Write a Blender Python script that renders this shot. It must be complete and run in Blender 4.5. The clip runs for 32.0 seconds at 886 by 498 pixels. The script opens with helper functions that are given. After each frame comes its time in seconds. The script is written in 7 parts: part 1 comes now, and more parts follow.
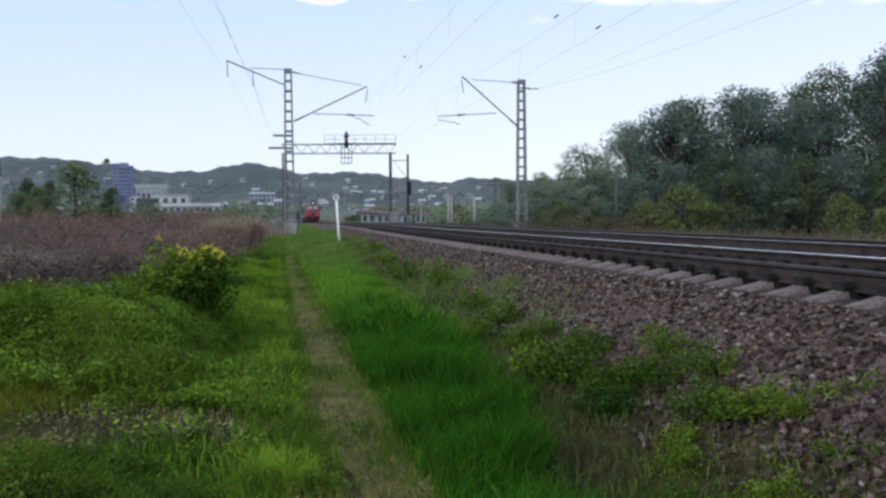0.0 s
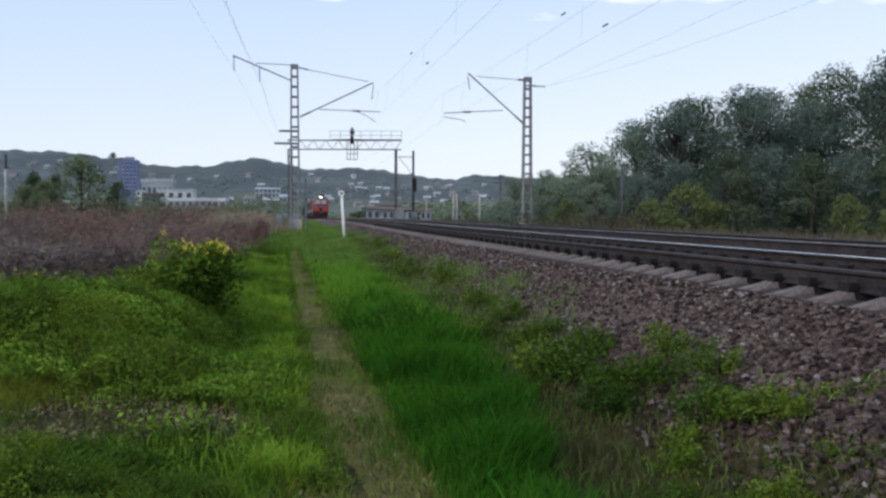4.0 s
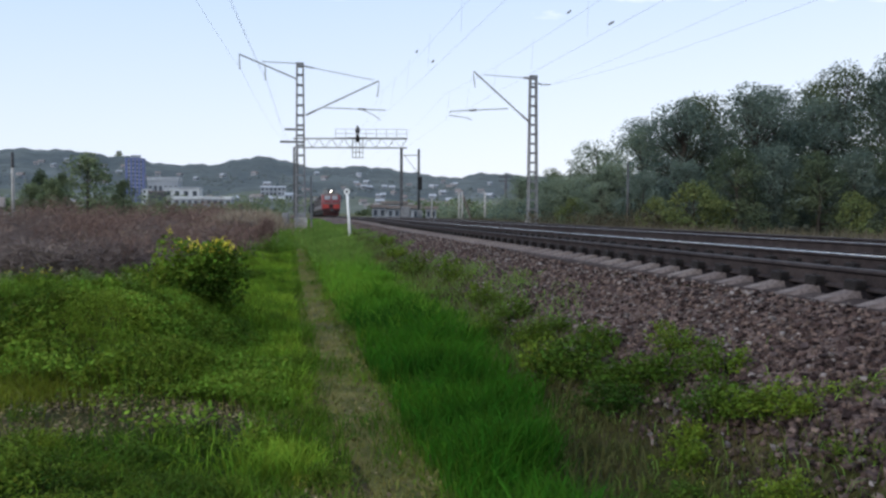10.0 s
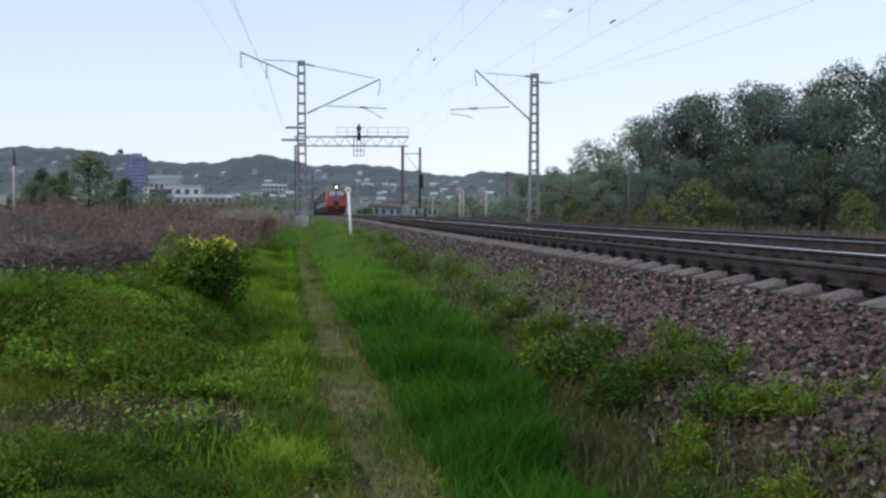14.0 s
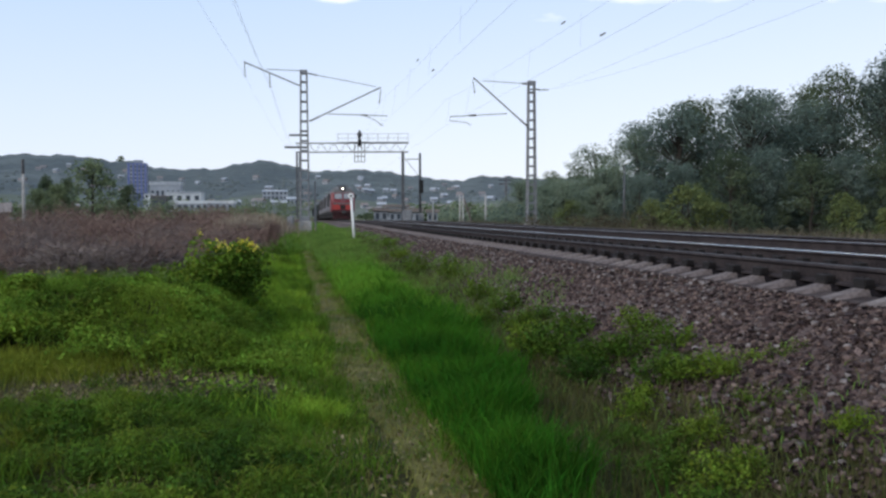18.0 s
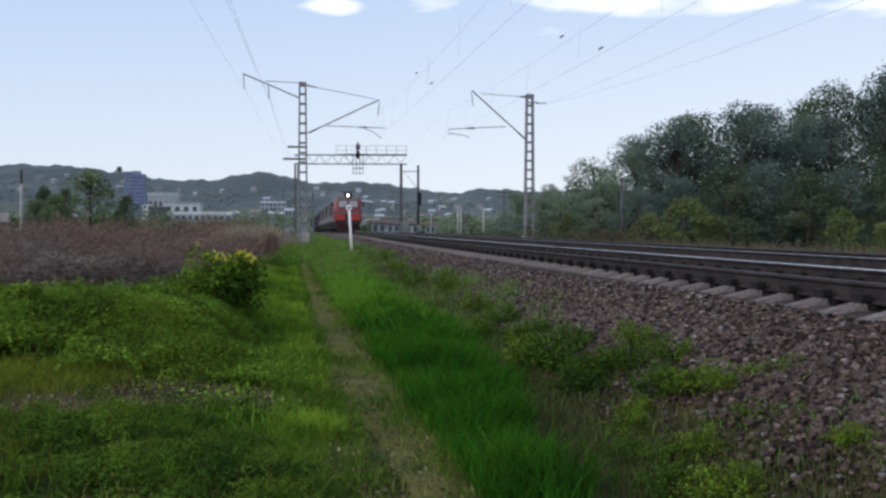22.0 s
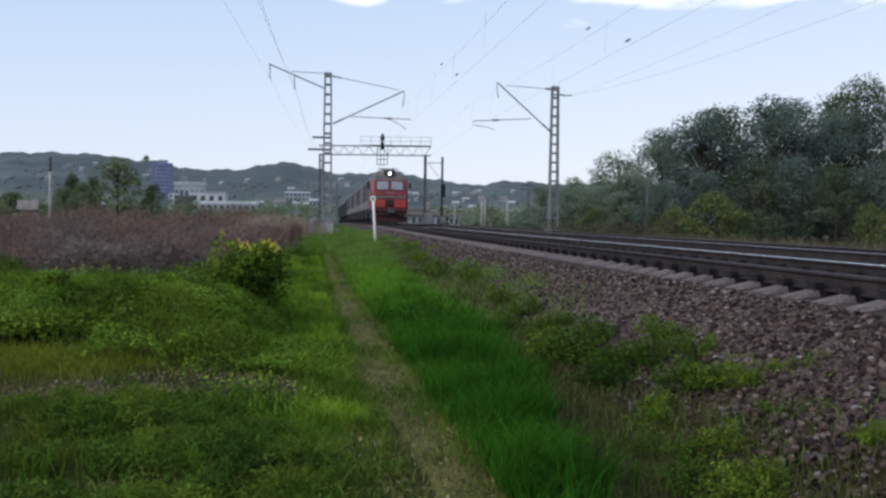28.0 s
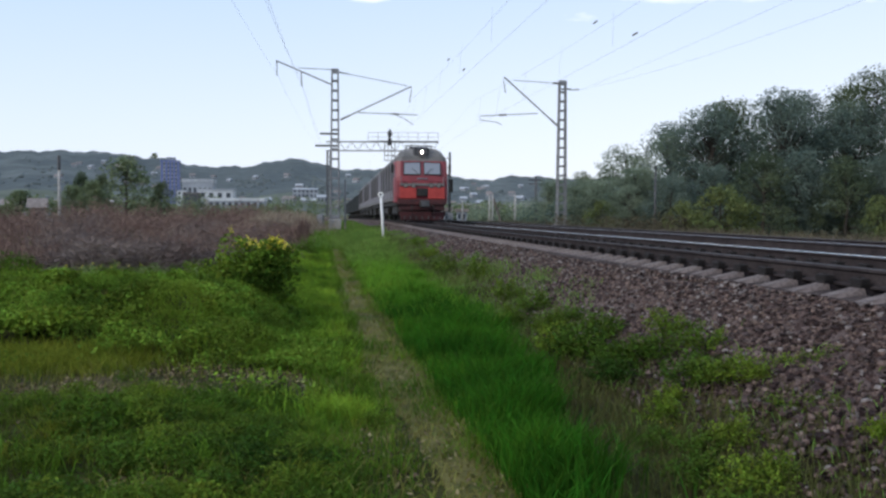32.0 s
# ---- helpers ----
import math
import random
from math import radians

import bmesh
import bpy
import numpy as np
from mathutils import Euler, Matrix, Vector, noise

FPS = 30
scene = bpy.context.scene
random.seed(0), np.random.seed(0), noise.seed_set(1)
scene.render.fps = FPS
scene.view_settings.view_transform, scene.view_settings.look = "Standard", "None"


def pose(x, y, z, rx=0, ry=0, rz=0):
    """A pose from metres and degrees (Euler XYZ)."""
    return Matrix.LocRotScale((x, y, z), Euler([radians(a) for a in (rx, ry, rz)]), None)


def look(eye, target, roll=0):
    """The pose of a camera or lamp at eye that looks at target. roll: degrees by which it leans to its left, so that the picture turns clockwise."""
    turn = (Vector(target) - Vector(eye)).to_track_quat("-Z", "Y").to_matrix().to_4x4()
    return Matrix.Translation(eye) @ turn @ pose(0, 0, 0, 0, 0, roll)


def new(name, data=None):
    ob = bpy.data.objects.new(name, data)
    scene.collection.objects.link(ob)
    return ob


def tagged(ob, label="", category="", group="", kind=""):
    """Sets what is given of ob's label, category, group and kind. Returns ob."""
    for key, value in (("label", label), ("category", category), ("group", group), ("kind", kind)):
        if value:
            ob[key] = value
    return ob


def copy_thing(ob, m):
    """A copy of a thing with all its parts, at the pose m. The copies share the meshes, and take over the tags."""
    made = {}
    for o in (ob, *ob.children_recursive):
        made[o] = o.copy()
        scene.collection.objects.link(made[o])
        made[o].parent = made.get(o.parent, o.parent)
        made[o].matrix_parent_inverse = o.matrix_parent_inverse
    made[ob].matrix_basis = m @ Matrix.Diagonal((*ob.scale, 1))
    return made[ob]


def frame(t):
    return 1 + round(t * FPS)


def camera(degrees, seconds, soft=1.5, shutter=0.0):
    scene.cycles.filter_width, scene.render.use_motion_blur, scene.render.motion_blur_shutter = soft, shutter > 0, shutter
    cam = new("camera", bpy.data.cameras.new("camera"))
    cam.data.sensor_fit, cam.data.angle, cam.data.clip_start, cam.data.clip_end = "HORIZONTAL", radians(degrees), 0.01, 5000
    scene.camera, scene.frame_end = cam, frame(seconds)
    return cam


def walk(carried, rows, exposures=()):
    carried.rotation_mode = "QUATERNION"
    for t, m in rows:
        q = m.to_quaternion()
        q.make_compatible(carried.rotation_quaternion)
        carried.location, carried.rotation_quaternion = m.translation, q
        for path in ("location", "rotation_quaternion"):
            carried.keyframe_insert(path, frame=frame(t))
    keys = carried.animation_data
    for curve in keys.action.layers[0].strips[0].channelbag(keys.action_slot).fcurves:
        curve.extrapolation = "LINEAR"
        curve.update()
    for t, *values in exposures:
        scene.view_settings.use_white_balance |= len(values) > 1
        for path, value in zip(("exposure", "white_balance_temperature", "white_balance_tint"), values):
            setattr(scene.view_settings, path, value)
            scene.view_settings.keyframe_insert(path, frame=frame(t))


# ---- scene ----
# camera and its walk: seconds, x, y, z, yaw, pitch, lean
cam = camera(54.57, 32.0, soft=2.6)
PATH = [
    (0.0, 0.16, 0.32, 1.50, -0.83, -2.16, -0.36), (0.5, 0.16, 0.32, 1.50, -0.81, -1.98, -0.43),
    (1.0, 0.16, 0.32, 1.50, -0.75, -1.50, -0.40), (1.5, 0.16, 0.32, 1.50, -0.98, -1.80, 0.15),
    (2.0, 0.16, 0.32, 1.50, -1.11, -1.72, 0.25), (2.5, 0.16, 0.32, 1.50, -0.77, -2.07, 0.14),
    (3.0, 0.16, 0.32, 1.50, -0.73, -2.19, 0.18), (3.5, 0.16, 0.32, 1.50, -0.62, -2.27, 0.18),
    (5.5, 0.16, 0.32, 1.50, -0.21, -2.56, 0.02), (6.0, 0.16, 0.32, 1.50, -0.12, -2.61, 0.01),
    (6.5, 0.16, 0.32, 1.50, -0.25, -2.72, 0.31), (7.0, 0.16, 0.32, 1.50, -0.32, -2.51, 0.26),
    (7.5, 0.16, 0.32, 1.50, -0.36, -2.39, 0.10), (8.0, 0.16, 0.32, 1.50, -0.26, -2.38, 0.15),
    (8.5, 0.16, 0.32, 1.50, -0.05, -2.52, 0.13), (9.0, 0.16, 0.32, 1.50, -0.10, -2.35, 0.13),
    (9.5, 0.16, 0.32, 1.50, -0.11, -2.31, 0.14), (10.0, 0.16, 0.32, 1.50, -0.13, -2.48, 0.16),
    (10.5, 0.16, 0.32, 1.50, -0.10, -2.57, 0.30), (11.0, 0.16, 0.32, 1.50, -0.00, -2.49, 0.29),
    (11.5, 0.16, 0.32, 1.50, -0.03, -2.55, 0.32), (12.0, 0.16, 0.32, 1.50, 0.08, -2.43, 0.07),
    (12.5, 0.16, 0.32, 1.50, 0.04, -2.39, 0.27), (13.0, 0.16, 0.32, 1.50, -0.05, -2.21, 0.23),
    (13.5, 0.16, 0.32, 1.50, -0.19, -2.47, 0.04), (14.0, 0.16, 0.32, 1.50, -0.05, -2.59, 0.21),
    (14.5, 0.16, 0.32, 1.50, -0.08, -2.67, 0.08), (16.5, 0.16, 0.32, 1.50, 0.03, -2.27, -0.43),
    (16.8, 0.16, 0.32, 1.50, 0.06, -2.17, -0.25), (17.0, 0.17, -0.16, 1.50, 0.10, -2.08, -0.07),
    (17.2, 0.19, -0.98, 1.50, 0.29, -1.79, -0.18), (17.5, 0.19, -0.98, 1.50, 0.12, -2.20, -0.23),
    (18.0, 0.19, -0.98, 1.50, -0.03, -2.28, -0.16), (18.5, 0.19, -0.98, 1.50, 0.03, -2.56, -0.27),
    (19.0, 0.19, -0.98, 1.50, -0.02, -2.20, -0.15), (19.5, 0.19, -0.98, 1.50, 0.07, -1.56, -0.42),
    (20.0, 0.19, -0.98, 1.50, -0.18, -1.85, -0.49), (20.5, 0.19, -0.98, 1.50, -0.18, -1.86, -0.58),
    (21.0, 0.19, -0.98, 1.50, 0.07, -1.99, -0.23), (21.5, 0.19, -0.98, 1.50, -0.50, -1.83, 0.32),
    (22.0, 0.19, -0.98, 1.50, -0.17, -1.46, 0.14), (22.5, 0.19, -0.98, 1.50, -0.02, -1.78, 0.21),
    (23.0, 0.19, -0.98, 1.50, 0.19, -1.88, 0.50), (23.5, 0.19, -0.98, 1.50, 0.40, -1.81, 0.50),
    (24.0, 0.19, -0.98, 1.50, 0.55, -2.06, 0.42), (24.5, 0.19, -0.98, 1.50, 0.88, -1.99, 0.32),
    (25.0, 0.19, -0.98, 1.50, 1.04, -2.24, 0.35), (25.5, 0.19, -0.98, 1.50, 1.07, -2.28, 0.07),
    (27.5, 0.19, -0.98, 1.50, 1.48, -1.92, 0.70), (28.0, 0.19, -0.98, 1.50, 1.40, -2.02, 0.77),
    (28.5, 0.19, -0.98, 1.50, 1.46, -2.41, 0.78), (29.0, 0.19, -0.98, 1.50, 1.58, -2.38, 0.37),
    (29.5, 0.19, -0.98, 1.50, 1.65, -2.32, 0.32), (30.0, 0.19, -0.98, 1.50, 1.85, -2.15, 0.39),
    (30.5, 0.19, -0.98, 1.50, 1.86, -2.18, 0.49), (31.0, 0.19, -0.98, 1.50, 1.85, -2.30, 0.39),
    (31.5, 0.19, -0.98, 1.50, 1.87, -2.32, 0.32), (32.0, 0.19, -0.98, 1.50, 1.92, -2.33, 0.38),
]

walk(cam, [(t, pose(x, y, z, 90 + p, -r, a)) for t, x, y, z, a, p, r in PATH],
     exposures=[(0.0, 0.05), (1.5, -0.11), (3.5, -0.05), (6.0, 0.05), (14.0, 0.03), (16.6, 0.02), (17.0, -0.06), (18.0, 0.0), (19.0, 0.09), (20.0, -0.14), (28.0, -0.11), (30.0, 0.0), (32.0, 0.05)])

# world, sun
SUN_EL, SUN_AZ = 31.0, -126.0     # degrees; azimuth clockwise from straight ahead
world = bpy.data.worlds.new("sky")
scene.world = world
world.use_nodes = True
wn, wl = world.node_tree.nodes, world.node_tree.links
wn.clear()
w_out = wn.new("ShaderNodeOutputWorld")
w_bg = wn.new("ShaderNodeBackground")
w_sky = wn.new("ShaderNodeTexSky")
w_sky.sky_type, w_sky.sun_disc = "NISHITA", False
w_sky.sun_elevation, w_sky.sun_rotation = radians(SUN_EL), radians(SUN_AZ)
w_sky.air_density, w_sky.dust_density, w_sky.ozone_density = 1.0, 1.6, 1.2
w_tc = wn.new("ShaderNodeTexCoord")
w_map = wn.new("ShaderNodeMapping")
w_map.inputs["Scale"].default_value = (1.0, 1.0, 3.2)
w_map.inputs["Rotation"].default_value = (0, 0, radians(20))
w_noise = wn.new("ShaderNodeTexNoise")
w_noise.inputs["Scale"].default_value, w_noise.inputs["Detail"].default_value = 3.4, 6.0
w_ramp = wn.new("ShaderNodeValToRGB")
w_ramp.color_ramp.elements[0].position, w_ramp.color_ramp.elements[1].position = 0.50, 0.545
w_sep = wn.new("ShaderNodeSeparateXYZ")
w_hi = wn.new("ShaderNodeMapRange")
w_hi.inputs["From Min"].default_value, w_hi.inputs["From Max"].default_value = 0.27, 0.33
w_mul = wn.new("ShaderNodeMath")
w_mul.operation = "MULTIPLY"
w_haze = wn.new("ShaderNodeMapRange")
w_haze.inputs["From Min"].default_value, w_haze.inputs["From Max"].default_value = 0.0, 0.42
w_grad = wn.new("ShaderNodeValToRGB")
w_grad.color_ramp.elements[0].color, w_grad.color_ramp.elements[1].color = (8.75, 9.2, 10.1, 1), (3.85, 5.95, 9.2, 1)
wl.new(w_haze.outputs["Result"], w_grad.inputs["Fac"])
w_mix1 = wn.new("ShaderNodeMixRGB")
w_mix2 = wn.new("ShaderNodeMixRGB")
w_mix1.inputs["Fac"].default_value = 0.85
wl.new(w_grad.outputs["Color"], w_mix1.inputs["Color2"])
w_mix2.inputs["Color2"].default_value = (12.0, 12.0, 12.0, 1)
w_bg.inputs["Strength"].default_value = 0.118
wl.new(w_tc.outputs["Generated"], w_map.inputs["Vector"])
wl.new(w_map.outputs["Vector"], w_noise.inputs["Vector"])
wl.new(w_noise.outputs["Fac"], w_ramp.inputs["Fac"])
wl.new(w_tc.outputs["Generated"], w_sep.inputs["Vector"])
wl.new(w_sep.outputs["Z"], w_hi.inputs["Value"])
w_tilt = wn.new("ShaderNodeMath")
w_tilt.operation = "MULTIPLY_ADD"
w_tilt.inputs[1].default_value = -0.09
wl.new(w_sep.outputs["X"], w_tilt.inputs[0])
wl.new(w_sep.outputs["Z"], w_tilt.inputs[2])
wl.new(w_tilt.outputs["Value"], w_haze.inputs["Value"])
w_side = wn.new("ShaderNodeMapRange")
w_side.inputs["From Min"].default_value, w_side.inputs["From Max"].default_value = -0.02, 0.08
w_side.inputs["To Min"].default_value, w_side.inputs["To Max"].default_value = 0.15, 1.0
w_mul2 = wn.new("ShaderNodeMath")
w_mul2.operation = "MULTIPLY"
wl.new(w_sep.outputs["X"], w_side.inputs["Value"])
wl.new(w_ramp.outputs["Color"], w_mul2.inputs[0])
wl.new(w_side.outputs["Result"], w_mul2.inputs[1])
wl.new(w_mul2.outputs["Value"], w_mul.inputs[0])
wl.new(w_hi.outputs["Result"], w_mul.inputs[1])
wl.new(w_sky.outputs["Color"], w_mix1.inputs["Color1"])
w_fine = wn.new("ShaderNodeTexNoise")
w_fine.inputs["Scale"].default_value, w_fine.inputs["Detail"].default_value = 9.0, 7.0
wl.new(w_map.outputs["Vector"], w_fine.inputs["Vector"])
w_cover = w_mul.outputs["Value"]
for c_x, c_z, c_w, c_h in ((0.200, 0.245, 0.200, 0.024), (-0.122, 0.246, 0.036, 0.010), (0.455, 0.226, 0.090, 0.020)):
    w_off = wn.new("ShaderNodeVectorMath")
    w_off.operation = "SUBTRACT"
    w_off.inputs[1].default_value = (c_x, 0.0, c_z)
    wl.new(w_tc.outputs["Generated"], w_off.inputs[0])
    w_size = wn.new("ShaderNodeVectorMath")
    w_size.operation = "MULTIPLY"
    w_size.inputs[1].default_value = (1 / c_w, 0.0, 1 / c_h)
    wl.new(w_off.outputs["Vector"], w_size.inputs[0])
    w_len = wn.new("ShaderNodeVectorMath")
    w_len.operation = "LENGTH"
    wl.new(w_size.outputs["Vector"], w_len.inputs[0])
    w_fray = wn.new("ShaderNodeMath")
    w_fray.operation = "MULTIPLY_ADD"
    w_fray.inputs[1].default_value = -3.0
    wl.new(w_fine.outputs["Fac"], w_fray.inputs[0])
    wl.new(w_len.outputs["Value"], w_fray.inputs[2])
    w_bank = wn.new("ShaderNodeMapRange")
    w_bank.inputs["From Min"].default_value, w_bank.inputs["From Max"].default_value = -1.25, -0.6
    w_bank.inputs["To Min"].default_value, w_bank.inputs["To Max"].default_value = 0.85, 0.0
    wl.new(w_fray.outputs["Value"], w_bank.inputs["Value"])
    w_max = wn.new("ShaderNodeMath")
    w_max.operation = "MAXIMUM"
    wl.new(w_cover, w_max.inputs[0])
    wl.new(w_bank.outputs["Result"], w_max.inputs[1])
    w_cover = w_max.outputs["Value"]
wl.new(w_cover, w_mix2.inputs["Fac"])
wl.new(w_mix1.outputs["Color"], w_mix2.inputs["Color1"])
wl.new(w_mix2.outputs["Color"], w_bg.inputs["Color"])
wl.new(w_bg.outputs["Background"], w_out.inputs["Surface"])

sun = new("sun", bpy.data.lights.new("sun", "SUN"))
sun.data.energy, sun.data.angle, sun.data.color = 2.3, radians(16), (1.0, 0.95, 0.88)
_el, _az = radians(SUN_EL), radians(SUN_AZ)
sun.matrix_world = look((0, 0, 60), (-math.sin(_az) * math.cos(_el), -math.cos(_az) * math.cos(_el), 60 - math.sin(_el)))


# ---- materials ----
def mat(name, c1, c2=None, rough=0.85, metal=0.0, scale=6.0, bump=0.3, rnd=0.0, detail=5.0, fine=0.35, c3=None, spec=0.3, hue=0.05):
    """Two colours mixed by coarse noise, darkened and lit by fine grain, with relief; rnd varies it from piece to piece."""
    m = bpy.data.materials.new(name)
    m.use_nodes = True
    nt, ln = m.node_tree.nodes, m.node_tree.links
    b = nt["Principled BSDF"]
    b.inputs["Roughness"].default_value, b.inputs["Metallic"].default_value = rough, metal
    b.inputs["Specular IOR Level"].default_value = min(spec, 0.08) if name.startswith("w_") or name.endswith("_piece") else spec
    tc = nt.new("ShaderNodeTexCoord")
    geo = nt.new("ShaderNodeNewGeometry")
    n1, n2 = nt.new("ShaderNodeTexNoise"), nt.new("ShaderNodeTexNoise")
    n1.inputs["Scale"].default_value, n1.inputs["Detail"].default_value = scale, detail
    n2.inputs["Scale"].default_value, n2.inputs["Detail"].default_value = scale * 9, 3.0
    for n in (n1, n2):
        ln.new(geo.outputs["Position"] if name.startswith("w_") else tc.outputs["Object"], n.inputs["Vector"])
    ramp = nt.new("ShaderNodeValToRGB")
    ramp.color_ramp.elements[0].position, ramp.color_ramp.elements[1].position = 0.36, 0.64
    ramp.color_ramp.elements[0].color, ramp.color_ramp.elements[1].color = (*c1, 1), (*(c2 or c1), 1)
    if c3:
        e = ramp.color_ramp.elements.new(0.5)
        e.color = (*c3, 1)
    ln.new(n1.outputs["Fac"], ramp.inputs["Fac"])
    val = nt.new("ShaderNodeHueSaturation")
    mr = nt.new("ShaderNodeMapRange")
    mr.inputs["From Min"].default_value, mr.inputs["From Max"].default_value = 0.25, 0.75
    mr.inputs["To Min"].default_value, mr.inputs["To Max"].default_value = 1 - fine, 1 + fine
    ln.new(n2.outputs["Fac"], mr.inputs["Value"])
    ln.new(ramp.outputs["Color"], val.inputs["Color"])
    last = mr.outputs["Result"]
    if rnd:
        src = nt.new("ShaderNodeObjectInfo").outputs["Random"] if name.endswith("_piece") else geo.outputs["Random Per Island"]
        m2 = nt.new("ShaderNodeMapRange")
        m2.inputs["To Min"].default_value, m2.inputs["To Max"].default_value = 1 - rnd, 1 + rnd
        ln.new(src, m2.inputs["Value"])
        mu = nt.new("ShaderNodeMath")
        mu.operation = "MULTIPLY"
        ln.new(last, mu.inputs[0])
        ln.new(m2.outputs["Result"], mu.inputs[1])
        last = mu.outputs["Value"]
        m3 = nt.new("ShaderNodeMapRange")
        m3.inputs["To Min"].default_value, m3.inputs["To Max"].default_value = 0.5 - hue * rnd, 0.5 + hue * rnd
        ln.new(src, m3.inputs["Value"])
        ln.new(m3.outputs["Result"], val.inputs["Hue"])
    ln.new(last, val.inputs["Value"])
    ln.new(val.outputs["Color"], b.inputs["Base Color"])
    if bump:
        bp = nt.new("ShaderNodeBump")
        bp.inputs["Strength"].default_value, bp.inputs["Distance"].default_value = bump, 0.02
        ln.new(n2.outputs["Fac"], bp.inputs["Height"])
        ln.new(bp.outputs["Normal"], b.inputs["Normal"])
    return m


def leaf_mat(name, c1, c2, rnd=0.35, through_light=0.35, scale=0.6, rough=0.6):
    """Foliage: light passes partly through the leaves."""
    m = mat(name, c1, c2, rough=0.9, scale=scale, bump=0, rnd=rnd, fine=0.25, spec=0.10)
    nt, ln = m.node_tree.nodes, m.node_tree.links
    b, out = nt["Principled BSDF"], nt["Material Output"]
    tr = nt.new("ShaderNodeBsdfTranslucent")
    mx = nt.new("ShaderNodeMixShader")
    mx.inputs["Fac"].default_value = through_light
    ln.new(b.inputs["Base Color"].links[0].from_socket, tr.inputs["Color"])
    ln.new(b.outputs["BSDF"], mx.inputs[1])
    ln.new(tr.outputs["BSDF"], mx.inputs[2])
    ln.new(mx.outputs["Shader"], out.inputs["Surface"])
    return m


def glow(name, colour, strength):
    m = bpy.data.materials.new(name)
    m.use_nodes = True
    b = m.node_tree.nodes["Principled BSDF"]
    b.inputs["Emission Color"].default_value, b.inputs["Emission Strength"].default_value = (*colour, 1), strength
    return m


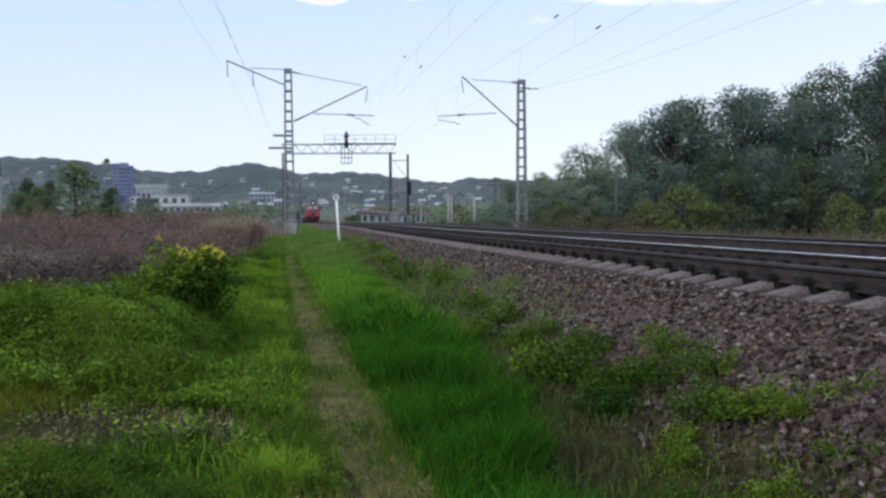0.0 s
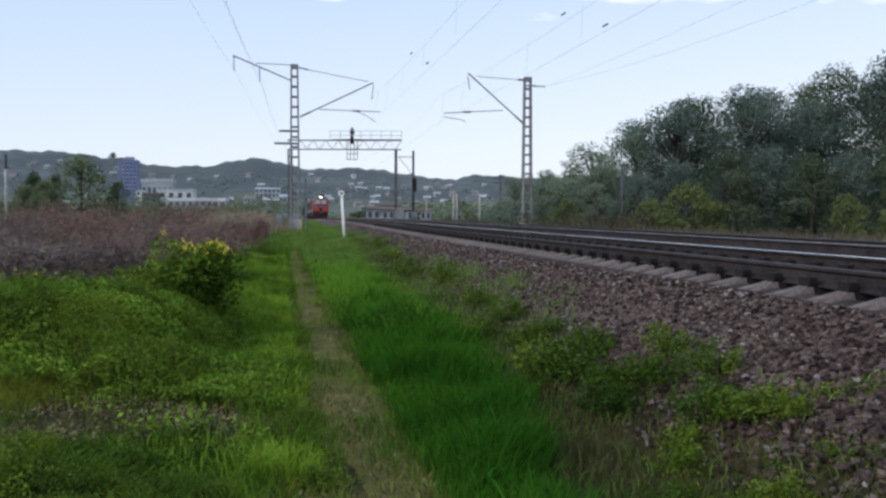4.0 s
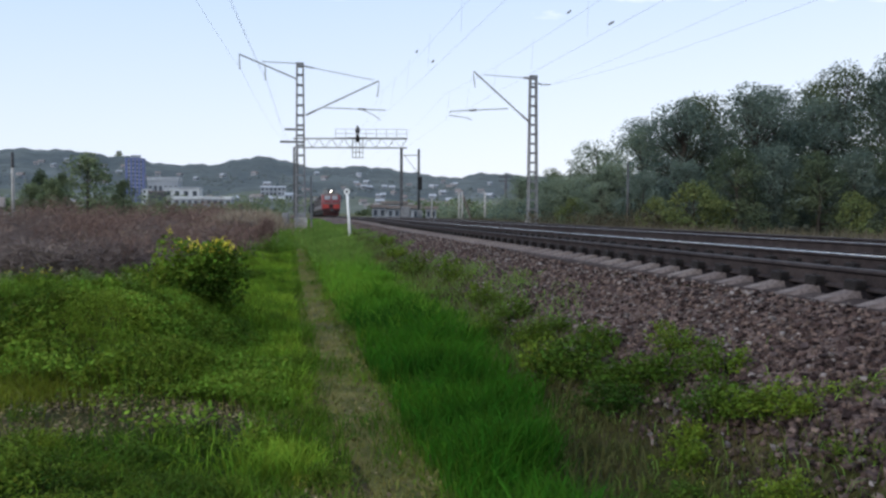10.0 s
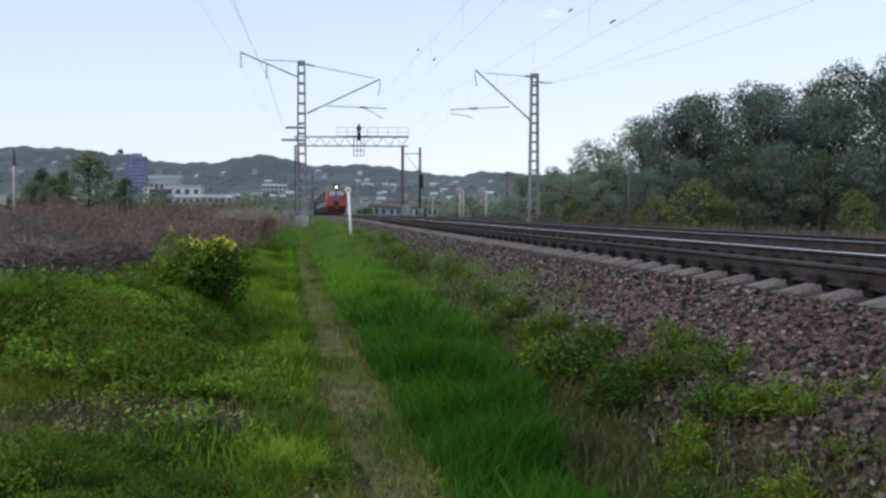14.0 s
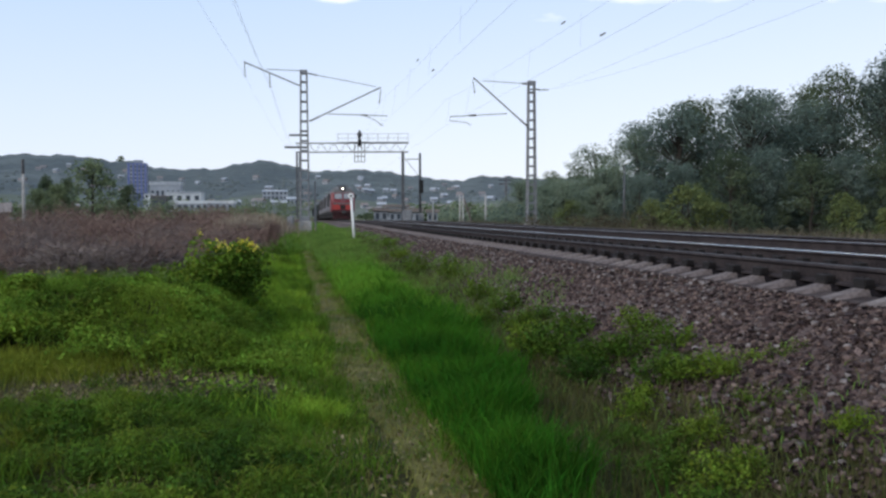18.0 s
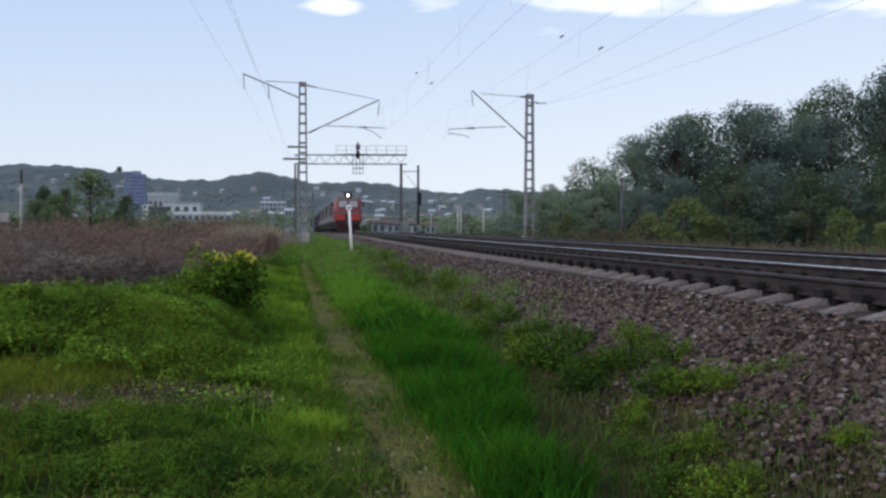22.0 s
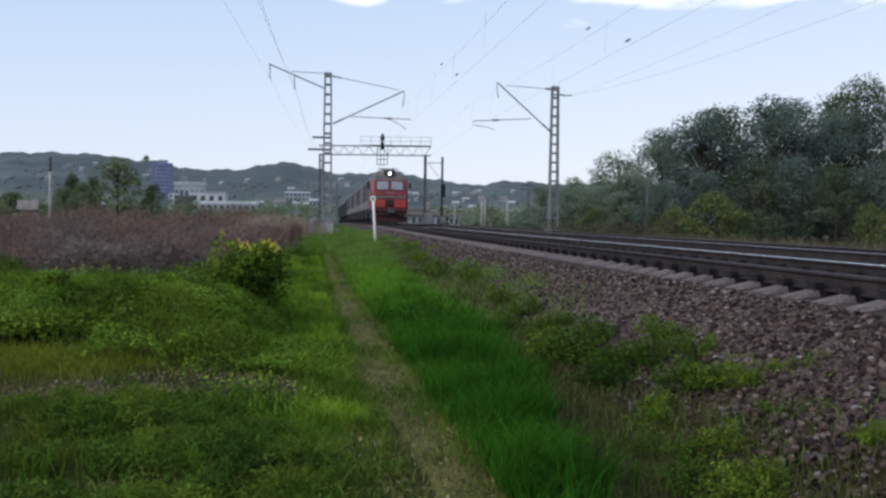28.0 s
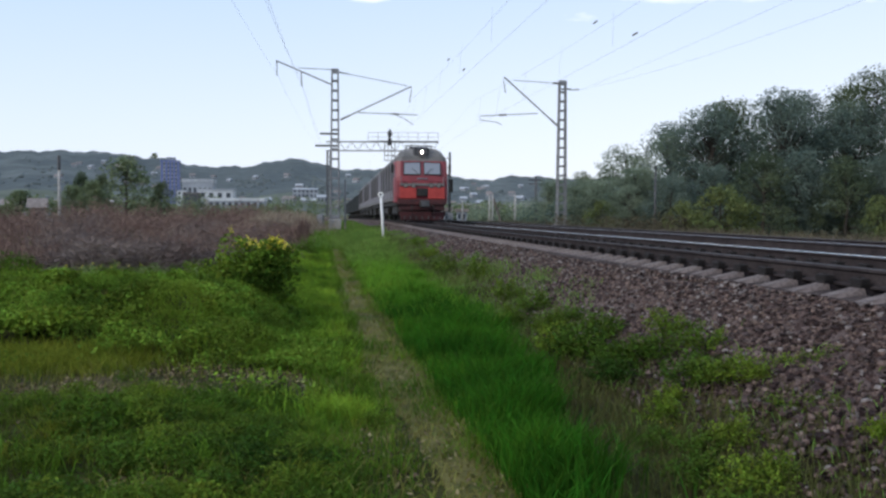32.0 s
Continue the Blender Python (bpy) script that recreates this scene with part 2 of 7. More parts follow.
M = dict(
    # soil colour is darkened to deepen the shade between the plants
    soil=mat("w_soil", (0.026, 0.020, 0.010), (0.056, 0.042, 0.022), scale=1.4, bump=0.8, c3=(0.028, 0.030, 0.008)),
    meadow=mat("w_meadow", (0.055, 0.075, 0.028), (0.095, 0.085, 0.045), scale=0.05, bump=0.5),
    path=mat("w_path", (0.062, 0.065, 0.018), (0.126, 0.110, 0.038), scale=3.4, bump=0.7),
    ballast=mat("w_ballast", (0.052, 0.037, 0.034), (0.104, 0.076, 0.069), scale=2.2, bump=1.0),
    stone=mat("w_stone", (0.019, 0.0128, 0.0117), (0.116, 0.079, 0.071), scale=14, bump=0.5, rnd=0.82, hue=0.025),
    fill=mat("w_fill", (0.030, 0.022, 0.021), (0.060, 0.046, 0.043), scale=3.0, bump=1.0),
    oily_ballast=mat("w_oily_ballast", (0.011, 0.009, 0.012), (0.022, 0.018, 0.021), scale=2.2, bump=1.0),
    stone_pale=mat("w_stone_pale", (0.095, 0.079, 0.074), (0.215, 0.188, 0.180), scale=12, bump=0.4, rnd=0.4, hue=0.02),
    stone_piece=mat("stone_piece", (0.034, 0.024, 0.023), (0.104, 0.075, 0.072), scale=9, bump=0.5, rnd=0.6, hue=0.02),
    pale_concrete=mat("pale_concrete", (0.25, 0.24, 0.23), (0.36, 0.35, 0.34), scale=4, bump=0.3),
    concrete=mat("concrete_piece", (0.110, 0.088, 0.083), (0.175, 0.146, 0.138), scale=4, bump=0.4, rnd=0.15),
    oily_concrete=mat("oily_concrete_piece", (0.014, 0.012, 0.014), (0.030, 0.025, 0.027), scale=5, bump=0.4, rnd=0.2),
    white_paint=mat("white_paint", (0.66, 0.66, 0.65), (0.78, 0.78, 0.77), scale=5, bump=0.15, fine=0.12, rough=0.6),
    rail=mat("rail_rust", (0.026, 0.021, 0.022), (0.046, 0.037, 0.037), scale=4, bump=0.3, rough=0.85, metal=0.0, spec=0.1),
    rail_top=mat("rail_polish", (0.88, 0.88, 0.89), (0.94, 0.94, 0.95), scale=3, bump=0.0, rough=0.12, metal=1.0, fine=0.06),
    rail_dull=mat("rail_dull", (0.034, 0.031, 0.034), (0.056, 0.050, 0.052), scale=3, bump=0.1, rough=0.65, metal=0.0),
    rail_dim=mat("rail_dim", (0.30, 0.29, 0.30), (0.46, 0.45, 0.46), scale=2, bump=0.05, rough=0.35, metal=1.0),
    clip=mat("clip_iron", (0.009, 0.007, 0.007), (0.018, 0.014, 0.013), rough=0.9, scale=20),
    steel=mat("galvanised", (0.145, 0.148, 0.160), (0.225, 0.228, 0.240), rough=0.65, metal=0.2, scale=3, bump=0.15, fine=0.2),
    dark_steel=mat("dark_steel", (0.055, 0.055, 0.06), (0.10, 0.10, 0.105), rough=0.65, metal=0.3, scale=3, bump=0.15),
    wire=mat("wire", (0.22, 0.23, 0.26), (0.30, 0.31, 0.34), rough=0.5, metal=0.5, bump=0),
    insulator=mat("insulator", (0.05, 0.035, 0.03), (0.08, 0.055, 0.05), rough=0.3, bump=0),
    red=mat("red_paint", (0.168, 0.028, 0.036), (0.238, 0.037, 0.045), rough=0.45, scale=1.5, bump=0.08, fine=0.12, spec=0.4),
    plough=mat("plough_paint", (0.036, 0.015, 0.016), (0.078, 0.022, 0.023), rough=0.7, scale=2, bump=0.2),
    bright_red=mat("orange_red_paint", (0.31, 0.038, 0.034), (0.41, 0.054, 0.046), rough=0.45, scale=2, bump=0.05, fine=0.1),
    train_grey=mat("grey_paint", (0.122, 0.112, 0.130), (0.184, 0.170, 0.190), rough=0.55, scale=0.8, bump=0.08, fine=0.15),
    roof_grey=mat("roof_paint", (0.105, 0.10, 0.098), (0.17, 0.16, 0.155), rough=0.7, scale=1.0, bump=0.1, fine=0.2),
    black=mat("black_iron", (0.014, 0.013, 0.013), (0.032, 0.029, 0.027), rough=0.75, scale=3, bump=0.2),
    wagon=mat("wagon_paint", (0.030, 0.036, 0.040), (0.060, 0.065, 0.066), rough=0.8, scale=0.8, bump=0.2),
    bark=mat("w_bark", (0.030, 0.026, 0.022), (0.060, 0.052, 0.044), scale=3, bump=0.9),
    wall_white=mat("w_render", (0.215, 0.225, 0.245), (0.315, 0.325, 0.345), scale=0.15, bump=0.1, fine=0.1, rnd=0.25),
    hall_white=mat("w_hall", (0.40, 0.42, 0.45), (0.54, 0.56, 0.58), scale=0.15, bump=0.1, fine=0.1),
    wall_grey=mat("w_panel", (0.22, 0.24, 0.27), (0.30, 0.32, 0.35), scale=0.15, bump=0.1, fine=0.1, rnd=0.2),
    blue=mat("blue_panel", (0.105, 0.130, 0.270), (0.140, 0.168, 0.330), scale=0.3, bump=0.05, fine=0.1),
    roof=mat("roof_sheet", (0.150, 0.128, 0.122), (0.205, 0.178, 0.170), scale=0.4, bump=0.1, rnd=0.3),
    roof_light=mat("roof_light", (0.26, 0.28, 0.31), (0.38, 0.40, 0.43), scale=0.3, bump=0.1),
    window=mat("window_dark", (0.035, 0.045, 0.060), (0.06, 0.07, 0.085), rough=0.15, bump=0, spec=0.5),
    lamp_glow=glow("headlamp_glow", (1.0, 0.90, 0.84), 24.0),
    lens=mat("lamp_glass", (0.14, 0.12, 0.11), (0.22, 0.20, 0.18), rough=0.15, bump=0, spec=0.5),
    # far_wood and hill: blue-grey tint puts aerial haze into the base colour
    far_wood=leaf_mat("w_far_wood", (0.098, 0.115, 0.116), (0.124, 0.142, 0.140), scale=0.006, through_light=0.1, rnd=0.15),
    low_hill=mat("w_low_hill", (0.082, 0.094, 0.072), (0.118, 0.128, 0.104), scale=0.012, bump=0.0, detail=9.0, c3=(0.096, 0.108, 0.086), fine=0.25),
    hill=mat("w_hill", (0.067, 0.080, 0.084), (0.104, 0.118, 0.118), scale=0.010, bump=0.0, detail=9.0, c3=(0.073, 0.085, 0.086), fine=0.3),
    grass=leaf_mat("w_grass", (0.042, 0.098, 0.010), (0.116, 0.202, 0.018), scale=0.9),
    grass_fresh=leaf_mat("w_grass_fresh", (0.105, 0.195, 0.016), (0.200, 0.310, 0.030), scale=0.7),
    # grass_mid and grass_far: greens lightened with distance haze mixed in
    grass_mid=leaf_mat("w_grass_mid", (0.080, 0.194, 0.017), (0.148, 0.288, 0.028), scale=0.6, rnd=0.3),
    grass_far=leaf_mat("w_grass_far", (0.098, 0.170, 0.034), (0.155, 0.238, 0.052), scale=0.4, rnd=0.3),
    grass_dark=leaf_mat("w_grass_dark", (0.034, 0.070, 0.009), (0.078, 0.132, 0.014), scale=0.8),
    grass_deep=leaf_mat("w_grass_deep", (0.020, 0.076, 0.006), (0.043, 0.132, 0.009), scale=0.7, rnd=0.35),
    grass_dry=leaf_mat("w_grass_dry", (0.112, 0.120, 0.029), (0.192, 0.176, 0.052), scale=0.8, through_light=0.25),
    weed=leaf_mat("w_weed", (0.048, 0.088, 0.011), (0.122, 0.172, 0.020), scale=0.9, through_light=0.25, rnd=0.45),
    weed_dark=leaf_mat("w_weed_dark", (0.026, 0.058, 0.008), (0.070, 0.116, 0.014), scale=1.2, through_light=0.2, rnd=0.45),
    weed_yellow=leaf_mat("w_weed_yellow", (0.074, 0.124, 0.012), (0.148, 0.204, 0.022), scale=1.2),
    weed_light=leaf_mat("w_weed_light", (0.088, 0.158, 0.017), (0.168, 0.256, 0.032), scale=1.1, through_light=0.3, rnd=0.45),
    weed_pale=leaf_mat("w_weed_pale", (0.105, 0.145, 0.048), (0.180, 0.215, 0.088), scale=2.0, through_light=0.2),
    grass_yellow=leaf_mat("w_grass_yellow", (0.104, 0.132, 0.014), (0.184, 0.208, 0.026), scale=1.4),
    litter=leaf_mat("w_litter", (0.105, 0.078, 0.042), (0.215, 0.170, 0.105), scale=3.0, through_light=0.05, rnd=0.5),
    # light, less saturated leaves stand for haze over distant trees and thickets
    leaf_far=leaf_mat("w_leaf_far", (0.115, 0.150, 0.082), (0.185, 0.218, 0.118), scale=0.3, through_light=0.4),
    verge=leaf_mat("w_verge", (0.060, 0.066, 0.022), (0.108, 0.106, 0.038), scale=0.4),
    dead=leaf_mat("w_dead_stalk", (0.122, 0.078, 0.068), (0.205, 0.140, 0.116), scale=0.35, through_light=0.15),
    dead_dark=leaf_mat("w_dead_dark", (0.105, 0.081, 0.076), (0.178, 0.140, 0.126), scale=0.9, through_light=0.1),
    reed=leaf_mat("w_reed", (0.23, 0.185, 0.140), (0.31, 0.255, 0.195), scale=0.9, through_light=0.2),
    # the bluish leaf green carries the haze over the wood
    leaf_tree=leaf_mat("w_leaf_tree", (0.092, 0.130, 0.112), (0.152, 0.192, 0.156), scale=0.25, through_light=0.45, rnd=0.22),
    leaf_olive=leaf_mat("w_leaf_olive", (0.070, 0.096, 0.058), (0.116, 0.142, 0.080), scale=0.3, through_light=0.4, rnd=0.2),
    # paler leaves: haze in front of the trees is mixed into the green
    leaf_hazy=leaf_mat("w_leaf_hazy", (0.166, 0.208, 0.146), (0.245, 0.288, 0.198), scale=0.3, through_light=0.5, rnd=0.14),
    verge_far=leaf_mat("w_verge_far", (0.082, 0.072, 0.048), (0.126, 0.108, 0.070), scale=0.4),
    leaf_bright=leaf_mat("w_leaf_bright", (0.108, 0.134, 0.050), (0.165, 0.188, 0.070), scale=0.5, through_light=0.35),
    petal=leaf_mat("petal", (0.62, 0.52, 0.05), (0.74, 0.64, 0.10), scale=5, rnd=0.15, through_light=0.3),
)
# panes of cab glass; brightness seen in them is put into the grey base
_g = bpy.data.materials.new("cab_glass")
_g.use_nodes = True
_b = _g.node_tree.nodes["Principled BSDF"]
_b.inputs["Base Color"].default_value, _b.inputs["Roughness"].default_value = (0.21, 0.22, 0.25, 1), 0.06
_b.inputs["Specular IOR Level"].default_value = 0.9
M["glass"] = _g


# ---- mesh helpers ----
class Build:
    """Gathers boxes, tubes and plates into one mesh."""

    def __init__(self):
        self.v, self.f = [], []

    def add(self, vs, fs):
        k = len(self.v)
        self.v += [tuple(p) for p in vs]
        self.f += [tuple(i + k for i in q) for q in fs]
        return self

    def box(self, c, s, m=None, taper=1.0):
        x, y, z = (a / 2 for a in s)
        vs = []
        for sz in (-1, 1):
            k = taper if sz > 0 else 1
            vs += [Vector((c[0] + sx * x * k, c[1] + sy * y * k, c[2] + sz * z)) for sx, sy in ((-1, -1), (1, -1), (1, 1), (-1, 1))]
        if m is not None:
            vs = [m @ p for p in vs]
        return self.add(vs, [(3, 2, 1, 0), (4, 5, 6, 7), (0, 1, 5, 4), (1, 2, 6, 5), (2, 3, 7, 6), (3, 0, 4, 7)])

    def soft(self, c, s, b):
        """A box with bevelled edges."""
        bm = bmesh.new()
        bmesh.ops.create_cube(bm, size=1)
        bmesh.ops.scale(bm, vec=s, verts=bm.verts)
        bmesh.ops.bevel(bm, geom=bm.edges[:], offset=b, segments=2, affect="EDGES", profile=0.6)
        bmesh.ops.translate(bm, vec=c, verts=bm.verts)
        bm.verts.index_update()
        self.add([p.co for p in bm.verts], [[p.index for p in q.verts] for q in bm.faces])
        bm.free()
        return self

    def tube(self, pts, r, sides=6, close=True):
        pts = [Vector(p) for p in pts]
        rs = r if isinstance(r, (list, tuple)) else [r] * len(pts)
        vs, fs = [], []
        for i, p in enumerate(pts):
            d = (pts[min(i + 1, len(pts) - 1)] - pts[max(i - 1, 0)]).normalized()
            a = d.cross(Vector((0, 0, 1)) if abs(d.z) < 0.9 else Vector((1, 0, 0))).normalized()
            b = d.cross(a)
            vs += [p + (a * math.cos(2 * math.pi * j / sides) + b * math.sin(2 * math.pi * j / sides)) * rs[i] for j in range(sides)]
        for i in range(len(pts) - 1):
            for j in range(sides):
                k = (j + 1) % sides
                fs.append((i * sides + j, i * sides + k, (i + 1) * sides + k, (i + 1) * sides + j))
        if close:
            fs.append(tuple(range(sides))[::-1])
            fs.append(tuple((len(pts) - 1) * sides + j for j in range(sides)))
        return self.add(vs, fs)

    def bar(self, a, b, w, h=None):
        """A square bar from a to b."""
        h = h or w
        a, b = Vector(a), Vector(b)
        d = b - a
        m = Matrix.Translation((a + b) / 2) @ d.to_track_quat("Z", "Y").to_matrix().to_4x4()
        return self.box((0, 0, 0), (w, h, d.length), m)

    def plate(self, outline, thick, m):
        """A flat outline in (x, z), given depth along y, at the pose m."""
        n = len(outline)
        vs = [m @ Vector((x, -thick / 2, z)) for x, z in outline] + [m @ Vector((x, thick / 2, z)) for x, z in outline]
        fs = [tuple(range(n)), tuple(range(2 * n - 1, n - 1, -1))] + [(i, i + n, (i + 1) % n + n, (i + 1) % n) for i in range(n)]
        return self.add(vs, fs)

    def mesh(self, name):
        me = bpy.data.meshes.new(name)
        me.from_pydata(self.v, [], self.f)
        me.update()
        return me


def part(name, shape, material, parent=None, label="", smooth=False):
    """One mesh object, under a thing or a part."""
    me = shape.mesh(name) if isinstance(shape, Build) else shape
    if not me.materials:
        me.materials.append(M[material])
    if smooth:
        me.polygons.foreach_set("use_smooth", [True] * len(me.polygons))
    ob = new(name, me)
    ob.parent = parent
    return tagged(ob, label)


def thing(name, m, label, category, group="", kind=""):
    ob = new(name)
    ob.empty_display_size = 0.2
    ob.matrix_basis = m
    return tagged(ob, label, category, group, kind)


def quick(name, verts, faces, material):
    """A mesh object from arrays; faces are all triangles or all quads."""
    me = bpy.data.meshes.new(name)
    n, k = len(faces), faces.shape[1]
    me.vertices.add(len(verts))
    me.vertices.foreach_set("co", np.asarray(verts, np.float32).ravel())
    me.loops.add(n * k)
    me.loops.foreach_set("vertex_index", np.asarray(faces, np.int32).ravel())
    me.polygons.add(n)
    me.polygons.foreach_set("loop_start", np.arange(0, n * k, k, dtype=np.int32))
    me.update(calc_edges=True)
    me.materials.append(M[material])
    return new(name, me)


# ---- plan: y runs ahead, n is the distance to the right of the first track's middle ----
def soft_step(v, at, wide):
    v = (v - at) / wide
    return wide * np.log1p(np.exp(np.clip(v, -30, 30))) + np.where(v > 30, (v - 30) * wide, 0)


def ctr(y):
    return 5.99 - 0.19 * y + 0.0285 * soft_step(y, 25.0, 5.0) - 0.0052 * soft_step(y, 95.0, 8.0)


def slope(y):
    return (ctr(y + 0.5) - ctr(y - 0.5))


def rail_z(y):
    return 1.0 - 0.0058 * soft_step(y, 78.0, 12.0)


def spot(y, n, z=0.0):
    s = slope(y)
    k = 1 / np.sqrt(1 + s * s)
    return np.array([ctr(y) + n * k, y - n * s * k, z + 0 * y])


def yaw_at(y):
    return math.degrees(math.atan(-float(slope(y))))


def n_of(x, y):
    return (x - ctr(y)) * 0.983


def smooth01(v, a, b):
    t = np.clip((v - a) / (b - a), 0, 1)
    return t * t * (3 - 2 * t)


def wavy(x, y, s=1.0):
    """A cheap smooth unevenness between -1 and 1."""
    return (np.sin(x * 1.31 * s + 1.7 * np.sin(y * 0.73 * s)) + np.sin(y * 1.77 * s + 1.3 * np.sin(x * 0.91 * s + 2)) + 0.6 * np.sin(2.9 * s * x - 2.3 * s * y)) / 2.6


def ground_z(x, y):
    """Height of the land, with the railway's bank."""
    n = n_of(x, y)
    low = 0.30 * smooth01(y, 28, 56) + 0.10 * smooth01(y, 56, 110)
    top = rail_z(y) - 0.365
    left = low + 0.04 * wavy(x, y) + 0.10 * smooth01(-n, 5.7, 7.4) * (1 - smooth01(y, 20, 45)) + 0.06 * wavy(x * 0.6, y * 0.6) * smooth01(-n, 5.8, 7.0)
    left = left - 0.10 * np.exp(-((n + 4.1) / 0.6) ** 2) * (1 - smooth01(y, 25, 40))
    front = 6.5 + 0.45 * np.clip(-x - 2.0, 0, 3)
    left = left + 0.40 * smooth01(-x, 1.75, 3.0) * smooth01(y, front, front + 1.9) * (1 - smooth01(y, 10.6, 13.4))
    left = left + 0.07 * np.exp(-((x + 1.6) / 1.2) ** 2 - ((y - 4.3) / 0.9) ** 2)
    top = top + 0.115 * smooth01(-n, 0.85, 0.95) * (1 - 0.55 * smooth01(-n, 0.95, 1.4) - 0.45 * smooth01(-n, 1.75, 2.2))
    top = top + 0.070 * np.exp(-((n + 1.40) / 0.15) ** 2)
    bank = smooth01(-n, 1.60, 3.4 + 0.2 * np.sin(y * 0.5) + 1.6 * smooth01(y, 18, 36))
    right = 0.25 + 0.10 * wavy(x * 0.4, y * 0.4)
    bank_r = smooth01(n, 6.0, 7.6)
    z = np.where(n < 2, top * (1 - bank) + left * bank, top * (1 - bank_r) + right * bank_r)
    far = np.hypot(x, y)
    return z * (1 - smooth01(far, 330, 480)) + 0.2 * smooth01(far, 330, 480)


def ridge(a):
    """Height over distance of the skyline, by direction in degrees to the right."""
    g = lambda c, w: np.exp(-((a - c) / w) ** 2)
    h = 0.0450 + 0.0055 * g(-16.5, 2.6) + 0.0025 * g(-26, 8) + 0.003 * g(-5.0, 3.0) + 0.0135 * g(-24, 3.2) + 0.0075 * g(-19.8, 1.6) + 0.015 * g(-30, 5) + 0.0050 * g(-22.4, 1.3)
    h += 0.0140 * g(-11.9, 2.7) + 0.0045 * g(-7.0, 4.0) - 0.005 * g(0.8, 1.1) - 0.002 * g(6.5, 2.5)
    return h + 0.0009 * np.sin(a * 3.1) + 0.0007 * np.sin(a * 7.3 + 1) - 0.0015 * smooth01(a, -2, 8)


def land_z(r, a):
    """Height of the distant land; the wooded hills begin some 400 m out."""
    k = smooth01(r, 300, 1350)
    w = 5.0 * wavy(r * 0.006, a * 0.5) * smooth01(r, 450, 900)
    return 0.2 + k ** 1.15 * ridge(a) * np.maximum(r, 1) * (1 - 0.25 * smooth01(r, 1500, 2200)) + w * 0.8


# ---- ground ----
def make_ground():
    """One sheet out to the horizon: fine near the railway, coarse far away."""
    ring = np.concatenate([np.linspace(0.002, 3, 8), np.linspace(3.3, 26, 78), np.linspace(26.8, 70, 54), np.linspace(73, 360, 76), np.geomspace(372, 4400, 46)])
    ang = np.radians(np.concatenate([np.arange(-180, -36, 4.0), np.linspace(-36, 44, 215), np.arange(48, 180, 4.0)]))
    rr, aa = np.meshgrid(ring, ang, indexing="ij")
    x, y = rr * np.sin(aa), rr * np.cos(aa) - 3.0
    z = np.where(rr < 372, ground_z(x, y), land_z(rr, np.degrees(aa)))
    na, nr = len(ang), len(ring)
    verts = np.stack([x, y, z], -1).reshape(-1, 3)
    i, j = np.meshgrid(np.arange(nr - 1), np.arange(na), indexing="ij")
    k = (j + 1) % na
    faces = np.stack([i * na + j, (i + 1) * na + j, (i + 1) * na + k, i * na + k], -1).reshape(-1, 4)
    verts = np.vstack([verts, [[0, -3.0, float(ground_z(np.float64(0), np.float64(-3)))]]])
    ob = quick("ground", verts, faces[:, ::-1], "soil")
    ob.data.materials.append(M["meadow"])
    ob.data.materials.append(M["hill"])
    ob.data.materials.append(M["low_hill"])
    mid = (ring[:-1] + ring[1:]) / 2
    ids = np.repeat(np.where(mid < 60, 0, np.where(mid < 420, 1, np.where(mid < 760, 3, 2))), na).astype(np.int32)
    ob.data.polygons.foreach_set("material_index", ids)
    ob.data.polygons.foreach_set("use_smooth", np.ones(len(faces), bool))
    return tagged(ob, "grassy uneven ground rising to wooded hills", "ground", kind="structure")


make_ground()


def strip(name, n0, n1, y0, y1, lift, material, label, category, step=0.25, ragged=0.1, across=8):
    ys = np.arange(y0, y1, step)
    n0, n1 = (e(ys) if callable(e) else e for e in (n0, n1))
    rows = []
    for i in range(across + 1):
        u = i / across
        n = n0 + (n1 - n0) * u + (ragged * wavy(ys * 1.9, ys * 0 + 3 * u, 1.3) if i in (0, across) else 0) + 0.12 * np.sin(ys * 0.35)
        p = spot(ys, n)
        rows.append(np.stack([p[0], p[1], ground_z(p[0], p[1]) + (lift if 0 < i < across else -0.02)], -1))
    v = np.stack(rows, 1).reshape(-1, 3)
    a = across + 1
    i, j = np.meshgrid(np.arange(len(ys) - 1), np.arange(across), indexing="ij")
    f = np.stack([i * a + j, i * a + j + 1, (i + 1) * a + j + 1, (i + 1) * a + j], -1).reshape(-1, 4)
    ob = quick(name, v, f, material)
    return tagged(ob, label, category, kind="structure")


strip("footpath", lambda y: -5.34 - 0.28 * smooth01(y, 5.5, 10), lambda y: -4.84 + 0.14 * smooth01(y, 4, 6) - 0.06 * smooth01(y, 8, 12), -4, 60, 0.012, "path", "trodden dry earth footpath through the grass", "path", ragged=0.20)
strip("ballast_bed", -2.9, -1.36, -12, 345, 0.012, "ballast", "brownish grey crushed stone track bed", "ballast", step=1.0, ragged=0.15, across=10)
strip("inner_ballast", -1.36, 7.2, -12, 345, 0.008, "oily_ballast", "dark oil-stained stones between the rails", "ballast", step=1.0, ragged=0.03, across=20)

strip("sleeper_fill", -1.40, -0.86, -12, 120, 0.046, "fill", "grey-brown stones filling the gaps between sleepers", "ballast", step=0.5, ragged=0.02, across=14)


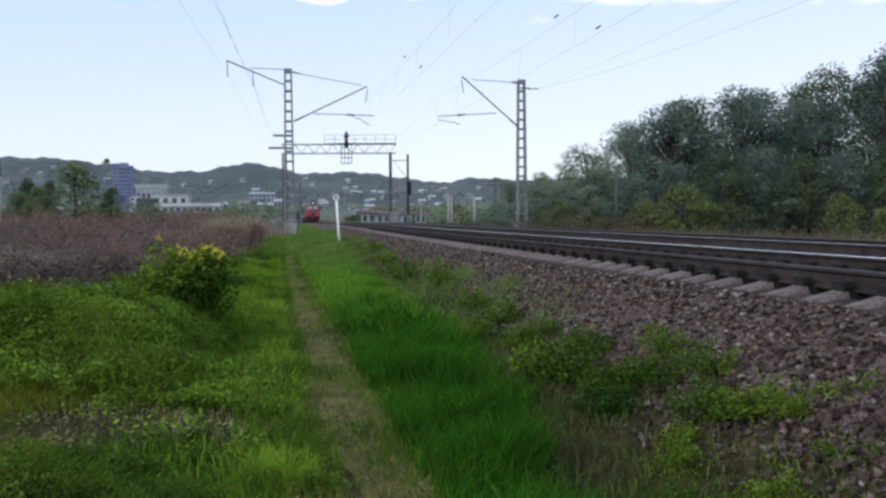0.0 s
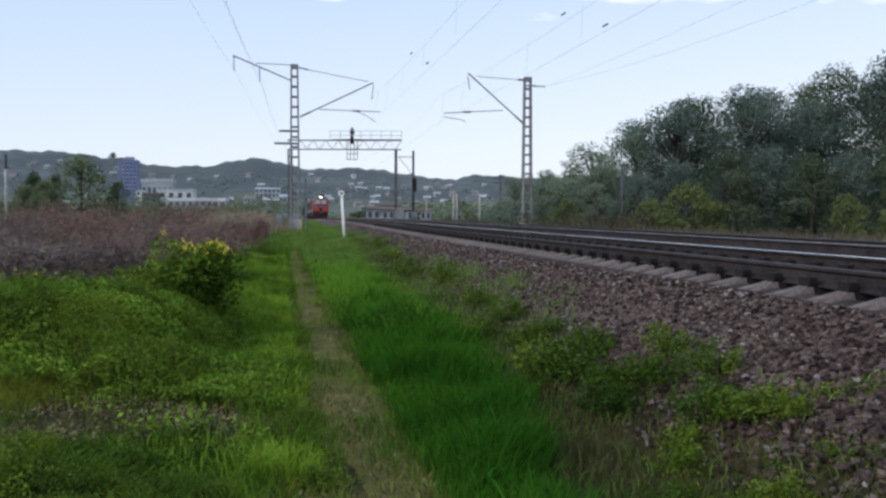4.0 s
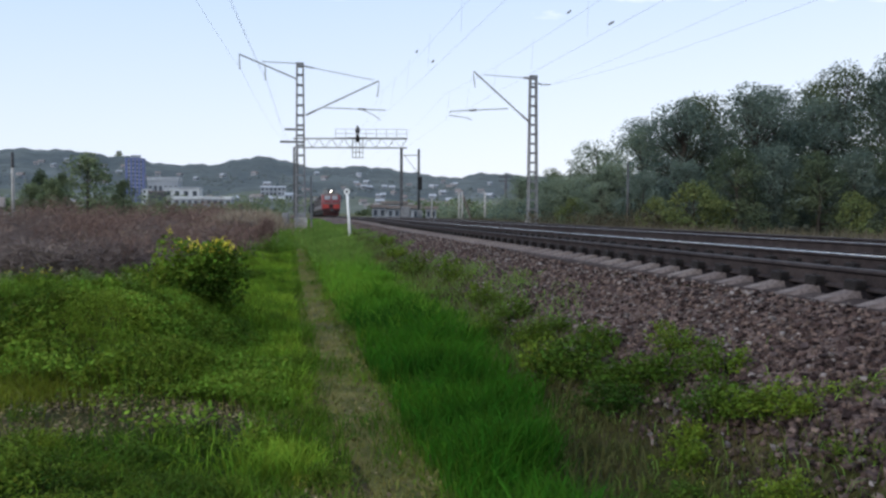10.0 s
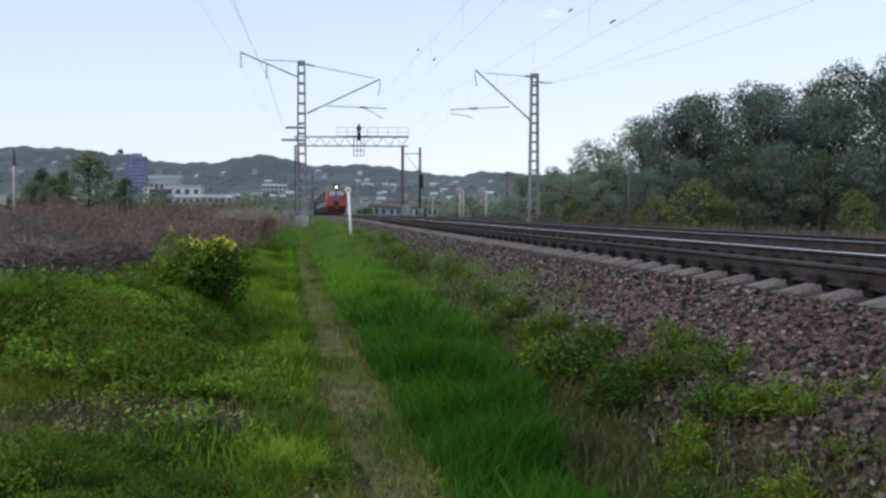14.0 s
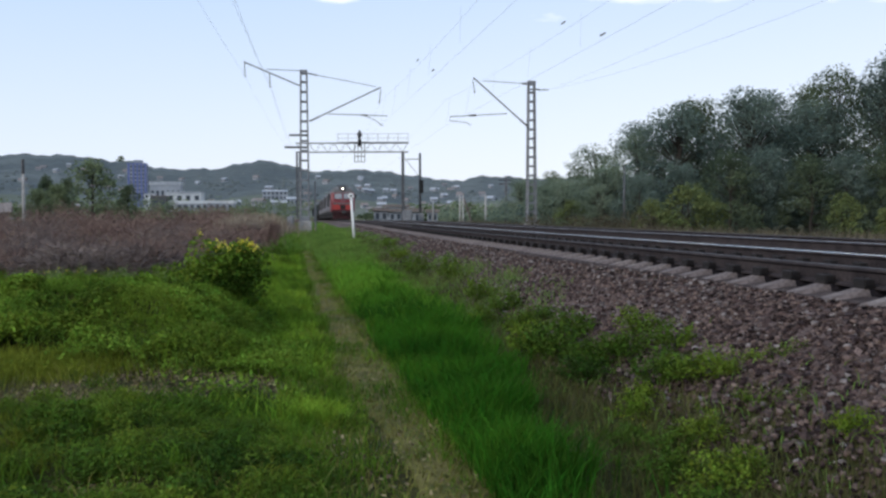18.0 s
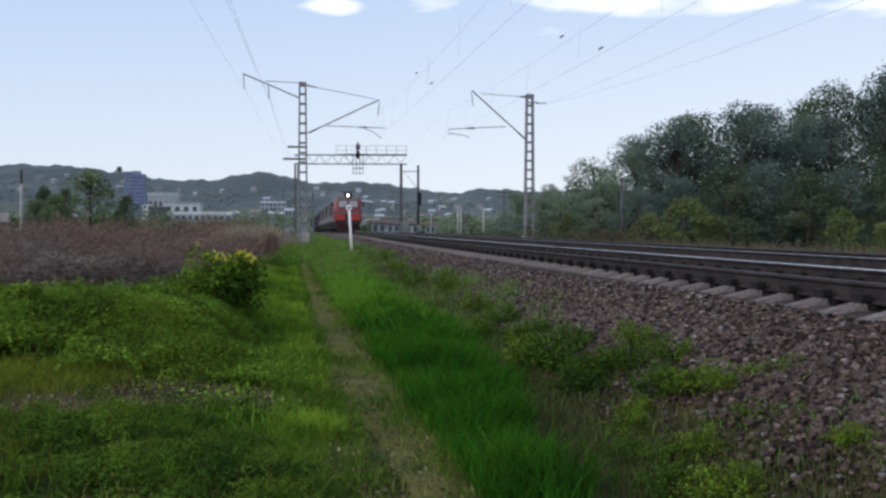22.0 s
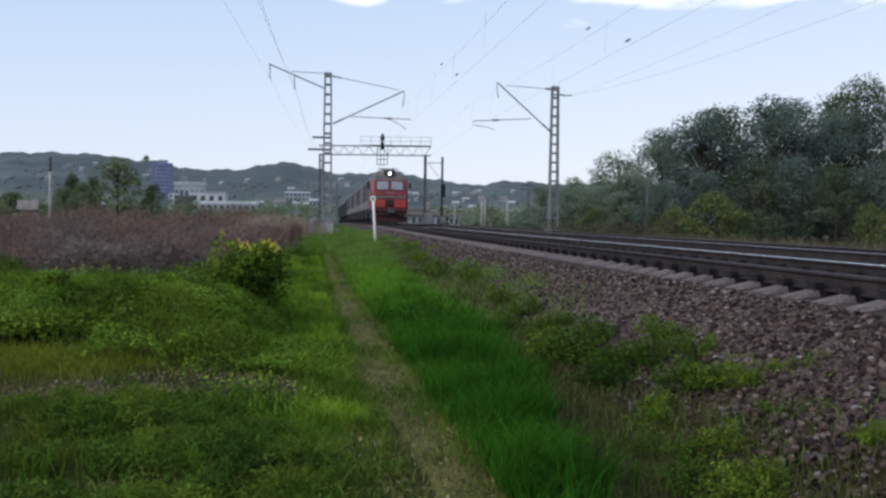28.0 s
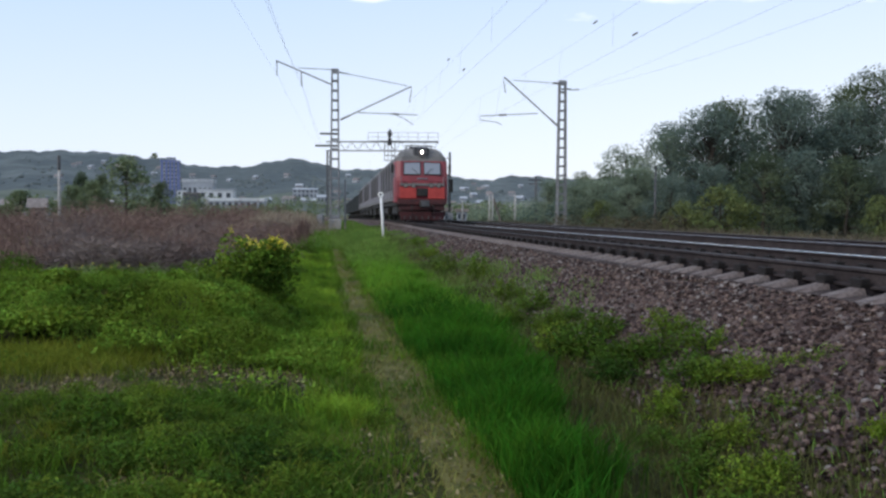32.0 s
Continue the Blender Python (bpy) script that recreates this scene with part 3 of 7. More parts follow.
# ---- railway ----
def rail_mesh(y0, y1, n, top=False):
    prof = [(-0.012, -0.004), (-0.0375, -0.016), (-0.0375, -0.035), (-0.009, -0.05), (-0.009, -0.145), (-0.075, -0.165), (-0.075, -0.18),
            (0.075, -0.18), (0.075, -0.165), (0.009, -0.145), (0.009, -0.05), (0.0375, -0.035), (0.0375, -0.016), (0.012, -0.004)]
    if top:
        prof = [(-0.004, 0.0), (-0.015, -0.003), (-0.017, -0.010), (0.021, -0.010), (0.020, -0.003), (0.010, 0.0)]
    ys = np.concatenate([np.arange(y0, 60, 1.5), np.arange(60, y1, 4.0)])
    b = Build()
    k = len(prof)
    vs, fs = [], []
    for i, y in enumerate(ys):
        for u, w in prof:
            p = spot(y, n + u)
            vs.append((p[0], p[1], float(rail_z(y)) + w + 0.028))
        if i:
            for j in range(k):
                q = (j + 1) % k
                fs.append(((i - 1) * k + j, (i - 1) * k + q, i * k + q, i * k + j))
    return b.add(vs, fs)


def sleeper_mesh():
    b = Build()
    sec = [(-1.35, 0.130, 0.115), (-0.92, 0.138, 0.215), (-0.65, 0.135, 0.20), (0, 0.115, 0.15), (0.65, 0.135, 0.20), (0.92, 0.138, 0.215), (1.35, 0.130, 0.115)]
    vs, fs = [], []
    for x, w, h in sec:
        vs += [(x, -w, -0.15), (x, w, -0.15), (x, w * 0.47, h - 0.195), (x, -w * 0.47, h - 0.195)]
    for i in range(len(sec) - 1):
        for j in range(4):
            k = (j + 1) % 4
            fs.append((i * 4 + j, i * 4 + k, i * 4 + 4 + k, i * 4 + 4 + j))
    fs += [(3, 2, 1, 0), (24, 25, 26, 27)]
    return b.add(vs, [f[::-1] for f in fs]).mesh("sleeper")


def clip_mesh():
    b = Build()
    b.soft((0, 0, 0.012), (0.36, 0.16, 0.022), 0.006)
    for s in (-1, 1):
        b.soft((s * 0.125, 0, 0.05), (0.10, 0.17, 0.075), 0.016)
        b.tube([(s * 0.125, 0, 0.03), (s * 0.125, 0, 0.10)], 0.016, 6)
        b.tube([(s * 0.125, 0, 0.07), (s * 0.125, 0, 0.09)], 0.028, 6)
    return b.mesh("rail_fastening")


SLEEPER, CLIP = sleeper_mesh(), clip_mesh()
SLEEPER.materials.append(M["concrete"])
SLEEPER.materials.append(M["oily_concrete"])
for p in SLEEPER.polygons:
    p.material_index = 1 if abs(p.center.x) < 0.9 else 0
DARK_SLEEPER = SLEEPER.copy()
DARK_SLEEPER.materials.clear()
DARK_SLEEPER.materials.append(M["oily_concrete"])
for p in DARK_SLEEPER.polygons:
    p.material_index = 0
CLIP.materials.append(M["clip"])


def make_track(offset, first, label, singles):
    tr = thing("railway_track", Matrix(), label, "railway track", "parallel tracks", "structure")
    for n in (-0.795, 0.795):
        r = part("rail", rail_mesh(-12, 345, offset + n), "rail", tr)
        # one rail head of each track is bright, the other dull and dark
        shiny = n > 0 if offset == 0 else n < 0
        part("running_surface", rail_mesh(-12, 345, offset + n, True), ("rail_top" if offset == 0 else "rail_dim") if shiny else "rail_dull", r, "polished rail head" if shiny else "dull dark rail head")
    far_v, far_f, k = [], [], 0
    base = np.array([v.co for v in SLEEPER.vertices])
    faces = [list(p.vertices) for p in SLEEPER.polygons]
    y = -9.0
    while y < 335:
        m = pose(*spot(y, offset), 0, 0, yaw_at(y))
        m.translation.z = float(rail_z(y)) - 0.152
        if singles[0] <= y < singles[1]:
            s = new("sleeper", SLEEPER if offset == 0 else DARK_SLEEPER)
            s.matrix_basis = m @ pose(0, 0, 0, 0, 0, random.uniform(-0.5, 0.5))
            s.parent = tr
            if y < 46 and offset == 0:
                for u in (-0.795, 0.795):
                    c = new("rail_fastening", CLIP)
                    c.matrix_basis = Matrix.Translation((u, 0, 0.006))
                    c.parent = s
        else:
            q = base @ np.array(m.to_3x3()).T + np.array(m.translation)
            far_v += q.tolist()
            far_f += [[a + k for a in f] for f in faces]
            k += len(base)
        y += 0.538
    me = bpy.data.meshes.new("far_sleepers")
    me.from_pydata(far_v, [], far_f)
    tagged(part("far_sleepers", me, "concrete" if offset == 0 else "oily_concrete", tr), kind="stuff")
    return tr


make_track(0.0, 0, "near railway track of rusty rails on concrete sleepers", (-2, 120))
make_track(4.2, 0, "second railway track of rusty rails on concrete sleepers", (2, 60))


# ---- masts and line gear ----
def insulator(b, a, c, discs=5, r=0.06):
    a, c = Vector(a), Vector(c)
    b.tube([a, c], 0.018, 5)
    for i in range(discs):
        p = a.lerp(c, (i + 0.5) / discs)
        d = (c - a).normalized() * 0.03
        b.tube([p - d, p + d], [r, r * 0.75], 8)


def lattice_mast(name, at, height, w0, w1, yaw, label, footing, rung=0.62, material="steel"):
    """Four angle legs joined by flat battens, on a concrete footing."""
    t = thing(name, pose(*at, 0, 0, yaw), label, "catenary mast", "catenary masts")
    part("concrete_footing", Build().soft((0, 0, footing / 2 - 0.3), (0.85, 0.85, footing + 0.6), 0.04), "pale_concrete", t, "pale weathered concrete footing")
    z0 = footing
    for sx in (-1, 1):
        for sy in (-1, 1):
            a = (sx * w0 / 2, sy * w0 / 2, z0)
            c = (sx * w1 / 2, sy * w1 / 2, height)
            b = Build().bar(a, c, 0.085, 0.016)
            b.bar((a[0] - sx * 0.035, a[1] - sy * 0.03, a[2]), (c[0] - sx * 0.035, c[1] - sy * 0.03, c[2]), 0.016, 0.085)
            part("leg", b, material, t)
    n = int((height - z0) / rung)
    for i in range(n + 1):
        z = z0 + 0.15 + i * (height - z0 - 0.25) / n
        w = w0 + (w1 - w0) * (z - z0) / (height - z0)
        h = 0.26 if i in (0, n) else 0.10
        b = Build()
        for s in (-1, 1):
            b.box((0, s * (w / 2 + 0.012), z), (w + 0.06, 0.012, h))
            b.box((s * (w / 2 + 0.012), 0, z), (0.012, w + 0.06, h))
        part("batten", b, material, t)
    return t


def bracket(t, side, foot, tip, tie_root, tie_end, reg, steady):
    """The arm over a track: a sloping pipe, a stay rod, and the registration arm with insulators. Lengths in (out, up)."""
    p = lambda uz, y=0.0: Vector((side * uz[0], y, uz[1]))
    a = part("bracket_arm", Build().bar(p(foot), p(tip), 0.065, 0.08), "steel", t)
    b = Build()
    insulator(b, p(foot), p((foot[0] + (tip[0] - foot[0]) * 0.14, foot[1] + (tip[1] - foot[1]) * 0.14)), 5, 0.085)
    part("insulator", b, "insulator", a, "dark ribbed insulator")
    r = part("stay_rod", Build().tube([p(tie_root), p(tie_end)], 0.021, 6), "dark_steel", t)
    b = Build()
    insulator(b, p(tie_root) + Vector((side * 0.12, 0, 0)), p(tie_root).lerp(p(tie_end), 0.16), 5, 0.075)
    part("insulator", b, "insulator", r)
    g = part("registration_arm", Build().tube([p(reg[0]), p(reg[1])], 0.028, 6), "dark_steel", t)
    b = Build()
    q0, q1 = p(reg[0]).lerp(p(reg[1]), 0.55), p(reg[0]).lerp(p(reg[1]), 0.68)
    insulator(b, q0, q1, 5, 0.085)
    part("insulator", b, "insulator", g)
    part("steady_arm", Build().tube([p(s) for s in steady], 0.022, 6), "dark_steel", t)
    h = Build()
    h.tube([p(tip), p((tip[0] + 0.02, tip[1] - 0.25))], 0.015, 5)
    insulator(h, p((tip[0] + 0.02, tip[1] - 0.25)), p((tip[0] - 0.1, tip[1] - 1.05)), 4, 0.05)
    part("hanging_insulator", h, "insulator", t)


YL, YR = 56.0, 57.0
mast_l = lattice_mast("catenary_mast", (-8.93, YL, 0.25), 10.75, 0.60, 0.42, 8, "grey steel lattice catenary mast with two arms", 0.85)
bracket(mast_l, 1, (0.35, 7.45), (5.05, 9.75), (0.15, 10.6), (4.75, 9.8), ((1.55, 7.95), (5.5, 7.87)), [(3.95, 7.87), (4.6, 7.62), (5.2, 7.2)])
part("feeder_arm", Build().bar((-0.2, 0, 9.75), (-3.85, 0, 11.25), 0.065, 0.08), "steel", mast_l)
part("stay_rod", Build().tube([(-0.2, 0, 10.75), (-2.4, 0, 10.8)], 0.024, 6), "dark_steel", mast_l)
for ux, uz in ((-3.8, 11.2), (-2.2, 10.55)):
    _b = Build()
    insulator(_b, (ux, 0, uz), (ux + 0.02, 0, uz - 0.95), 5, 0.055)
    part("hanging_insulator", _b, "insulator", mast_l)
for zz, ll in ((6.55, 1.0), (5.75, 1.3)):
    part("cross_arm", Build().bar((-ll, 0.3, zz), (0.25, 0.3, zz), 0.16, 0.12), "dark_steel", mast_l)
mast_r = lattice_mast("catenary_mast", (6.17, YR, 0.45), 9.95, 0.60, 0.42, 8, "grey steel lattice catenary mast with one arm", 0.45)
bracket(mast_r, -1, (0.3, 7.0), (3.95, 10.15), (0.15, 9.8), (3.3, 9.95), ((1.65, 7.8), (5.5, 7.55)), [(5.5, 7.55), (5.55, 7.3), (4.4, 7.15), (4.1, 7.0)])
_b = Build()
_b.bar((-0.1, 0, 9.45), (0.55, 0, 9.45), 0.08)
part("feeder_bracket", _b, "dark_steel", mast_r)
_b = Build()
insulator(_b, (0.5, 0, 9.4), (1.15, -0.1, 9.42), 4, 0.07)
part("insulator", _b, "insulator", mast_r)


def wire(name, pts, r, label, sag=0.0, seg=14):
    """Hung wire through the given supports, with sag between them."""
    b = Build()
    line = []
    for (p, q) in zip(pts[:-1], pts[1:]):
        p, q = Vector(p), Vector(q)
        for i in range(seg):
            u = i / seg
            c = p.lerp(q, u)
            c.z -= sag * 4 * u * (1 - u)
            line.append(c)
    line.append(Vector(pts[-1]))
    b.tube(line, r, 4)
    ob = part(name, b, "wire")
    return tagged(ob, label, "wire", "overhead wires")


def over(y, n, up):
    p = spot(y, n)
    return (p[0], p[1], float(rail_z(y)) + up)


SUP = (-6.0, 56.0, 110.0, 170.0, 230.0)
for n0 in (0.0, 4.2):
    zig = (0.3, -0.3, 0.3, -0.3, 0.3)
    wire("contact_wire", [over(y, n0 + z, 6.25) for y, z in zip(SUP, zig)], 0.0040, "thin copper contact wire over the track")
    wire("messenger_wire", [over(y, n0, 8.15) for y in SUP], 0.0040, "thin messenger wire hung over the track", 0.75)
    b = None
    for y in np.arange(2, 56, 6.5):
        u = (y + 6) / 62
        d = part("dropper", Build().tube([over(y, n0 + 0.3 - 0.6 * u, 6.25), over(y, n0, 8.15 - 3.0 * u * (1 - u))], 0.003, 4), "wire")
        tagged(d, "thin dropper wire holding the contact wire", "wire", "droppers")
wire("feeder_wire", [(-2.6, -5, 10.6), (-11.1, 56.2, 10.0), (-19, 112, 10.0)], 0.0055, "thin grey overhead feeder wire", 0.7)
wire("feeder_wire", [(-2.1, -5, 10.7), (-11.1, 56.2, 9.85), (-19, 112, 9.7)], 0.0055, "thin grey overhead feeder wire", 0.9)
wire("feeder_wire", [(-4.6, -5, 11.6), (-12.75, 56.2, 10.6), (-20, 112, 10.5)], 0.005, "thin grey overhead feeder wire", 0.6)
wire("feeder_wire", [(18.0, -5, 10.2), (7.35, 57, 9.85)], 0.0042, "thin grey overhead feeder wire", 0.6)
wire("feeder_wire", [(19.0, -5, 9.6), (7.35, 57, 9.85)], 0.0042, "thin grey overhead feeder wire", 1.2)


def gantry():
    """Signal bridge over both tracks."""
    yl = 110.0
    t = thing("signal_gantry", Matrix.Translation((0, yl, 0)), "grey steel signal gantry over both tracks", "signal gantry")
    x0, x1, zb, zt = -18.6, -4.2, 9.6, 10.75
    for s in (-1, 1):
        for z in (zb, zt):
            part("chord", Build().bar((x0, s * 0.5, z), (x1, s * 0.5, z), 0.085), "steel", t)
    n = 18
    for s in (-1, 1):
        for i in range(n):
            a, c = x0 + (x1 - x0) * i / n, x0 + (x1 - x0) * (i + 1) / n
            zz = (zb, zt) if i % 2 else (zt, zb)
            part("lattice_bar", Build().bar((a, s * 0.5, zz[0]), (c, s * 0.5, zz[1]), 0.035), "steel", t)
    for i in range(0, n + 1, 3):
        a = x0 + (x1 - x0) * i / n
        part("cross_tie", Build().bar((a, -0.5, zt), (a, 0.5, zt), 0.06), "dark_steel", t)
    part("walkway", Build().box(((x0 + x1) / 2 + 2.8, 0, zt + 0.08), (x1 - x0 - 5.6, 0.9, 0.05)), "dark_steel", t)
    for z in (zt + 0.6, zt + 1.15):
        part("handrail", Build().bar((x0 + 5.4, -0.45, z), (x1, -0.45, z), 0.045), "steel", t)
    for i in range(8):
        a = x0 + 5.4 + (x1 - x0 - 5.4) * i / 7
        part("railing_post", Build().bar((a, -0.45, zt), (a, -0.45, zt + 1.15), 0.05), "steel", t)
    part("post", Build().box((x1 - 0.7, 0, 4.95), (0.42, 0.42, 9.3), taper=0.8), "dark_steel", t, "solid dark gantry post")
    for a in (x0 + 0.25,):
        for sy in (-0.4, 0.4):
            for sx in (-0.2, 0.2):
                part("leg", Build().bar((a + sx, sy, 0.2), (a + sx, sy, zb), 0.10), "dark_steel", t)
        for k in range(12):
            z = 0.9 + k * 0.75
            part("brace", Build().bar((a - 0.2, -0.4, z), (a + 0.2, -0.4, z + 0.6), 0.06), "dark_steel", t)
        part("footing", Build().soft((a, 0, 0.45), (1.2, 1.4, 1.1), 0.05), "concrete", t, "pale concrete footing")
    # signal head and its cage
    sx = -10.4
    b = Build()
    for u in (-0.65, -0.22, 0.22, 0.65):
        b.bar((sx + u, -0.6, 8.3), (sx + u, -0.6, zt), 0.08)
    for z in (8.3, 9.0, zb, zt):
        b.bar((sx - 0.65, -0.6, z), (sx + 0.65, -0.6, z), 0.08)
    part("signal_cage", b, "dark_steel", t, "dark steel cage round the signal")
    head = part("signal_head", Build().soft((sx, -0.65, 10.75), (0.42, 0.3, 1.0), 0.10), "black", t, "black signal head seen from the front")
    part("signal_top", Build().tube([(sx, -0.65, 11.3), (sx, -0.65, 11.75), (sx, -0.65, 12.4)], [0.12, 0.36, 0.04], 10), "dark_steel", t)
    for z in (10.5, 11.0):
        part("hood", Build().tube([(sx, -0.8, z), (sx, -1.1, z)], [0.16, 0.18], 10, False), "black", head)
    part("shelf", Build().box((sx, -0.45, zt + 0.05), (2.4, 1.0, 0.08)), "dark_steel", t)
    return t


gantry()


def concrete_pole(name, at, h, r0, r1, label, dark=False):
    t = thing(name, Matrix.Translation(at), label, "utility pole", "poles")
    part("shaft", Build().tube([(0, 0, -0.5), (0, 0, h)], [r0, r1], 10), "dark_steel" if dark else "pale_concrete", t, smooth=True)
    return t


sig = concrete_pole("signal_pole", (-2.75, 112, 0.2), 9.4, 0.19, 0.15, "dark pole with a signal box and stay", True)
part("signal_box", Build().soft((0.15, -0.25, 5.0), (0.6, 0.5, 1.7), 0.08), "black", sig)
part("bracket", Build().bar((0, -0.1, 4.0), (0.1, -0.4, 4.0), 0.10), "dark_steel", sig)
part("cross_arm", Build().bar((-2.0, 0, 8.6), (0.2, 0, 8.6), 0.09), "dark_steel", sig)
part("stay_rod", Build().tube([(-1.9, 0, 8.6), (0, 0, 6.2)], 0.03, 5), "dark_steel", sig)


def marker_post():
    y = 36.0
    x = -3.62
    z = float(ground_z(np.float64(x), np.float64(y)))
    t = thing("marker_post", pose(x, y, z, 0, -3.5, 0), "slim white trackside marker post with a round sign", "marker post")
    part("shaft", Build().tube([(0, 0, -0.3), (0, 0, 0.9), (0, 0, 1.86)], [0.060, 0.054, 0.050], 10), "white_paint", t, smooth=True)
    part("sign_ring", Build().plate([(0.125 * math.cos(a * math.pi / 8), 1.93 + 0.125 * math.sin(a * math.pi / 8)) for a in range(16)], 0.02, Matrix.Translation((0, -0.07, 0))), "white_paint", t)
    part("sign_face", Build().plate([(0.055 * math.cos(a * math.pi / 8), 1.93 + 0.055 * math.sin(a * math.pi / 8)) for a in range(16)], 0.01, Matrix.Translation((0, -0.092, 0))), "dark_steel", t, "dark disc")
    return t


marker_post()


# ---- the train ----
def loco(name, cab, label):
    """One section of an electric freight locomotive; its front looks along -y, its origin lies on the rail head under the front."""
    L, W = 17.2, 3.12
    t = thing(name, Matrix(), label, "locomotive")
    cut = 2.3 if cab else 0.0
    side = [(-W / 2, 1.25), (-W / 2, 3.5), (W / 2, 3.5), (W / 2, 1.25)]
    part("body", Build().plate(side, L - cut, Matrix.Translation((0, cut + (L - cut) / 2, 0))), "train_grey", t, "dusty grey body side")
    roof = [(-W / 2, 3.5), (-W / 2 + 0.05, 3.7), (-W / 2 + 0.35, 4.05), (-0.95, 4.28), (0.95, 4.28), (W / 2 - 0.35, 4.05), (W / 2 - 0.05, 3.7), (W / 2, 3.5)]
    part("roof", Build().plate(roof, L - 1.3, Matrix.Translation((0, 1.3 + (L - 1.3) / 2, 0))), "roof_grey", t, "grey rounded roof")
    part("underframe", Build().soft((0, L / 2 + 0.3, 1.12), (2.9, L - 1.0, 0.34), 0.05), "black", t)
    for i in range(9):
        y = 3.3 + i * 1.45
        for s in (-1, 1):
            if i % 2 == 0:
                v = part("louvre", Build().box((s * (W / 2 + 0.012), y, 2.75), (0.03, 0.85, 1.7)), "black", t)
                for k in range(7):
                    part("slat", Build().box((s * (W / 2 + 0.035), y, 2.05 + k * 0.23), (0.03, 0.8, 0.05)), "black", v)
            else:
                part("side_rib", Build().box((s * (W / 2 + 0.012), y, 2.4), (0.03, 0.10, 2.1)), "roof_grey", t)
    for s in (-1, 1):
        part("sill_strip", Build().box((s * (W / 2 + 0.01), cut + (L - cut) / 2, 1.36), (0.03, L - cut, 0.16)), "roof_grey", t)
    for by in (4.1, 13.1):
        bg = part("bogie_frame", Build().soft((0, by, 0.72), (2.7, 4.4, 0.42), 0.08), "black", t)
        for ay in (-1.5, 1.5):
            for s in (-1, 1):
                part("wheel", Build().tube([(s * 0.73, by + ay, 0.625), (s * 0.87, by + ay, 0.625)], 0.625, 24), "black", bg)
                part("axle_box", Build().soft((s * 1.15, by + ay, 0.62), (0.4, 0.45, 0.4), 0.05), "dark_steel", bg)
    # roof gear
    for y in (5.0, 8.0, 11.0):
        part("roof_grille", Build().soft((0, y, 4.34), (1.6, 2.0, 0.16), 0.04), "dark_steel", t)
    pg = part("pantograph", Build().bar((-0.6, 13.2, 4.42), (0.6, 13.2, 4.42), 0.06).bar((-0.6, 14.9, 4.42), (0.6, 14.9, 4.42), 0.06)
              .bar((-0.5, 13.2, 4.45), (-0.3, 14.9, 4.62), 0.05).bar((0.5, 13.2, 4.45), (0.3, 14.9, 4.62), 0.05)
              .bar((-0.9, 14.3, 4.68), (0.9, 14.3, 4.68), 0.06), "dark_steel", t, "folded pantograph")
    for s in (-0.6, 0.6):
        b = Build()
        insulator(b, (s, 13.2, 4.25), (s, 13.2, 4.45), 3, 0.08)
        part("insulator", b, "insulator", pg)
    if not cab:
        return t
    # the cab: a front that leans back above the sill and is rounded at the corners
    b = Build()
    rings = []
    for z, y0, r in ((1.15, 0.22, 0.20), (1.5, 0.10, 0.24), (2.35, 0.06, 0.26), (2.62, 0.10, 0.26), (3.52, 0.36, 0.30)):
        w = W / 2
        rings.append([(-w, cut, z), (-w, y0 + r + 0.25, z), (-w + 0.07, y0 + r * 0.55, z), (-w + r, y0 + 0.06, z), (-0.6, y0, z), (0.6, y0, z), (w - r, y0 + 0.06, z), (w - 0.07, y0 + r * 0.55, z), (w, y0 + r + 0.25, z), (w, cut, z)])
    n = len(rings[0])
    vs = [p for r in rings for p in r]
    fs = [(i * n + j, i * n + j + 1, (i + 1) * n + j + 1, (i + 1) * n + j) for i in range(len(rings) - 1) for j in range(n - 1)]
    fs += [tuple(range(n))[::-1], tuple((len(rings) - 1) * n + j for j in range(n))]
    fs += [tuple([i * n for i in range(len(rings))][::-1] + [i * n + n - 1 for i in range(len(rings))])]
    b.add(vs, fs)
    front = part("cab", b, "red", t, "red painted cab front")
    # grey brow with the headlamp
    b = Build()
    rings = [[(-W / 2, cut, 3.52), (-W / 2, 0.92, 3.52), (-W / 2 + 0.30, 0.42, 3.52), (W / 2 - 0.30, 0.42, 3.52), (W / 2, 0.92, 3.52), (W / 2, cut, 3.52)],
             [(-W / 2 + 0.10, cut, 3.78), (-W / 2 + 0.10, 0.95, 3.78), (-W / 2 + 0.40, 0.50, 3.78), (W / 2 - 0.40, 0.50, 3.78), (W / 2 - 0.10, 0.95, 3.78), (W / 2 - 0.10, cut, 3.78)],
             [(-1.18, cut, 4.16), (-1.18, 1.15, 4.12), (-0.98, 0.80, 4.10), (0.98, 0.80, 4.10), (1.18, 1.15, 4.12), (1.18, cut, 4.16)],
             [(-0.9, cut, 4.30), (-0.9, 1.3, 4.30), (-0.75, 1.10, 4.28), (0.75, 1.10, 4.28), (0.9, 1.3, 4.30), (0.9, cut, 4.30)]]
    n = 6
    b.add([p for r in rings for p in r], [(i * n + j, i * n + j + 1, (i + 1) * n + j + 1, (i + 1) * n + j) for i in range(3) for j in range(n - 1)] + [(18, 19, 20, 21, 22, 23), (5, 4, 3, 2, 1, 0)])
    part("roof_brow", b, "roof_grey", t, "grey roof brow")
    lamp = part("headlamp", Build().tube([(0, 0.35, 4.03), (0, 0.85, 4.03)], [0.27, 0.36], 20).soft((0, 0.85, 4.02), (0.95, 0.6, 0.62), 0.1), "dark_steel", t, "lit headlamp in a dark housing")
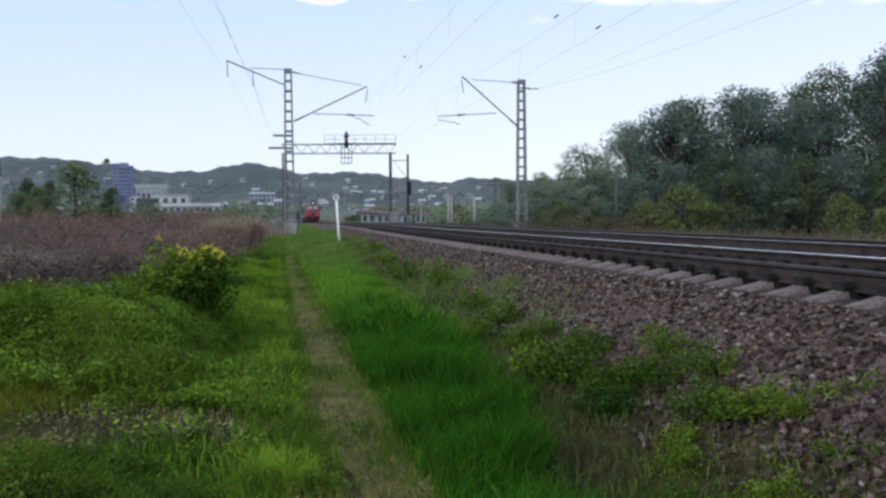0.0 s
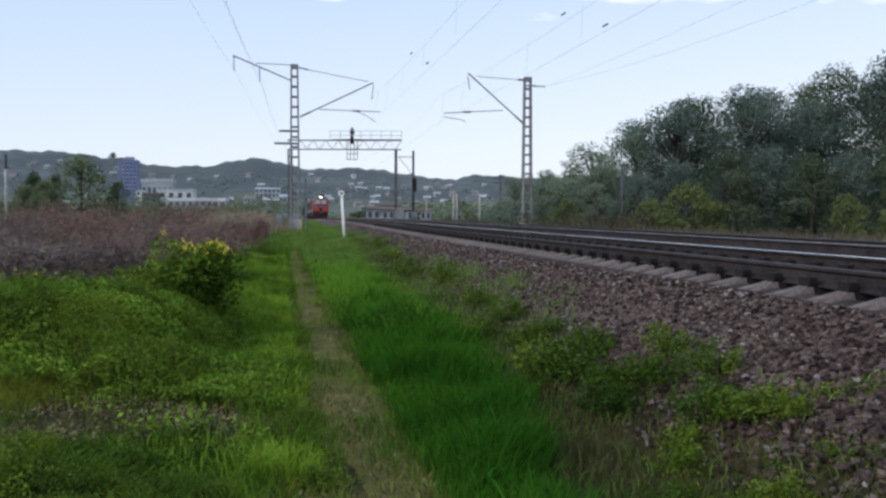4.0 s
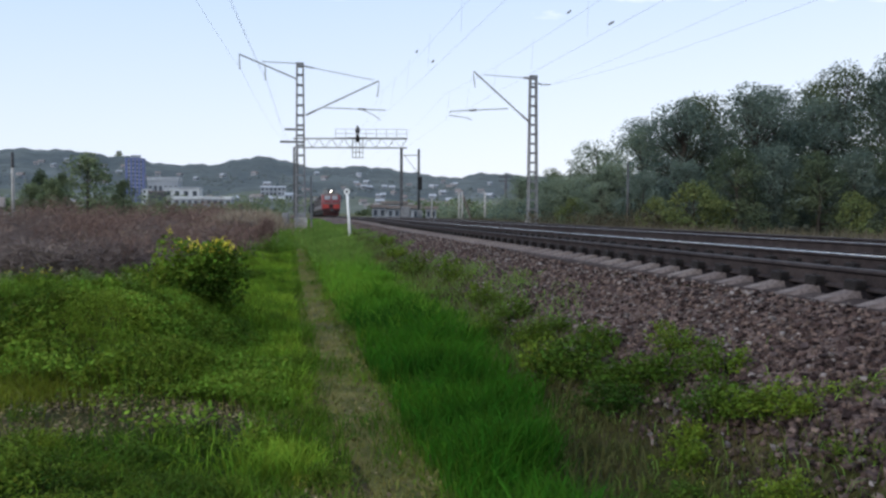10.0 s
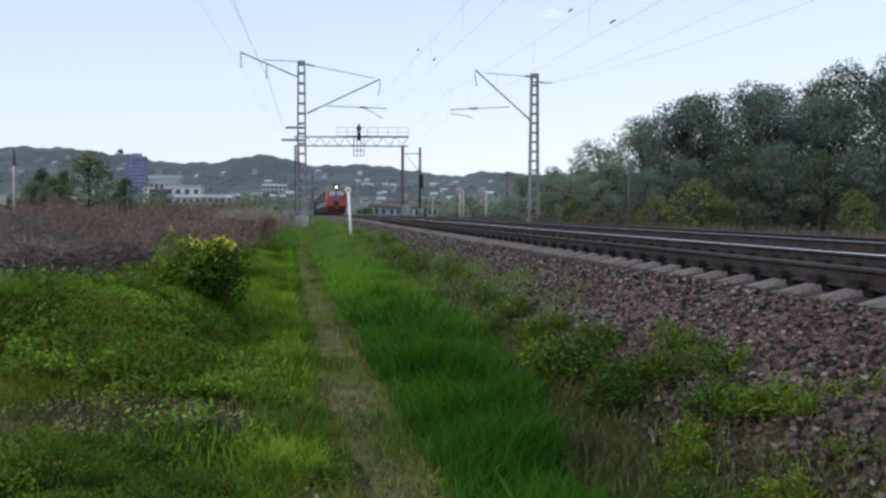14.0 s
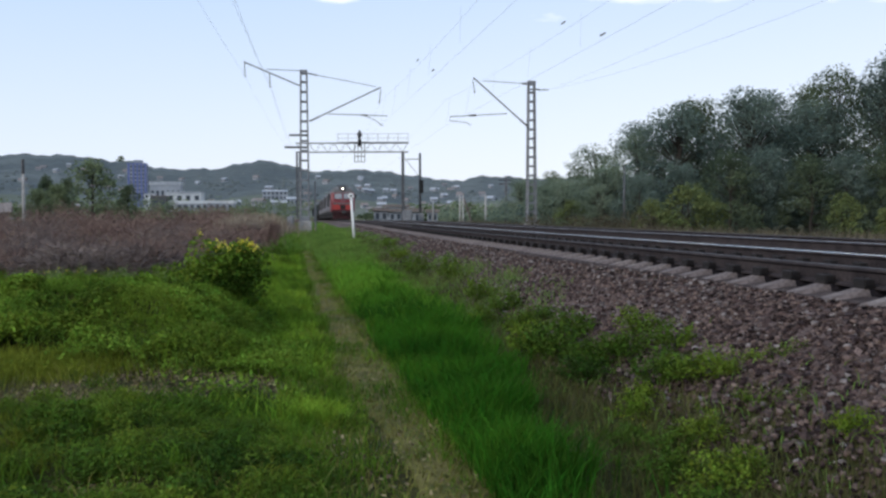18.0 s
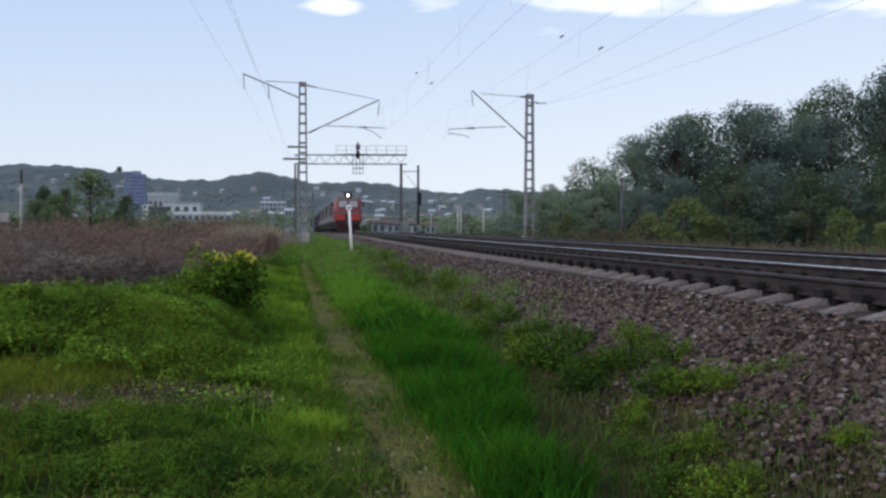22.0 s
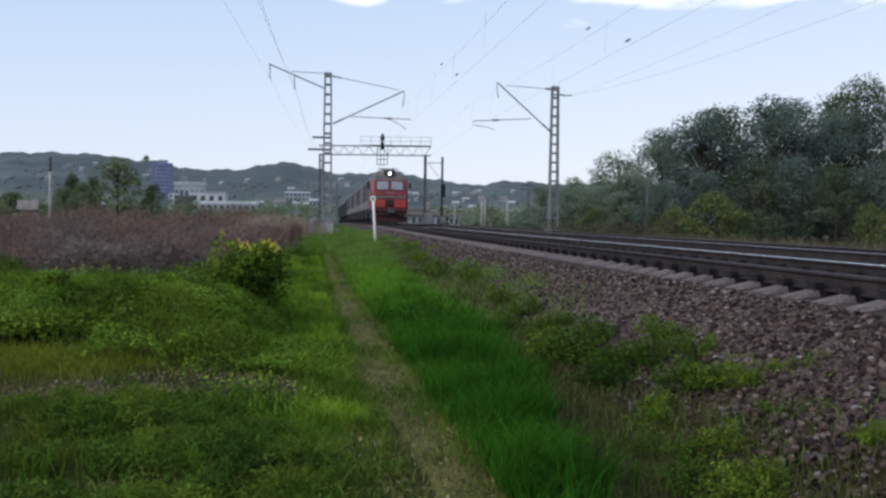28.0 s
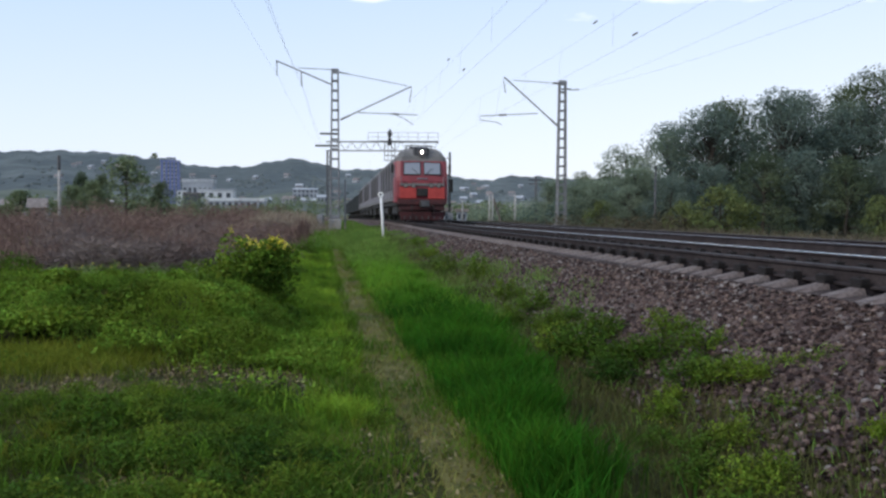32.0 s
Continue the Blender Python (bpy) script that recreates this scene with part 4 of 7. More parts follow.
    # ring added round the lamp to stand for the edge of its glow
    part("reflector_rim", Build().tube([(0, 0.333, 4.03), (0, 0.347, 4.03)], 0.15, 20), "lens", lamp, "ring round the lamp for the pinkish edge of its glow")
    part("headlamp_glass", Build().tube([(0, 0.300, 4.03), (0, 0.345, 4.03)], 0.064, 20), "lamp_glow", lamp, "glowing round headlamp")
    gear = part("roof_gear", Build().soft((0, 2.9, 4.38), (1.0, 1.3, 0.20), 0.05).bar((-0.85, 2.2, 4.52), (0.85, 2.2, 4.52), 0.05).bar((-0.75, 2.2, 4.3), (-0.75, 2.2, 4.55), 0.06).bar((0.75, 2.2, 4.3), (0.75, 2.2, 4.55), 0.06), "dark_steel", t, "dark electrical gear on the roof")
    for x in (-0.5, 0.0, 0.5):
        b = Build()
        insulator(b, (x, 2.6, 4.3), (x, 2.6, 4.62), 3, 0.07)
        part("insulator", b, "insulator", gear)
    # windscreen on the leaning part
    lean = math.degrees(math.atan2(0.26, 0.90))
    wm = Matrix.Translation((0, 0.215, 3.06)) @ pose(0, 0, 0, -lean)
    for s in (-1, 1):
        rim = part("windscreen_frame", Build().plate([(s * 0.08, -0.37), (s * 1.12, -0.37), (s * 1.10, 0.38), (s * 0.08, 0.41)][::s], 0.06, wm), "black", front, "black window rubber")
        part("windscreen", Build().plate([(s * 0.13, -0.32), (s * 1.06, -0.32), (s * 1.04, 0.33), (s * 0.13, 0.36)][::s], 0.03, wm @ Matrix.Translation((0, -0.03, 0))), "glass", rim, "windscreen pane reflecting the sky, light also put into its grey")
    for s in (-1, 1):
        part("wiper", Build().bar((s * 0.15, 0.06, 2.72), (s * 0.62, 0.14, 3.1), 0.025), "black", front)
        part("handrail", Build().tube([(s * 1.25, 0.05, 2.15), (s * 1.25, 0.02, 2.6)], 0.02, 6), "steel", front)
    part("badge", Build().soft((0, 0.045, 2.50), (0.62, 0.03, 0.09), 0.01), "train_grey", front, "raised pale badge, drawn as a plain bar")
    part("grey_band", Build().soft((0, 0.055, 2.16), (2.62, 0.07, 0.15), 0.02), "roof_grey", front, "grey band with marker lamps")
    for x in (-0.98, -0.52, 0.52, 0.98):
        m = part("marker_lamp", Build().tube([(x, 0.00, 2.12), (x, 0.06, 2.12)], 0.15, 16), "dark_steel", front)
        part("lens", Build().tube([(x, -0.012, 2.12), (x, 0.0, 2.12)], 0.10, 16), "lens", m)
    for s in (-1, 1):
        part("bright_panel", Build().soft((s * 0.84, 0.055, 1.68), (0.98, 0.07, 0.66), 0.04), "bright_red", front, "brighter red lower panel")
    part("dark_recess", Build().soft((0, 0.06, 1.72), (0.66, 0.09, 0.44), 0.05), "black", front, "dark coupler recess")
    part("lower_apron", Build().soft((0, 0.20, 1.18), (2.9, 0.3, 0.36), 0.05), "plough", t)
    part("buffer_beam", Build().soft((0, 0.30, 0.86), (2.7, 0.3, 0.34), 0.05), "plough", t)
    c = part("coupler", Build().soft((0, -0.15, 1.06), (0.34, 0.8, 0.32), 0.06), "black", t)
    part("coupler_jaw", Build().soft((0.1, -0.58, 1.06), (0.52, 0.26, 0.36), 0.06), "dark_steel", c)
    part("snow_plough", Build().plate([(-1.38, 0.62), (1.38, 0.62), (1.25, 0.16), (0, 0.13), (-1.25, 0.16)], 0.06, Matrix.Translation((0, 0.05, 0)) @ pose(0, 0, 0, 12)), "plough", t, "dirty dark red snow plough")
    for x in (-1.05, -0.7, -0.35, 0.0, 0.35, 0.7, 1.05):
        part("plough_rib", Build().bar((x, -0.06, 0.2), (x, 0.02, 0.62), 0.05), "dark_steel", t)
    for s in (-1, 1):
        part("air_hose", Build().tube([(s * 0.62, -0.02, 1.0), (s * 0.66, -0.14, 0.7), (s * 0.55, -0.1, 0.42)], 0.03, 6), "black", t)
        mr = part("mirror", Build().soft((s * 1.72, 0.78, 3.1), (0.16, 0.08, 0.5), 0.02), "black", t)
        part("mirror_arm", Build().bar((s * 1.5, 0.85, 3.2), (s * 1.7, 0.82, 3.2), 0.03), "black", mr)
        part("cab_side_window", Build().box((s * (W / 2 + 0.008), 1.55, 2.95), (0.03, 0.75, 0.75)), "glass", t)
        d = part("cab_door", Build().box((s * (W / 2 + 0.006), 2.55, 2.45), (0.03, 0.66, 1.9)), "train_grey", t)
        part("door_window", Build().box((s * (W / 2 + 0.026), 2.55, 2.95), (0.02, 0.42, 0.55)), "window", d)
        part("grab_rail", Build().tube([(s * (W / 2 + 0.06), 2.15, 1.4), (s * (W / 2 + 0.06), 2.15, 3.0)], 0.02, 6), "steel", t)
    return t


def wagon():
    """Dark open-topped freight wagon, 13.9 m over its couplers."""
    L, W = 13.0, 3.1
    t = thing("freight_wagon", Matrix(), "dark weathered open freight wagon", "wagon", "wagons of the train")
    b = Build()
    for s in (-1, 1):
        b.box((s * (W / 2 - 0.05), L / 2, 2.35), (0.09, L, 2.2))
    part("side_walls", b, "wagon", t)
    for y in (0.05, L - 0.05):
        part("end_wall", Build().box((0, y, 2.35), (W - 0.2, 0.1, 2.2)), "wagon", t)
    part("floor", Build().box((0, L / 2, 1.2), (W - 0.2, L - 0.2, 0.14)), "black", t)
    part("load", Build().box((0, L / 2, 2.6), (W - 0.22, L - 0.24, 0.5), taper=0.8), "black", t, "dark bulk load")
    for i in range(9):
        for s in (-1, 1):
            part("stake", Build().box((s * (W / 2 + 0.04), 0.4 + i * (L - 0.8) / 8, 2.3), (0.1, 0.12, 2.25)), "wagon", t)
    part("sill", Build().box((0, L / 2, 1.05), (0.6, L + 0.9, 0.3)), "black", t)
    for by in (2.2, L - 2.2):
        bg = part("bogie_frame", Build().soft((0, by, 0.6), (2.3, 2.4, 0.35), 0.06), "black", t)
        for ay in (-0.93, 0.93):
            for s in (-1, 1):
                part("wheel", Build().tube([(s * 0.73, by + ay, 0.475), (s * 0.87, by + ay, 0.475)], 0.475, 20), "black", bg)
    return t


TRAIN = [(loco("locomotive", True, "red-fronted grey electric freight locomotive with lit headlamp"), 0.0, 17.2)]
_s = loco("locomotive_section", False, "grey rear section of the electric locomotive")
TRAIN[0][0].scale = _s.scale = (1.0, 1.0, 1.03)
tagged(_s, group="rear sections of the locomotive")
TRAIN.append((_s, 17.6, 17.2))
for _i in (2, 3):
    TRAIN.append((copy_thing(_s, Matrix()), 17.6 * _i, 17.2))
_w = wagon()
TRAIN.append((_w, 71.0, 13.0))
for _i in range(1, 7):
    TRAIN.append((copy_thing(_w, Matrix()), 71.0 + 13.9 * _i, 13.0))


# ---- plants ----
RNG = np.random.default_rng(7)


def bare(x, y):
    """Worn patches where the soil shows, 0 to 1."""
    g = lambda cx, cy, rx, ry: np.exp(-((x - cx) / rx) ** 2 - ((y - cy) / ry) ** 2)
    near = 1.4 * g(-2.85, 5.5, 0.85, 0.32) + 1.2 * g(-2.5, 6.45, 0.45, 0.24) + 1.1 * g(-1.95, 6.6, 0.4, 0.22) + 1.1 * g(-1.5, 6.45, 0.4, 0.22) + g(-1.0, 6.2, 0.34, 0.22) + g(-1.8, 3.35, 0.5, 0.15) + 0.35 * g(-1.8, 5.95, 0.9, 0.38)
    return np.clip(1.3 * (near + 0.7 * g(-0.65, 4.3, 0.2, 0.4)), 0, 1)


def yellowed(x, y):
    """Patches of yellowish grass, 0 to 1."""
    g = lambda cx, cy, rx, ry: np.exp(-((x - cx) / rx) ** 2 - ((y - cy) / ry) ** 2)
    return np.clip(1.2 * g(-3.75, 6.85, 1.0, 0.52) + 0.6 * g(-2.3, 3.9, 0.45, 0.35), 0, 1)


def leafy(x, y):
    """Where leafy weeds cover the rise instead of grass, 0 to 1."""
    front = 6.5 + 0.45 * np.clip(-x - 2.0, 0, 3)
    upper = smooth01(-n_of(x, y), 5.75, 6.7) * smooth01(y, front - 0.2, front + 0.2) * (1 - smooth01(y - 1.4 * smooth01(x, -5.6, -4.8), 12.6, 13.8))
    lower = smooth01(-n_of(x, y), 5.5, 6.0) * (1 - smooth01(y - 0.55 * smooth01(x, -1.9, -1.2), 4.6, 5.1)) * (1 - smooth01(-x, 1.8, 2.7))
    margin = 0.9 * smooth01(-n_of(x, y), 5.5, 5.7) * smooth01(y, 3.0, 3.6) * (1 - smooth01(y, 14, 17)) * (1 - smooth01(-x, 1.9, 2.6) * (y < 6.4)) * np.clip(0.55 + 0.8 * wavy(x * 2.3, y * 1.9), 0, 1)
    return np.clip(upper + lower + margin, 0, 1) * (1 - np.clip(bare(x, y) * 1.2, 0, 1)) * (1 - yellowed(x, y))


def blades(name, x, y, h, w, lean, material, label, category="grass", z=None):
    """Bent grass blades standing on the ground, all in one sheet of stuff."""
    n = len(x)
    z = ground_z(x, y) - 0.02 if z is None else z
    a = RNG.uniform(0, 2 * np.pi, n)
    t = RNG.uniform(0, 2 * np.pi, n)
    bend = lean * RNG.uniform(0.2, 1.0, n) * h
    dx, dy = np.cos(a) * w / 2, np.sin(a) * w / 2
    bx, by = np.cos(t) * bend, np.sin(t) * bend
    v = np.empty((n, 5, 3))
    v[:, 0] = np.stack([x - dx, y - dy, z], -1)
    v[:, 1] = np.stack([x + dx, y + dy, z], -1)
    v[:, 2] = np.stack([x + dx * 0.8 + bx * 0.3, y + dy * 0.8 + by * 0.3, z + h * 0.55], -1)
    v[:, 3] = np.stack([x - dx * 0.8 + bx * 0.3, y - dy * 0.8 + by * 0.3, z + h * 0.55], -1)
    v[:, 4] = np.stack([x + bx, y + by, z + h * (1 - 0.25 * lean)], -1)
    k = np.arange(n)[:, None] * 5
    f = np.concatenate([k + [0, 1, 2], k + [0, 2, 3], k + [3, 2, 4]], 1).reshape(-1, 3)
    ob = quick(name, v.reshape(-1, 3), f, material)
    return tagged(ob, label, category, kind="stuff")


def leaf_quads(p, size, up=0.5, long=1.7):
    """Diamond leaves at the points p."""
    n = len(p)
    d = RNG.normal(size=(n, 3))
    d[:, 2] *= 0.6
    d /= np.linalg.norm(d, axis=1)[:, None]
    q = RNG.normal(size=(n, 3)) + [0, 0, up]
    b = np.cross(d, q)
    b /= np.maximum(np.linalg.norm(b, axis=1)[:, None], 1e-6)
    s = np.asarray(size)[:, None] if np.ndim(size) else size
    v = np.stack([p - d * s * long / 2, p + b * s / 2, p + d * s * long / 2, p - b * s / 2], 1)
    f = np.arange(n * 4).reshape(n, 4)
    return v.reshape(-1, 3), f


def dome_points(n, r, h, lumps=7, hollow=0.55):
    """Points in a lumpy mound of the given radius and height."""
    c = RNG.normal(size=(lumps, 3)) * [r * 0.42, r * 0.42, 0]
    c[:, 2] = h * RNG.uniform(0.25, 0.68, lumps)
    rad = np.stack([r * RNG.uniform(0.38, 0.62, lumps)] * 2 + [h * RNG.uniform(0.28, 0.45, lumps)], -1)
    i = RNG.integers(0, lumps, n)
    d = RNG.normal(size=(n, 3))
    d /= np.linalg.norm(d, axis=1)[:, None]
    u = hollow + (1 - hollow) * RNG.uniform(0, 1, n)[:, None] ** 0.6
    p = c[i] + d * rad[i] * u
    p[:, 2] = np.abs(p[:, 2])
    return p


def scatter(n, n0, n1, y0, y1, power=1.0):
    """Places along the railway, denser towards the near end as power grows."""
    u = RNG.uniform(0, 1, n) ** power
    y = y0 + (y1 - y0) * u
    m = RNG.uniform(n0, n1, n)
    p = spot(y, m)
    return p[0], p[1], m


# tall fresh grass in the hollow between path and bank
x, y, m = scatter(105000, -4.80, -3.05, 2.5, 46, 1.9)
keep = RNG.uniform(0, 1, len(x)) < np.clip(1.2 - np.abs(m + 4.25 - 0.3 * smooth01(y, 8, 14)) * 1.3 + 0.3 * wavy(x * 2, y * 1.2) + smooth01(y, 18, 40) * 0.3, 0.03, 1)
keep &= m < np.clip(-4.30 + 0.23 * (y - 4.4), -4.6, -3.0) + 0.2 * wavy(x * 2, y * 2) + RNG.normal(size=len(x)) * 0.15
x, y, m = x[keep], y[keep], m[keep]
tall = (0.20 + 0.22 * np.clip(1 - np.abs(m + 4.35 - 0.3 * smooth01(y, 6, 10)) / 0.9, 0, 1)) * RNG.uniform(0.6, 1.35, len(x)) * (0.85 + 0.45 * wavy(x * 2.2, y * 2.2))
# the grass changes to paler greens farther off, as painted haze
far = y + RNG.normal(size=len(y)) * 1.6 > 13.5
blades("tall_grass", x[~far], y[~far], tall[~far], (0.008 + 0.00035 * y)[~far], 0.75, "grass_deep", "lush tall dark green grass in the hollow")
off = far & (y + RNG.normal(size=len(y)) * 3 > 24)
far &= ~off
blades("tall_grass", x[far], y[far], tall[far], (0.008 + 0.00035 * y)[far], 0.75, "grass_mid", "tall green grass farther along the hollow, lightened for haze")
blades("tall_grass", x[off], y[off], tall[off], (0.008 + 0.00045 * y)[off], 0.75, "grass_far", "grass at the far end of the hollow, haze put into its colour")
# shorter grass left of the path
x, y, m = scatter(205000, -12.6, -5.25, 2.4, 48, 2.3)
keep = RNG.uniform(0, 1, len(x)) < np.clip(0.95 + 0.6 * wavy(x * 0.9 + 3, y * 0.9), 0.06, 1) * (1 - 0.8 * smooth01(-m - (15 - np.minimum(y, 15)) * 0.5, 8.6, 10.2))
keep &= (RNG.uniform(0, 1, len(x)) > 0.85 * leafy(x, y)) & (RNG.uniform(0, 1, len(x)) > 1.15 * bare(x, y)) & (RNG.uniform(0, 1, len(x)) > 0.45 * smooth01(-m, 5.9, 6.8) * (1 - smooth01(y, 14, 20)))
x, y, m = x[keep], y[keep], m[keep]
fade = yellowed(x, y) > RNG.uniform(0.1, 0.9, len(x))
blades("yellow_grass", x[fade], y[fade], RNG.uniform(0.08, 0.24, fade.sum()), 0.006, 0.9, "grass_yellow", "yellowish grass among the weeds")
x, y, m = x[~fade], y[~fade], m[~fade]
clump = np.clip(0.45 + 0.75 * wavy(x * 3.3, y * 2.6) + 0.35 * wavy(x * 7.1, y * 6.3), 0.12, 1.3)
tall = RNG.uniform(0.10, 0.30, len(x)) * (0.25 + clump) * (1 - 0.4 * smooth01(-m, 5.9, 6.8))
keep = ((RNG.uniform(0, 1, len(x)) < 0.3) | (y > 5.2) | (m > -5.8)) & (RNG.uniform(0, 1, len(x)) < clump + smooth01(y, 11, 16))
x, y, m, tall = x[keep], y[keep], m[keep], tall[keep]
dark = 1.2 * ((y < 7.2) & (m < -5.62)) + wavy(x * 1.2 + 5, y * 1.4 + 2) + RNG.normal(size=len(x)) * 0.25 > 0.05 + 0.5 * smooth01(y, 9, 13)
blades("short_grass", x[~dark], y[~dark], tall[~dark], (0.006 + 0.00035 * y)[~dark], 0.9, "grass", "short green grass beside the path")
blades("dark_grass", x[dark], y[dark], tall[dark] * 1.2, (0.006 + 0.00035 * y)[dark], 0.9, "grass_dark", "darker grass tufts on the rise")
x, y, m = scatter(70000, -7.2, -5.42, 6.0, 30, 1.35)
keep = RNG.uniform(0, 1, len(x)) * (1 - bare(x, y) * 0.99) < (bare(x, y) < 0.4) * np.clip(1.1 - 0.9 * np.abs(m + 6.0) + 0.3 * wavy(x * 2, y * 1.5), 0, 1) * (1 - 0.9 * (1 - smooth01(y, 6.5, 8.5)) * smooth01(-m, 5.6, 6.0))
x, y = x[keep], y[keep]
blades("lush_grass", x, y, RNG.uniform(0.06, 0.25, len(x)) * (1 + 0.4 * wavy(x * 3, y * 3)), 0.007 + 0.0004 * y, 0.9, "grass_fresh", "bright yellow-green grass along the footpath")
x, y, m = scatter(42000, -5.9, -4.4, 1.5, 40, 1.7)
blades("path_grass", x, y, RNG.uniform(0.04, 0.14, len(x)) * (0.35 + np.minimum(1.6, np.maximum(0, np.abs(m + 5.18) - 0.08) * 2.6 + 1.8 * np.maximum(0, wavy(x * 2.6, y * 1.8)))), 0.007, 1.0, "grass", "sparse low grass on the footpath")
x, y, m = scatter(40000, -5.85, -4.45, 1.5, 45, 1.7)
blades("dry_grass", x, y, RNG.uniform(0.03, 0.13, len(x)), 0.008, 1.2, "grass_dry", "dry straw-coloured grass on the footpath")
x, y, m = scatter(16000, -8.5, -5.6, 2.0, 20, 1.3)
keep = (wavy(x * 0.9 + 3, y * 0.9) < -0.45) | (bare(x, y) > 0.5) & (RNG.uniform(0, 1, len(x)) < 0.25)
blades("dry_grass", x[keep], y[keep], RNG.uniform(0.05, 0.20, keep.sum()), 0.008, 1.0, "grass_dry", "dry grass among the weeds")
# grass behind the standpoint
x, y, m = scatter(70000, -13, -4.4, -9, 2.9, 1.0)
keep = np.abs(m + 5.18) > 0.3
x, y = x[keep], y[keep]
blades("rear_grass", x, y, RNG.uniform(0.06, 0.22, len(x)), 0.012, 0.9, "grass", "green grass growing beside the footpath")
x, y, m = scatter(11000, -4.75, -3.9, -9, 2.8, 1.0)
blades("rear_grass", x, y, RNG.uniform(0.12, 0.36, len(x)), 0.010, 0.8, "grass_deep", "tall dark green grass in the hollow")
x, y, m = scatter(13000, -4.4, -3.0, -9, 3.3, 1.0)
blades("rear_grass", x, y, RNG.uniform(0.06, 0.24, len(x)), 0.010, 0.9, "verge", "withered grass at the edge of the stones")
# bright tufts of fresh grass near the path
tx, ty = RNG.uniform(-3.6, -0.6, 34), RNG.uniform(2.8, 6.4, 34)
ok = (n_of(tx, ty) < -5.6) & (bare(tx, ty) < 0.4)
tx, ty = tx[ok], ty[ok]
i = RNG.integers(0, len(tx), 2600)
blades("grass_tufts", tx[i] + RNG.normal(size=2600) * 0.09, ty[i] + RNG.normal(size=2600) * 0.09, RNG.uniform(0.06, 0.22, 2600), 0.007, 1.0, "grass", "bright green grass tufts beside the path")
# thin growth on the bank's foot
x, y, m = scatter(95000, -4.3, -2.0, 3.0, 60, 1.45)
keep = RNG.uniform(0, 1, len(x)) < np.clip(0.6 - 0.75 * (m + 2.75 + 0.25 * smooth01(y, 30, 45)) + 0.7 * wavy(x * 1.3, y * 1.1 + 1), 0, 1) * (0.10 + 0.90 * smooth01(y, 7, 12))
blades("bank_grass", x[keep], y[keep], RNG.uniform(0.05, 0.20, keep.sum()), 0.008 + 0.0003 * y[keep], 0.9, "grass_far", "thin grass along the foot of the stone bank")
# withered growth between the fresh grass and the stones
x, y, m = scatter(46000, -4.5, -2.6, 3.0, 40, 2.4)
keep = RNG.uniform(0, 1, len(x)) / (1 - 0.8 * smooth01(m, -3.3, -2.9) * (1 - smooth01(y, 6, 9))) < np.clip(0.7 + 0.5 * wavy(x * 1.1 + 2, y * 0.9), 0.1, 1)
blades("withered_grass", x[keep], y[keep], RNG.uniform(0.06, 0.24, keep.sum()), 0.007 + 0.0003 * y[keep], 0.9, "verge", "withered brown grass at the edge of the stones")
# far meadow grass around the masts
x, y, m = scatter(30000, -12.5, -2.9, 34, 105, 1.2)
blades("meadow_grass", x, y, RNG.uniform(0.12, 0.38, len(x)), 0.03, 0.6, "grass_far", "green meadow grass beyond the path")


WEEDS = []


def weed(kind, x, y, s, label, group):
    t = thing("weed_clump", pose(x, y, float(ground_z(np.float64(x), np.float64(y))) - 0.03, 0, 0, random.uniform(0, 360)) @ Matrix.Diagonal((s, s, s * random.uniform(0.8, 1.15), 1)), label, "weed", group)
    for nm, me in zip(("foliage", "woody_base"), WEEDS[kind]):
        o = tagged(new(nm, me), kind="stuff")
        o.parent = t
    return t


random.seed(5)


def sprig_mesh(r, h, sprigs, per, size, material):
    """A leafy weed: leaning sprigs, each with flat leaves that open towards the light."""
    a, q = RNG.uniform(0, 2 * np.pi, sprigs), RNG.uniform(0.05, 1, sprigs) ** 0.6
    top = np.stack([np.cos(a) * q * r, np.sin(a) * q * r, h * (1.05 - 0.55 * q ** 2) * RNG.uniform(0.7, 1.1, sprigs)], -1)
    i = np.repeat(np.arange(sprigs), per)
    u = RNG.uniform(0.25, 1, len(i)) ** 0.6
    p = top[i] * np.stack([u ** 0.7, u ** 0.7, u], -1) + RNG.normal(size=(len(i), 3)) * [0.035, 0.035, 0.018]
    p[:, 2] = np.maximum(p[:, 2], 0.02)
    v, f = leaf_quads(p, RNG.uniform(0.6, 1.35, len(i)) * size, 1.8, 1.7)
    ob = quick("weed", v, f, material)
    me = ob.data
    bpy.data.objects.remove(ob)
    b = Build()
    for k in range(0, sprigs, 3):
        b.tube([(0, 0, -0.05), (top[k][0] * 0.5, top[k][1] * 0.5, top[k][2] * 0.6), tuple(top[k])], [0.006, 0.004, 0.002], 4)
    st = b.mesh("stems")
    st.materials.append(M["weed_dark"])
    return me, st


WEEDS += [sprig_mesh(0.44, 0.44, 60, 22, 0.026, "weed"), sprig_mesh(0.42, 0.42, 60, 22, 0.025, "weed_dark"), sprig_mesh(0.38, 0.38, 46, 18, 0.026, "weed_yellow"),
          sprig_mesh(0.36, 0.30, 30, 12, 0.020, "weed"), sprig_mesh(0.34, 0.52, 44, 22, 0.024, "weed")]
WEEDS += [sprig_mesh(0.15, 0.52, 9, 26, 0.026, "weed_pale")]
LUSH, SHADY, GOLD, SPARSE, TALL, PALE = range(6)
